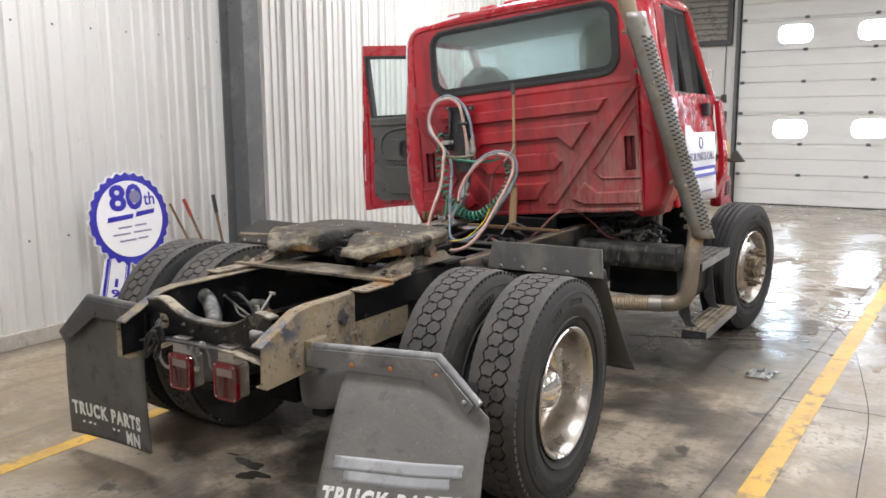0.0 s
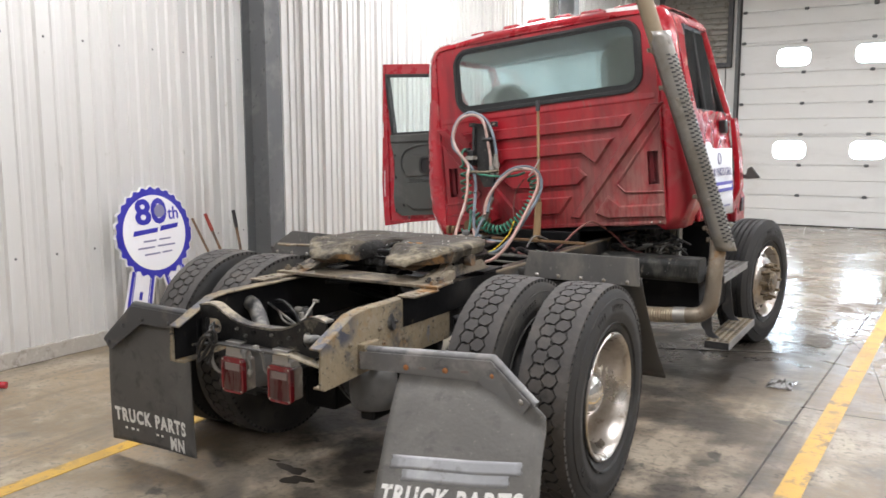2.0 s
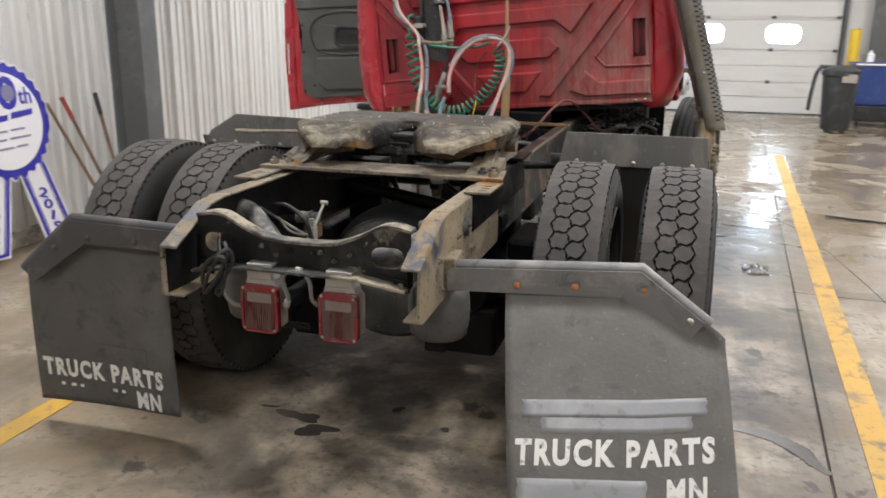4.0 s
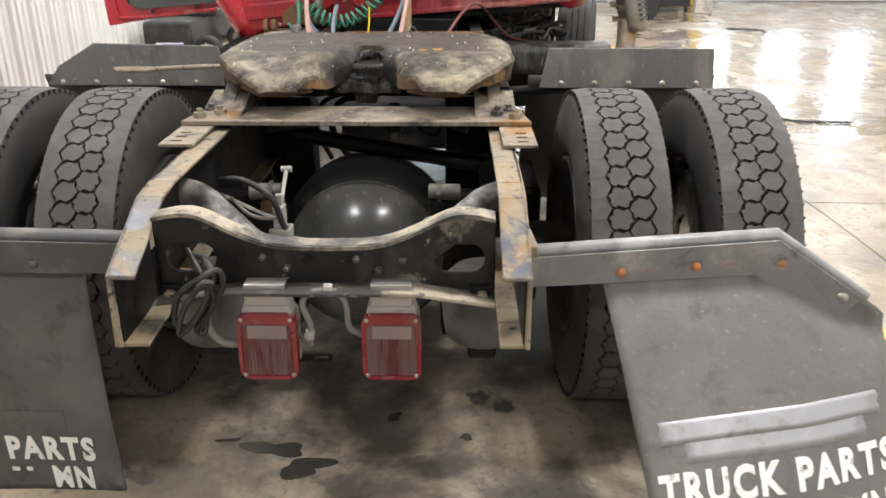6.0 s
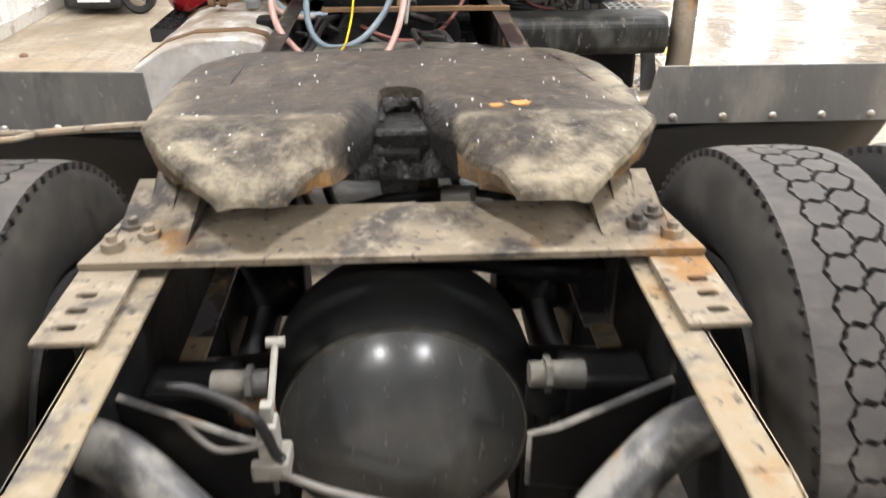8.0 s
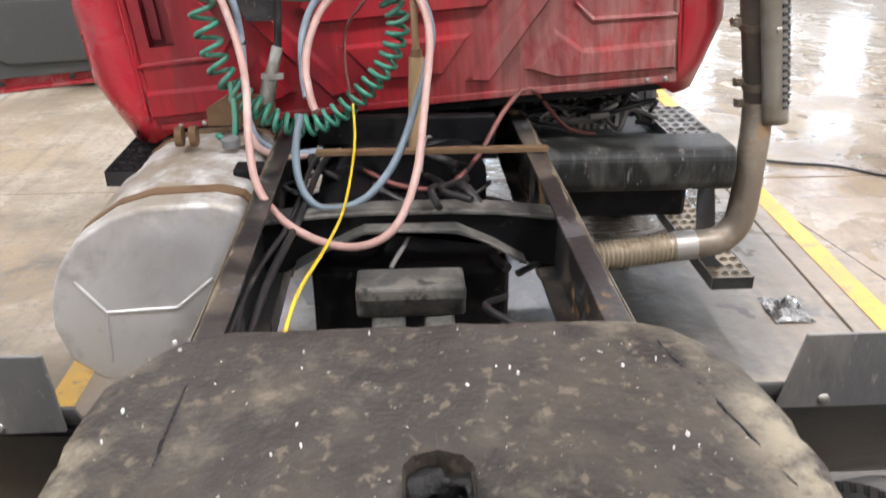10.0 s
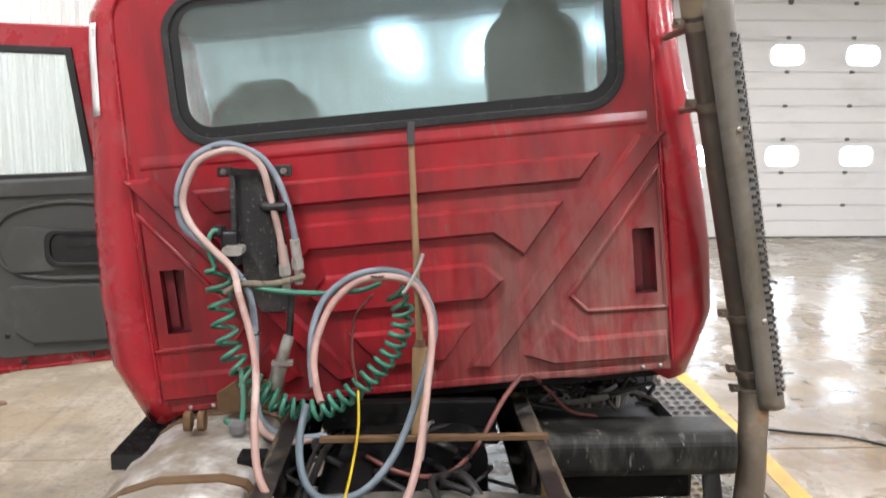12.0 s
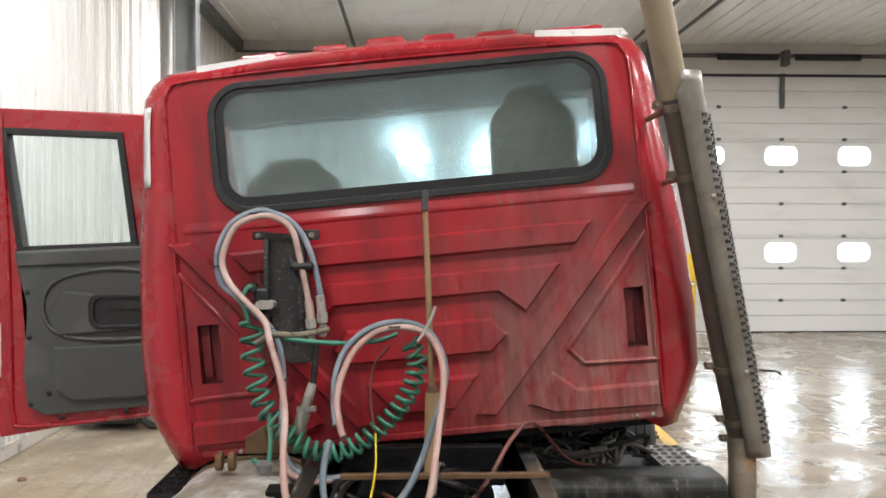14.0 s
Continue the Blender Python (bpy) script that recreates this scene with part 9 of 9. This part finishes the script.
def long_tool(name, label, foot, head, r, mt, grip=None, blade=None):
    t = tagged(empty(name, foot[0], foot[1], 0), label, "tool", group="tools at the siding")
    part("handle", cyl(bmesh.new(), foot, head, r, r * 0.95, 14), mt, t, smooth=40)
    d = (Vector(head) - Vector(foot)).normalized()
    if grip:
        part("grip", cyl(bmesh.new(), Vector(head) - d * 0.16, Vector(head) + d * 0.01, r * 1.3, r * 1.25, 14), grip, t, smooth=40)
    if blade == "broom":
        part("broom_head", boxes((foot[0] - 0.03, foot[0] + 0.03, foot[1] - 0.2, foot[1] + 0.2, 0.07, 0.115)), M_WOOD, t, bevel=0.006)
        part("bristles", boxes((foot[0] - 0.028, foot[0] + 0.028, foot[1] - 0.195, foot[1] + 0.195, 0.0, 0.07)), M_BLACKPLASTIC, t)
    elif blade == "shovel":
        bm = prism(bmesh.new(), [(foot[1] - 0.11, 0.02), (foot[1] + 0.11, 0.02), (foot[1] + 0.12, 0.25), (foot[1], 0.30), (foot[1] - 0.12, 0.25)], foot[0] - 0.012, foot[0] - 0.004, "x")
        part("blade", bm, M_DARKSTEEL, t, bevel=0.003)
    else:
        part("squeegee", boxes((foot[0] - 0.015, foot[0] + 0.015, foot[1] - 0.22, foot[1] + 0.22, 0.0, 0.07)), M_BLACKPLASTIC, t, bevel=0.004)


long_tool("push_broom", "push broom with a dark wooden handle", (-3.02, 2.98, 0.06), (-3.26, 2.66, 1.0), 0.012, M_WOOD, None, "broom")
long_tool("squeegee", "floor squeegee with a dark red handle", (-3.04, 3.12, 0.03), (-3.26, 2.82, 1.02), 0.013, M_WOOD, M_REDHANDLE, "squeegee")
long_tool("shovel", "shovel with a brown wooden handle and black grip", (-3.06, 3.15, 0.22), (-3.25, 3.16, 1.03), 0.014, M_WOOD, M_BLACKPLASTIC, "shovel")
long_tool("floor_brush", "floor brush with a blue handle", (-3.08, 3.16, 0.06), (-3.24, 3.38, 0.89), 0.013, M_BLUEHANDLE, None, "broom")


def bollard(x, y, h, r=0.1):
    b = tagged(empty("bollard", x, y, 0), "yellow painted steel post beside the overhead door", "bollard", group="yellow posts")
    bm = cyl(bmesh.new(), (x, y, 0), (x, y, h - 0.03), r, seg=28)
    part("post", bm, M_YELLOWPOST, b, smooth=40)
    part("cap", lathe(bmesh.new(), [(h - 0.03, r), (h, r * 0.7), (h + 0.015, 0.01)], 28, False, "z", (x, y, 0)), M_YELLOWPOST, b, smooth=40)
    part("base_ring", lathe(bmesh.new(), [(0.0, r + 0.05), (0.012, r + 0.05), (0.012, r), (0, r)], 28, True, "z", (x, y, 0)), M_DARKSTEEL, b)


bollard(-1.18, 14.55, 1.28)
bollard(3.90, 14.6, 1.62)
bollard(4.86, 14.5, 1.5, 0.15)


def trash_bin(x, y):
    """A round black can in a low tube frame."""
    t = tagged(empty("trash_bin", x, y, 0), "round black plastic trash bin with a pale label", "trash bin")
    part("body", lathe(bmesh.new(), [(0.05, 0.03), (0.05, 0.20), (0.08, 0.215), (0.90, 0.265), (0.905, 0.285), (0.955, 0.29), (0.96, 0.27), (0.30, 0.20), (0.30, 0.02)], 36, False, "z", (x, y, 0)), M_BIN, t, smooth=40)
    part("lid", lathe(bmesh.new(), [(0.955, 0.28), (0.975, 0.285), (1.01, 0.24), (1.05, 0.12), (1.055, 0.02)], 32, False, "z", (x, y, 0)), M_BIN, t, smooth=40)
    part("label", boxes((x - 0.02, x + 0.20, y - 0.278, y - 0.262, 0.80, 0.93)), M_HOUSING, t, "pale label", bevel=0.004)
    for a in (45, 135, 225, 315):
        c, s_ = math.cos(radians(a)), math.sin(radians(a))
        part("caster", lathe(bmesh.new(), [(-0.014, 0.008), (-0.014, 0.03), (0.014, 0.03), (0.014, 0.008)], 16, False, "x", (x + 0.17 * c, y + 0.17 * s_, 0.03)), M_BLACKPLASTIC, t, smooth=30)
    part("side_frame", sweep(bmesh.new(), smooth_line([(x - 0.30, y + 0.05, 1.02), (x - 0.36, y + 0.05, 0.9), (x - 0.40, y + 0.05, 0.6), (x - 0.42, y + 0.05, 0.34)], 5), 0.03, 8), M_BIN, t, "black side handle", smooth=50)
    part("side_frame", sweep(bmesh.new(), [(x - 0.32, y + 0.05, 1.03), (x + 0.30, y + 0.05, 1.03)], 0.028, 8), M_BIN, t, smooth=50)


trash_bin(3.38, 12.2)


def blue_tote(x, y):
    """A large blue tub on a low black base with wheels."""
    t = tagged(empty("tote", x, y, 0), "large blue plastic tub on a black wheeled base", "tub")
    bm = bmesh.new()
    lo = [bm.verts.new((x + a * 0.34, y + b * 0.26, 0.36)) for a, b in ((-1, -1), (1, -1), (1, 1), (-1, 1))]
    hi = [bm.verts.new((x + a * 0.39, y + b * 0.31, 1.05)) for a, b in ((-1, -1), (1, -1), (1, 1), (-1, 1))]
    for k in range(4):
        bm.faces.new((lo[k], lo[(k + 1) % 4], hi[(k + 1) % 4], hi[k]))
    bm.faces.new(lo[::-1])
    bm.faces.new(hi)
    part("tub", bm, M_BLUEDRUM, t, bevel=0.04, seg=3)
    part("rim", boxes((x - 0.41, x + 0.41, y - 0.33, y + 0.33, 1.03, 1.075)), M_BLUEDRUM, t, bevel=0.014)
    part("rim_strip", boxes((x - 0.38, x + 0.40, y - 0.336, y - 0.331, 1.035, 1.06)), M_SIGNWHITE, t, "white strip along the rim")
    part("base", boxes((x - 0.30, x + 0.30, y - 0.24, y + 0.24, 0.10, 0.36)), M_BLACKPLASTIC, t, bevel=0.02)
    for sx in (-0.24, 0.24):
        part("wheel", lathe(bmesh.new(), [(-0.02, 0.01), (-0.02, 0.06), (0.02, 0.06), (0.02, 0.01)], 20, False, "x", (x + sx, y - 0.18, 0.06)), M_BLACKPLASTIC, t, smooth=30)


blue_tote(4.12, 13.5)
o = part("concrete_block", boxes((4.46, 4.76, 13.1, 13.3, 0.0, 0.24)), M_KERB, None, bevel=0.012)
tagged(o, "pale grey block standing on the floor", "block")
o = part("spray_jug", lathe(bmesh.new(), [(1.078, 0.06), (1.2, 0.065), (1.23, 0.03), (1.27, 0.025), (1.27, 0.004)], 20, False, "z", (4.0, 13.5, 0)), M_SIGNWHITE, None, smooth=40)
tagged(o, "white plastic jug standing on the blue tub", "jug")


def roof_fan():
    """A big louvred ventilator in the far wall."""
    x0, x1, z0, z1, y = -2.75, -1.24, 3.2, 4.75, FY
    v = tagged(empty("wall_ventilator", (x0 + x1) / 2, y, z0), "dark grey louvred ventilator in the far wall", "ventilator")
    part("frame", sheet([(x0, z0), (x1, z0), (x1, z1), (x0, z1)], [[(x0 + 0.09, z0 + 0.09), (x1 - 0.09, z0 + 0.09), (x1 - 0.09, z1 - 0.09), (x0 + 0.09, z1 - 0.09)]], y - 0.12, y - 0.003), M_DARKSTEEL, v, bevel=0.006)
    part("backing", boxes((x0 + 0.08, x1 - 0.08, y - 0.02, y - 0.004, z0 + 0.08, z1 - 0.08)), M_GREYDARK, v)
    n = 12
    for k in range(n):
        z = z0 + 0.1 + (z1 - z0 - 0.2) * k / n
        part("slat", prism(bmesh.new(), [(y - 0.085, z), (y - 0.03, z + 0.115), (y - 0.026, z + 0.112), (y - 0.081, z - 0.004)], x0 + 0.09, x1 - 0.09, "x"), M_HOUSING, v)


roof_fan()


def exit_sign(x, z):
    e = tagged(empty("exit_sign", x, FY - 0.03, z), "small lit white exit sign with red letters", "exit sign")
    part("case", boxes((x - 0.145, x + 0.145, FY - 0.06, FY - 0.003, z - 0.095, z + 0.095)), M_WHITEPAINT, e, bevel=0.008)
    part("letters", letters("EXIT", x - 0.11, x + 0.11, z - 0.055, z + 0.055, 0.004, FY - 0.06), M_EXITRED, e, "red letters")


exit_sign(-1.75, 2.632)


def walk_door():
    x0, x1 = -2.38, -1.45
    d = tagged(empty("door_3", (x0 + x1) / 2, FY, 0), "pale grey steel walk door beside the overhead door", "door", kind="structure")
    part("door_frame", sheet([(x0 - 0.06, 0.0), (x1 + 0.06, 0.0), (x1 + 0.06, 2.18), (x0 - 0.06, 2.18)], [[(x0, 0.004), (x1, 0.004), (x1, 2.12), (x0, 2.12)]], FY - 0.045, FY - 0.003), M_HOUSING, d, bevel=0.004)
    part("door_leaf", boxes((x0 + 0.004, x1 - 0.004, FY - 0.035, FY - 0.006, 0.01, 2.115)), M_WHITEPAINT, d, bevel=0.003)
    part("door_closer", boxes((x1 - 0.35, x1 - 0.05, FY - 0.09, FY - 0.035, 2.0, 2.06)), M_DARKSTEEL, d, bevel=0.008)
    part("door_handle", boxes((x1 - 0.82 + 0.0, x1 - 0.1, FY - 0.075, FY - 0.05, 0.98, 1.02)), M_DARKSTEEL, d, bevel=0.006)


walk_door()
for x, z, h in ((-1.36, 2.05, 0.16), (-1.34, 1.60, 0.28)):
    o = part("switch_box", boxes((x - 0.05, x + 0.05, FY - 0.09, FY - 0.023, z, z + h)), M_DARKSTEEL, None, bevel=0.008)
    tagged(o, "small dark switch box on the far wall", "switch box", group="switch boxes")
o = part("conduit", cyl(bmesh.new(), (-1.36, FY - 0.035, 2.2), (-1.36, FY - 0.035, CZ - 0.02), 0.012, seg=10), M_GREYDARK, None, smooth=40)
tagged(o, "thin grey conduit on the far wall", "conduit")
o = part("wall_column", boxes((4.22, 4.66, FY - 0.26, FY - 0.245, 0, CZ), (4.43, 4.445, FY - 0.245, FY - 0.024, 0, CZ)), M_COLUMN, None)
tagged(o, "dark grey steel column between the overhead doors", "column", kind="structure")


def floor_machine():
    """A low black machine on small wheels parked at the siding."""
    c = tagged(empty("parts_cart", -2.75, 7.9, 0), "low black wheeled machine with a white and blue label", "cart")
    part("body", boxes((-3.16, -2.62, 7.66, 9.2, 0.06, 0.48)), M_BLACKPLASTIC, c, bevel=0.04, seg=3)
    part("deck", boxes((-3.2, -2.45, 8.2, 9.4, 0.48, 0.56)), M_BLACKPLASTIC, c, bevel=0.02)
    part("label", boxes((-3.02, -2.72, 7.655, 7.662, 0.13, 0.25)), M_SIGNWHITE, c, "white label")
    part("label_band", boxes((-2.98, -2.72, 7.651, 7.657, 0.17, 0.24)), M_BLUE, c, "blue band")
    for x, y in ((-2.48, 7.78), (-2.40, 8.9)):
        w = new("wheel")
        w.parent, w.empty_display_size = c, 0.05
        w.matrix_parent_inverse = c.matrix_basis.inverted()
        w.matrix_basis = pose(x, y, 0.155, 0, 0, -90)
        part("tyre", lathe(bmesh.new(), [(-0.05, 0.09), (-0.06, 0.13), (-0.045, 0.154), (0.045, 0.154), (0.06, 0.13), (0.05, 0.09)], 36, True), M_TYRE, w, smooth=40)
        part("rim", lathe(bmesh.new(), [(-0.04, 0.09), (0.035, 0.092), (0.046, 0.082), (0.025, 0.074), (0.025, 0.034), (0.042, 0.03), (0.042, 0.004)], 30), M_CHROME, w, "silver rim", smooth=40)
    part("axle", cyl(bmesh.new(), (-2.63, 7.78, 0.155), (-2.45, 7.78, 0.155), 0.02, seg=10), M_DARKSTEEL, c)
    part("axle", cyl(bmesh.new(), (-2.62, 8.9, 0.155), (-2.38, 8.9, 0.155), 0.02, seg=10), M_DARKSTEEL, c)


floor_machine()


def puddle(x, y, rx, ry, turn, seed, oil=False):
    """Shallow water, or a drip of old oil, with an uneven rim."""
    rnd = random.Random(seed)
    ph = [rnd.uniform(0, 6.28) for _ in range(5)]
    pts = []
    for k in range(64):
        a = 2 * math.pi * k / 64
        r = 1 + sum(0.36 / (i + 1) * math.sin((i + 2) * a + ph[i]) for i in range(5)) * 0.8
        u, v = rx * r * math.cos(a), ry * r * math.sin(a)
        pts.append((x + u * math.cos(turn) - v * math.sin(turn), y + u * math.sin(turn) + v * math.cos(turn)))
    o = part("oil_stain" if oil else "puddle", prism(bmesh.new(), pts, 0.0005, 0.0018 if oil else 0.003, "z"), M_OIL if oil else M_WATER)
    if oil:
        tagged(o, "dark drip of oil soaked into the concrete floor", "oil stain", "oil stains")
    else:
        tagged(o, "shallow puddle of water on the concrete floor", "puddle", "floor puddles")


puddle(1.68, 5.0, 0.13, 0.34, -0.25, 3)
puddle(1.32, 4.3, 0.18, 0.025, 0.45, 8)
puddle(1.2, 6.1, 0.07, 0.28, 0.2, 9)
for _x, _y, _a, _b, _t, _n in ((-0.275, 0.60, 0.085, 0.04, -0.25, 21), (-0.165, 0.51, 0.075, 0.045, 0.1, 22), (0.089, 0.78, 0.026, 0.018, 0.4, 23), (0.327, 0.67, 0.021, 0.014, 0.2, 24), (-0.43, 0.645, 0.035, 0.009, 0.2, 25)):
    puddle(_x, _y, _a, _b, _t, _n, True)


def floor_crack(pts, w):
    o = part("floor_crack", hose(pts, w, 6, 6), M_GROOVE)
    tagged(o, "thin dark crack across the concrete floor", "floor crack", kind="structure")


def wet_streak(line, width, seed):
    """A ragged dark smear, like the track of a dragged wet rag."""
    rnd = random.Random(seed)
    pts = smooth_line([(a, b, 0) for a, b in line], 10)
    left, right = [], []
    for k, p in enumerate(pts):
        d = (pts[min(k + 1, len(pts) - 1)] - pts[max(k - 1, 0)]).normalized()
        w = width * (0.25 + math.sin(math.pi * (k + 0.5) / len(pts)) ** 0.7) * rnd.uniform(0.75, 1.2)
        left.append((p.x - d.y * w, p.y + d.x * w))
        right.append((p.x + d.y * w * rnd.uniform(0.8, 1.2), p.y - d.x * w))
    o = part("wet_streak", prism(bmesh.new(), left + right[::-1], 0.0005, 0.0022, "z"), M_STREAK)
    tagged(o, "dark wet streak smeared on the concrete floor", "stain", kind="structure")


wet_streak([(1.38, 1.03), (1.47, 1.04), (1.55, 1.02), (1.62, 0.97), (1.67, 0.91), (1.70, 0.84), (1.75, 0.77)], 0.032, 4)
# two wide wet patches that also paint the truck's shade on the floor
wet_streak([(-0.5, 3.75), (-0.1, 3.9), (0.3, 3.8), (0.7, 4.0)], 0.33, 9)
wet_streak([(-0.35, 2.6), (0.0, 2.75), (0.35, 2.7)], 0.22, 12)


def crumpled_film(x, y, r):
    """A small scrap of clear plastic, crumpled on the floor."""
    bm = bmesh.new()
    n = 22
    grid = []
    for i in range(n):
        grid.append([])
        for k in range(n):
            u, v = 2 * i / (n - 1) - 1, 2 * k / (n - 1) - 1
            fall = max(0.0, 1 - 0.6 * (u * u + v * v))
            h = 0.004 + 0.05 * fall * abs(noise.noise((u * 2.1, v * 2.1, 4.0))) + 0.03 * fall * abs(noise.noise((u * 5, v * 5, 8.0)))
            w = 1 + 0.25 * noise.noise((u * 1.5, v * 1.5, 1.0))
            grid[-1].append(bm.verts.new((x + r * u * w, y + 1.25 * r * v * w, h)))
    for a, b in zip(grid, grid[1:]):
        for k in range(n - 1):
            bm.faces.new((a[k], b[k], b[k + 1], a[k + 1]))
    o = part("plastic_scrap", bm, M_FILM)
    tagged(o, "crumpled scrap of clear plastic film on the wet floor", "plastic scrap")


crumpled_film(1.66, 3.46, 0.085)
floor_crack([(0.55, 4.0, 0.0), (1.11, 4.21, 0.0), (1.3, 4.30, 0.0), (1.49, 4.37, 0.0)], 0.006)
floor_crack([(1.84, 3.03, 0.0), (2.1, 3.01, 0.0), (2.49, 3.005, 0.0), (3.4, 2.96, 0.0)], 0.0022)
floor_crack([(1.93, 5.2, 0.0), (2.12, 4.6, 0.0), (2.27, 3.65, 0.0), (2.36, 2.9, 0.0), (2.39, 1.95, 0.0), (2.42, 1.0, 0.0)], 0.0025)

o = part("floor_cable", hose([(2.35, 5.40, 0.012), (2.55, 5.33, 0.010), (2.8, 5.25, 0.011), (3.1, 5.02, 0.010), (3.5, 4.98, 0.011)], 0.009, 6, 8), M_BLACKHOSE, None, smooth=60)
tagged(o, "short black cable lying on the floor", "cable")
o = part("floor_cable", hose([(4.35, 10.95, 0.012), (4.55, 10.9, 0.010), (4.75, 10.8, 0.011), (4.8, 10.62, 0.010)], 0.012, 6, 8), M_BLACKHOSE, None, smooth=60)
tagged(o, "short black cable lying on the floor", "cable")
o = part("floor_debris", dome(bmesh.new(), (-2.95, 6.15, 0.0), (0, 0, 1), 0.035, 0.8), M_WOOD, None)
tagged(o, "small brown clod of dirt on the floor", "debris")

t = tagged(empty("floor_jack", -3.0, 0.5, 0), "red steel jack handle lying on the floor at the siding", "jack")
part("handle_bar", cyl(bmesh.new(), (-2.86, 0.60, 0.045), (-3.25, 0.28, 0.10), 0.022, seg=12), M_RED, t, smooth=40)
part("handle_grip", cyl(bmesh.new(), (-2.84, 0.617, 0.042), (-2.93, 0.543, 0.053), 0.025, 0.024, 14), M_RED, t, smooth=40)
part("foot", boxes((-3.3, -3.1, 0.2, 0.4, 0.0, 0.12)), M_RED, t, bevel=0.015)
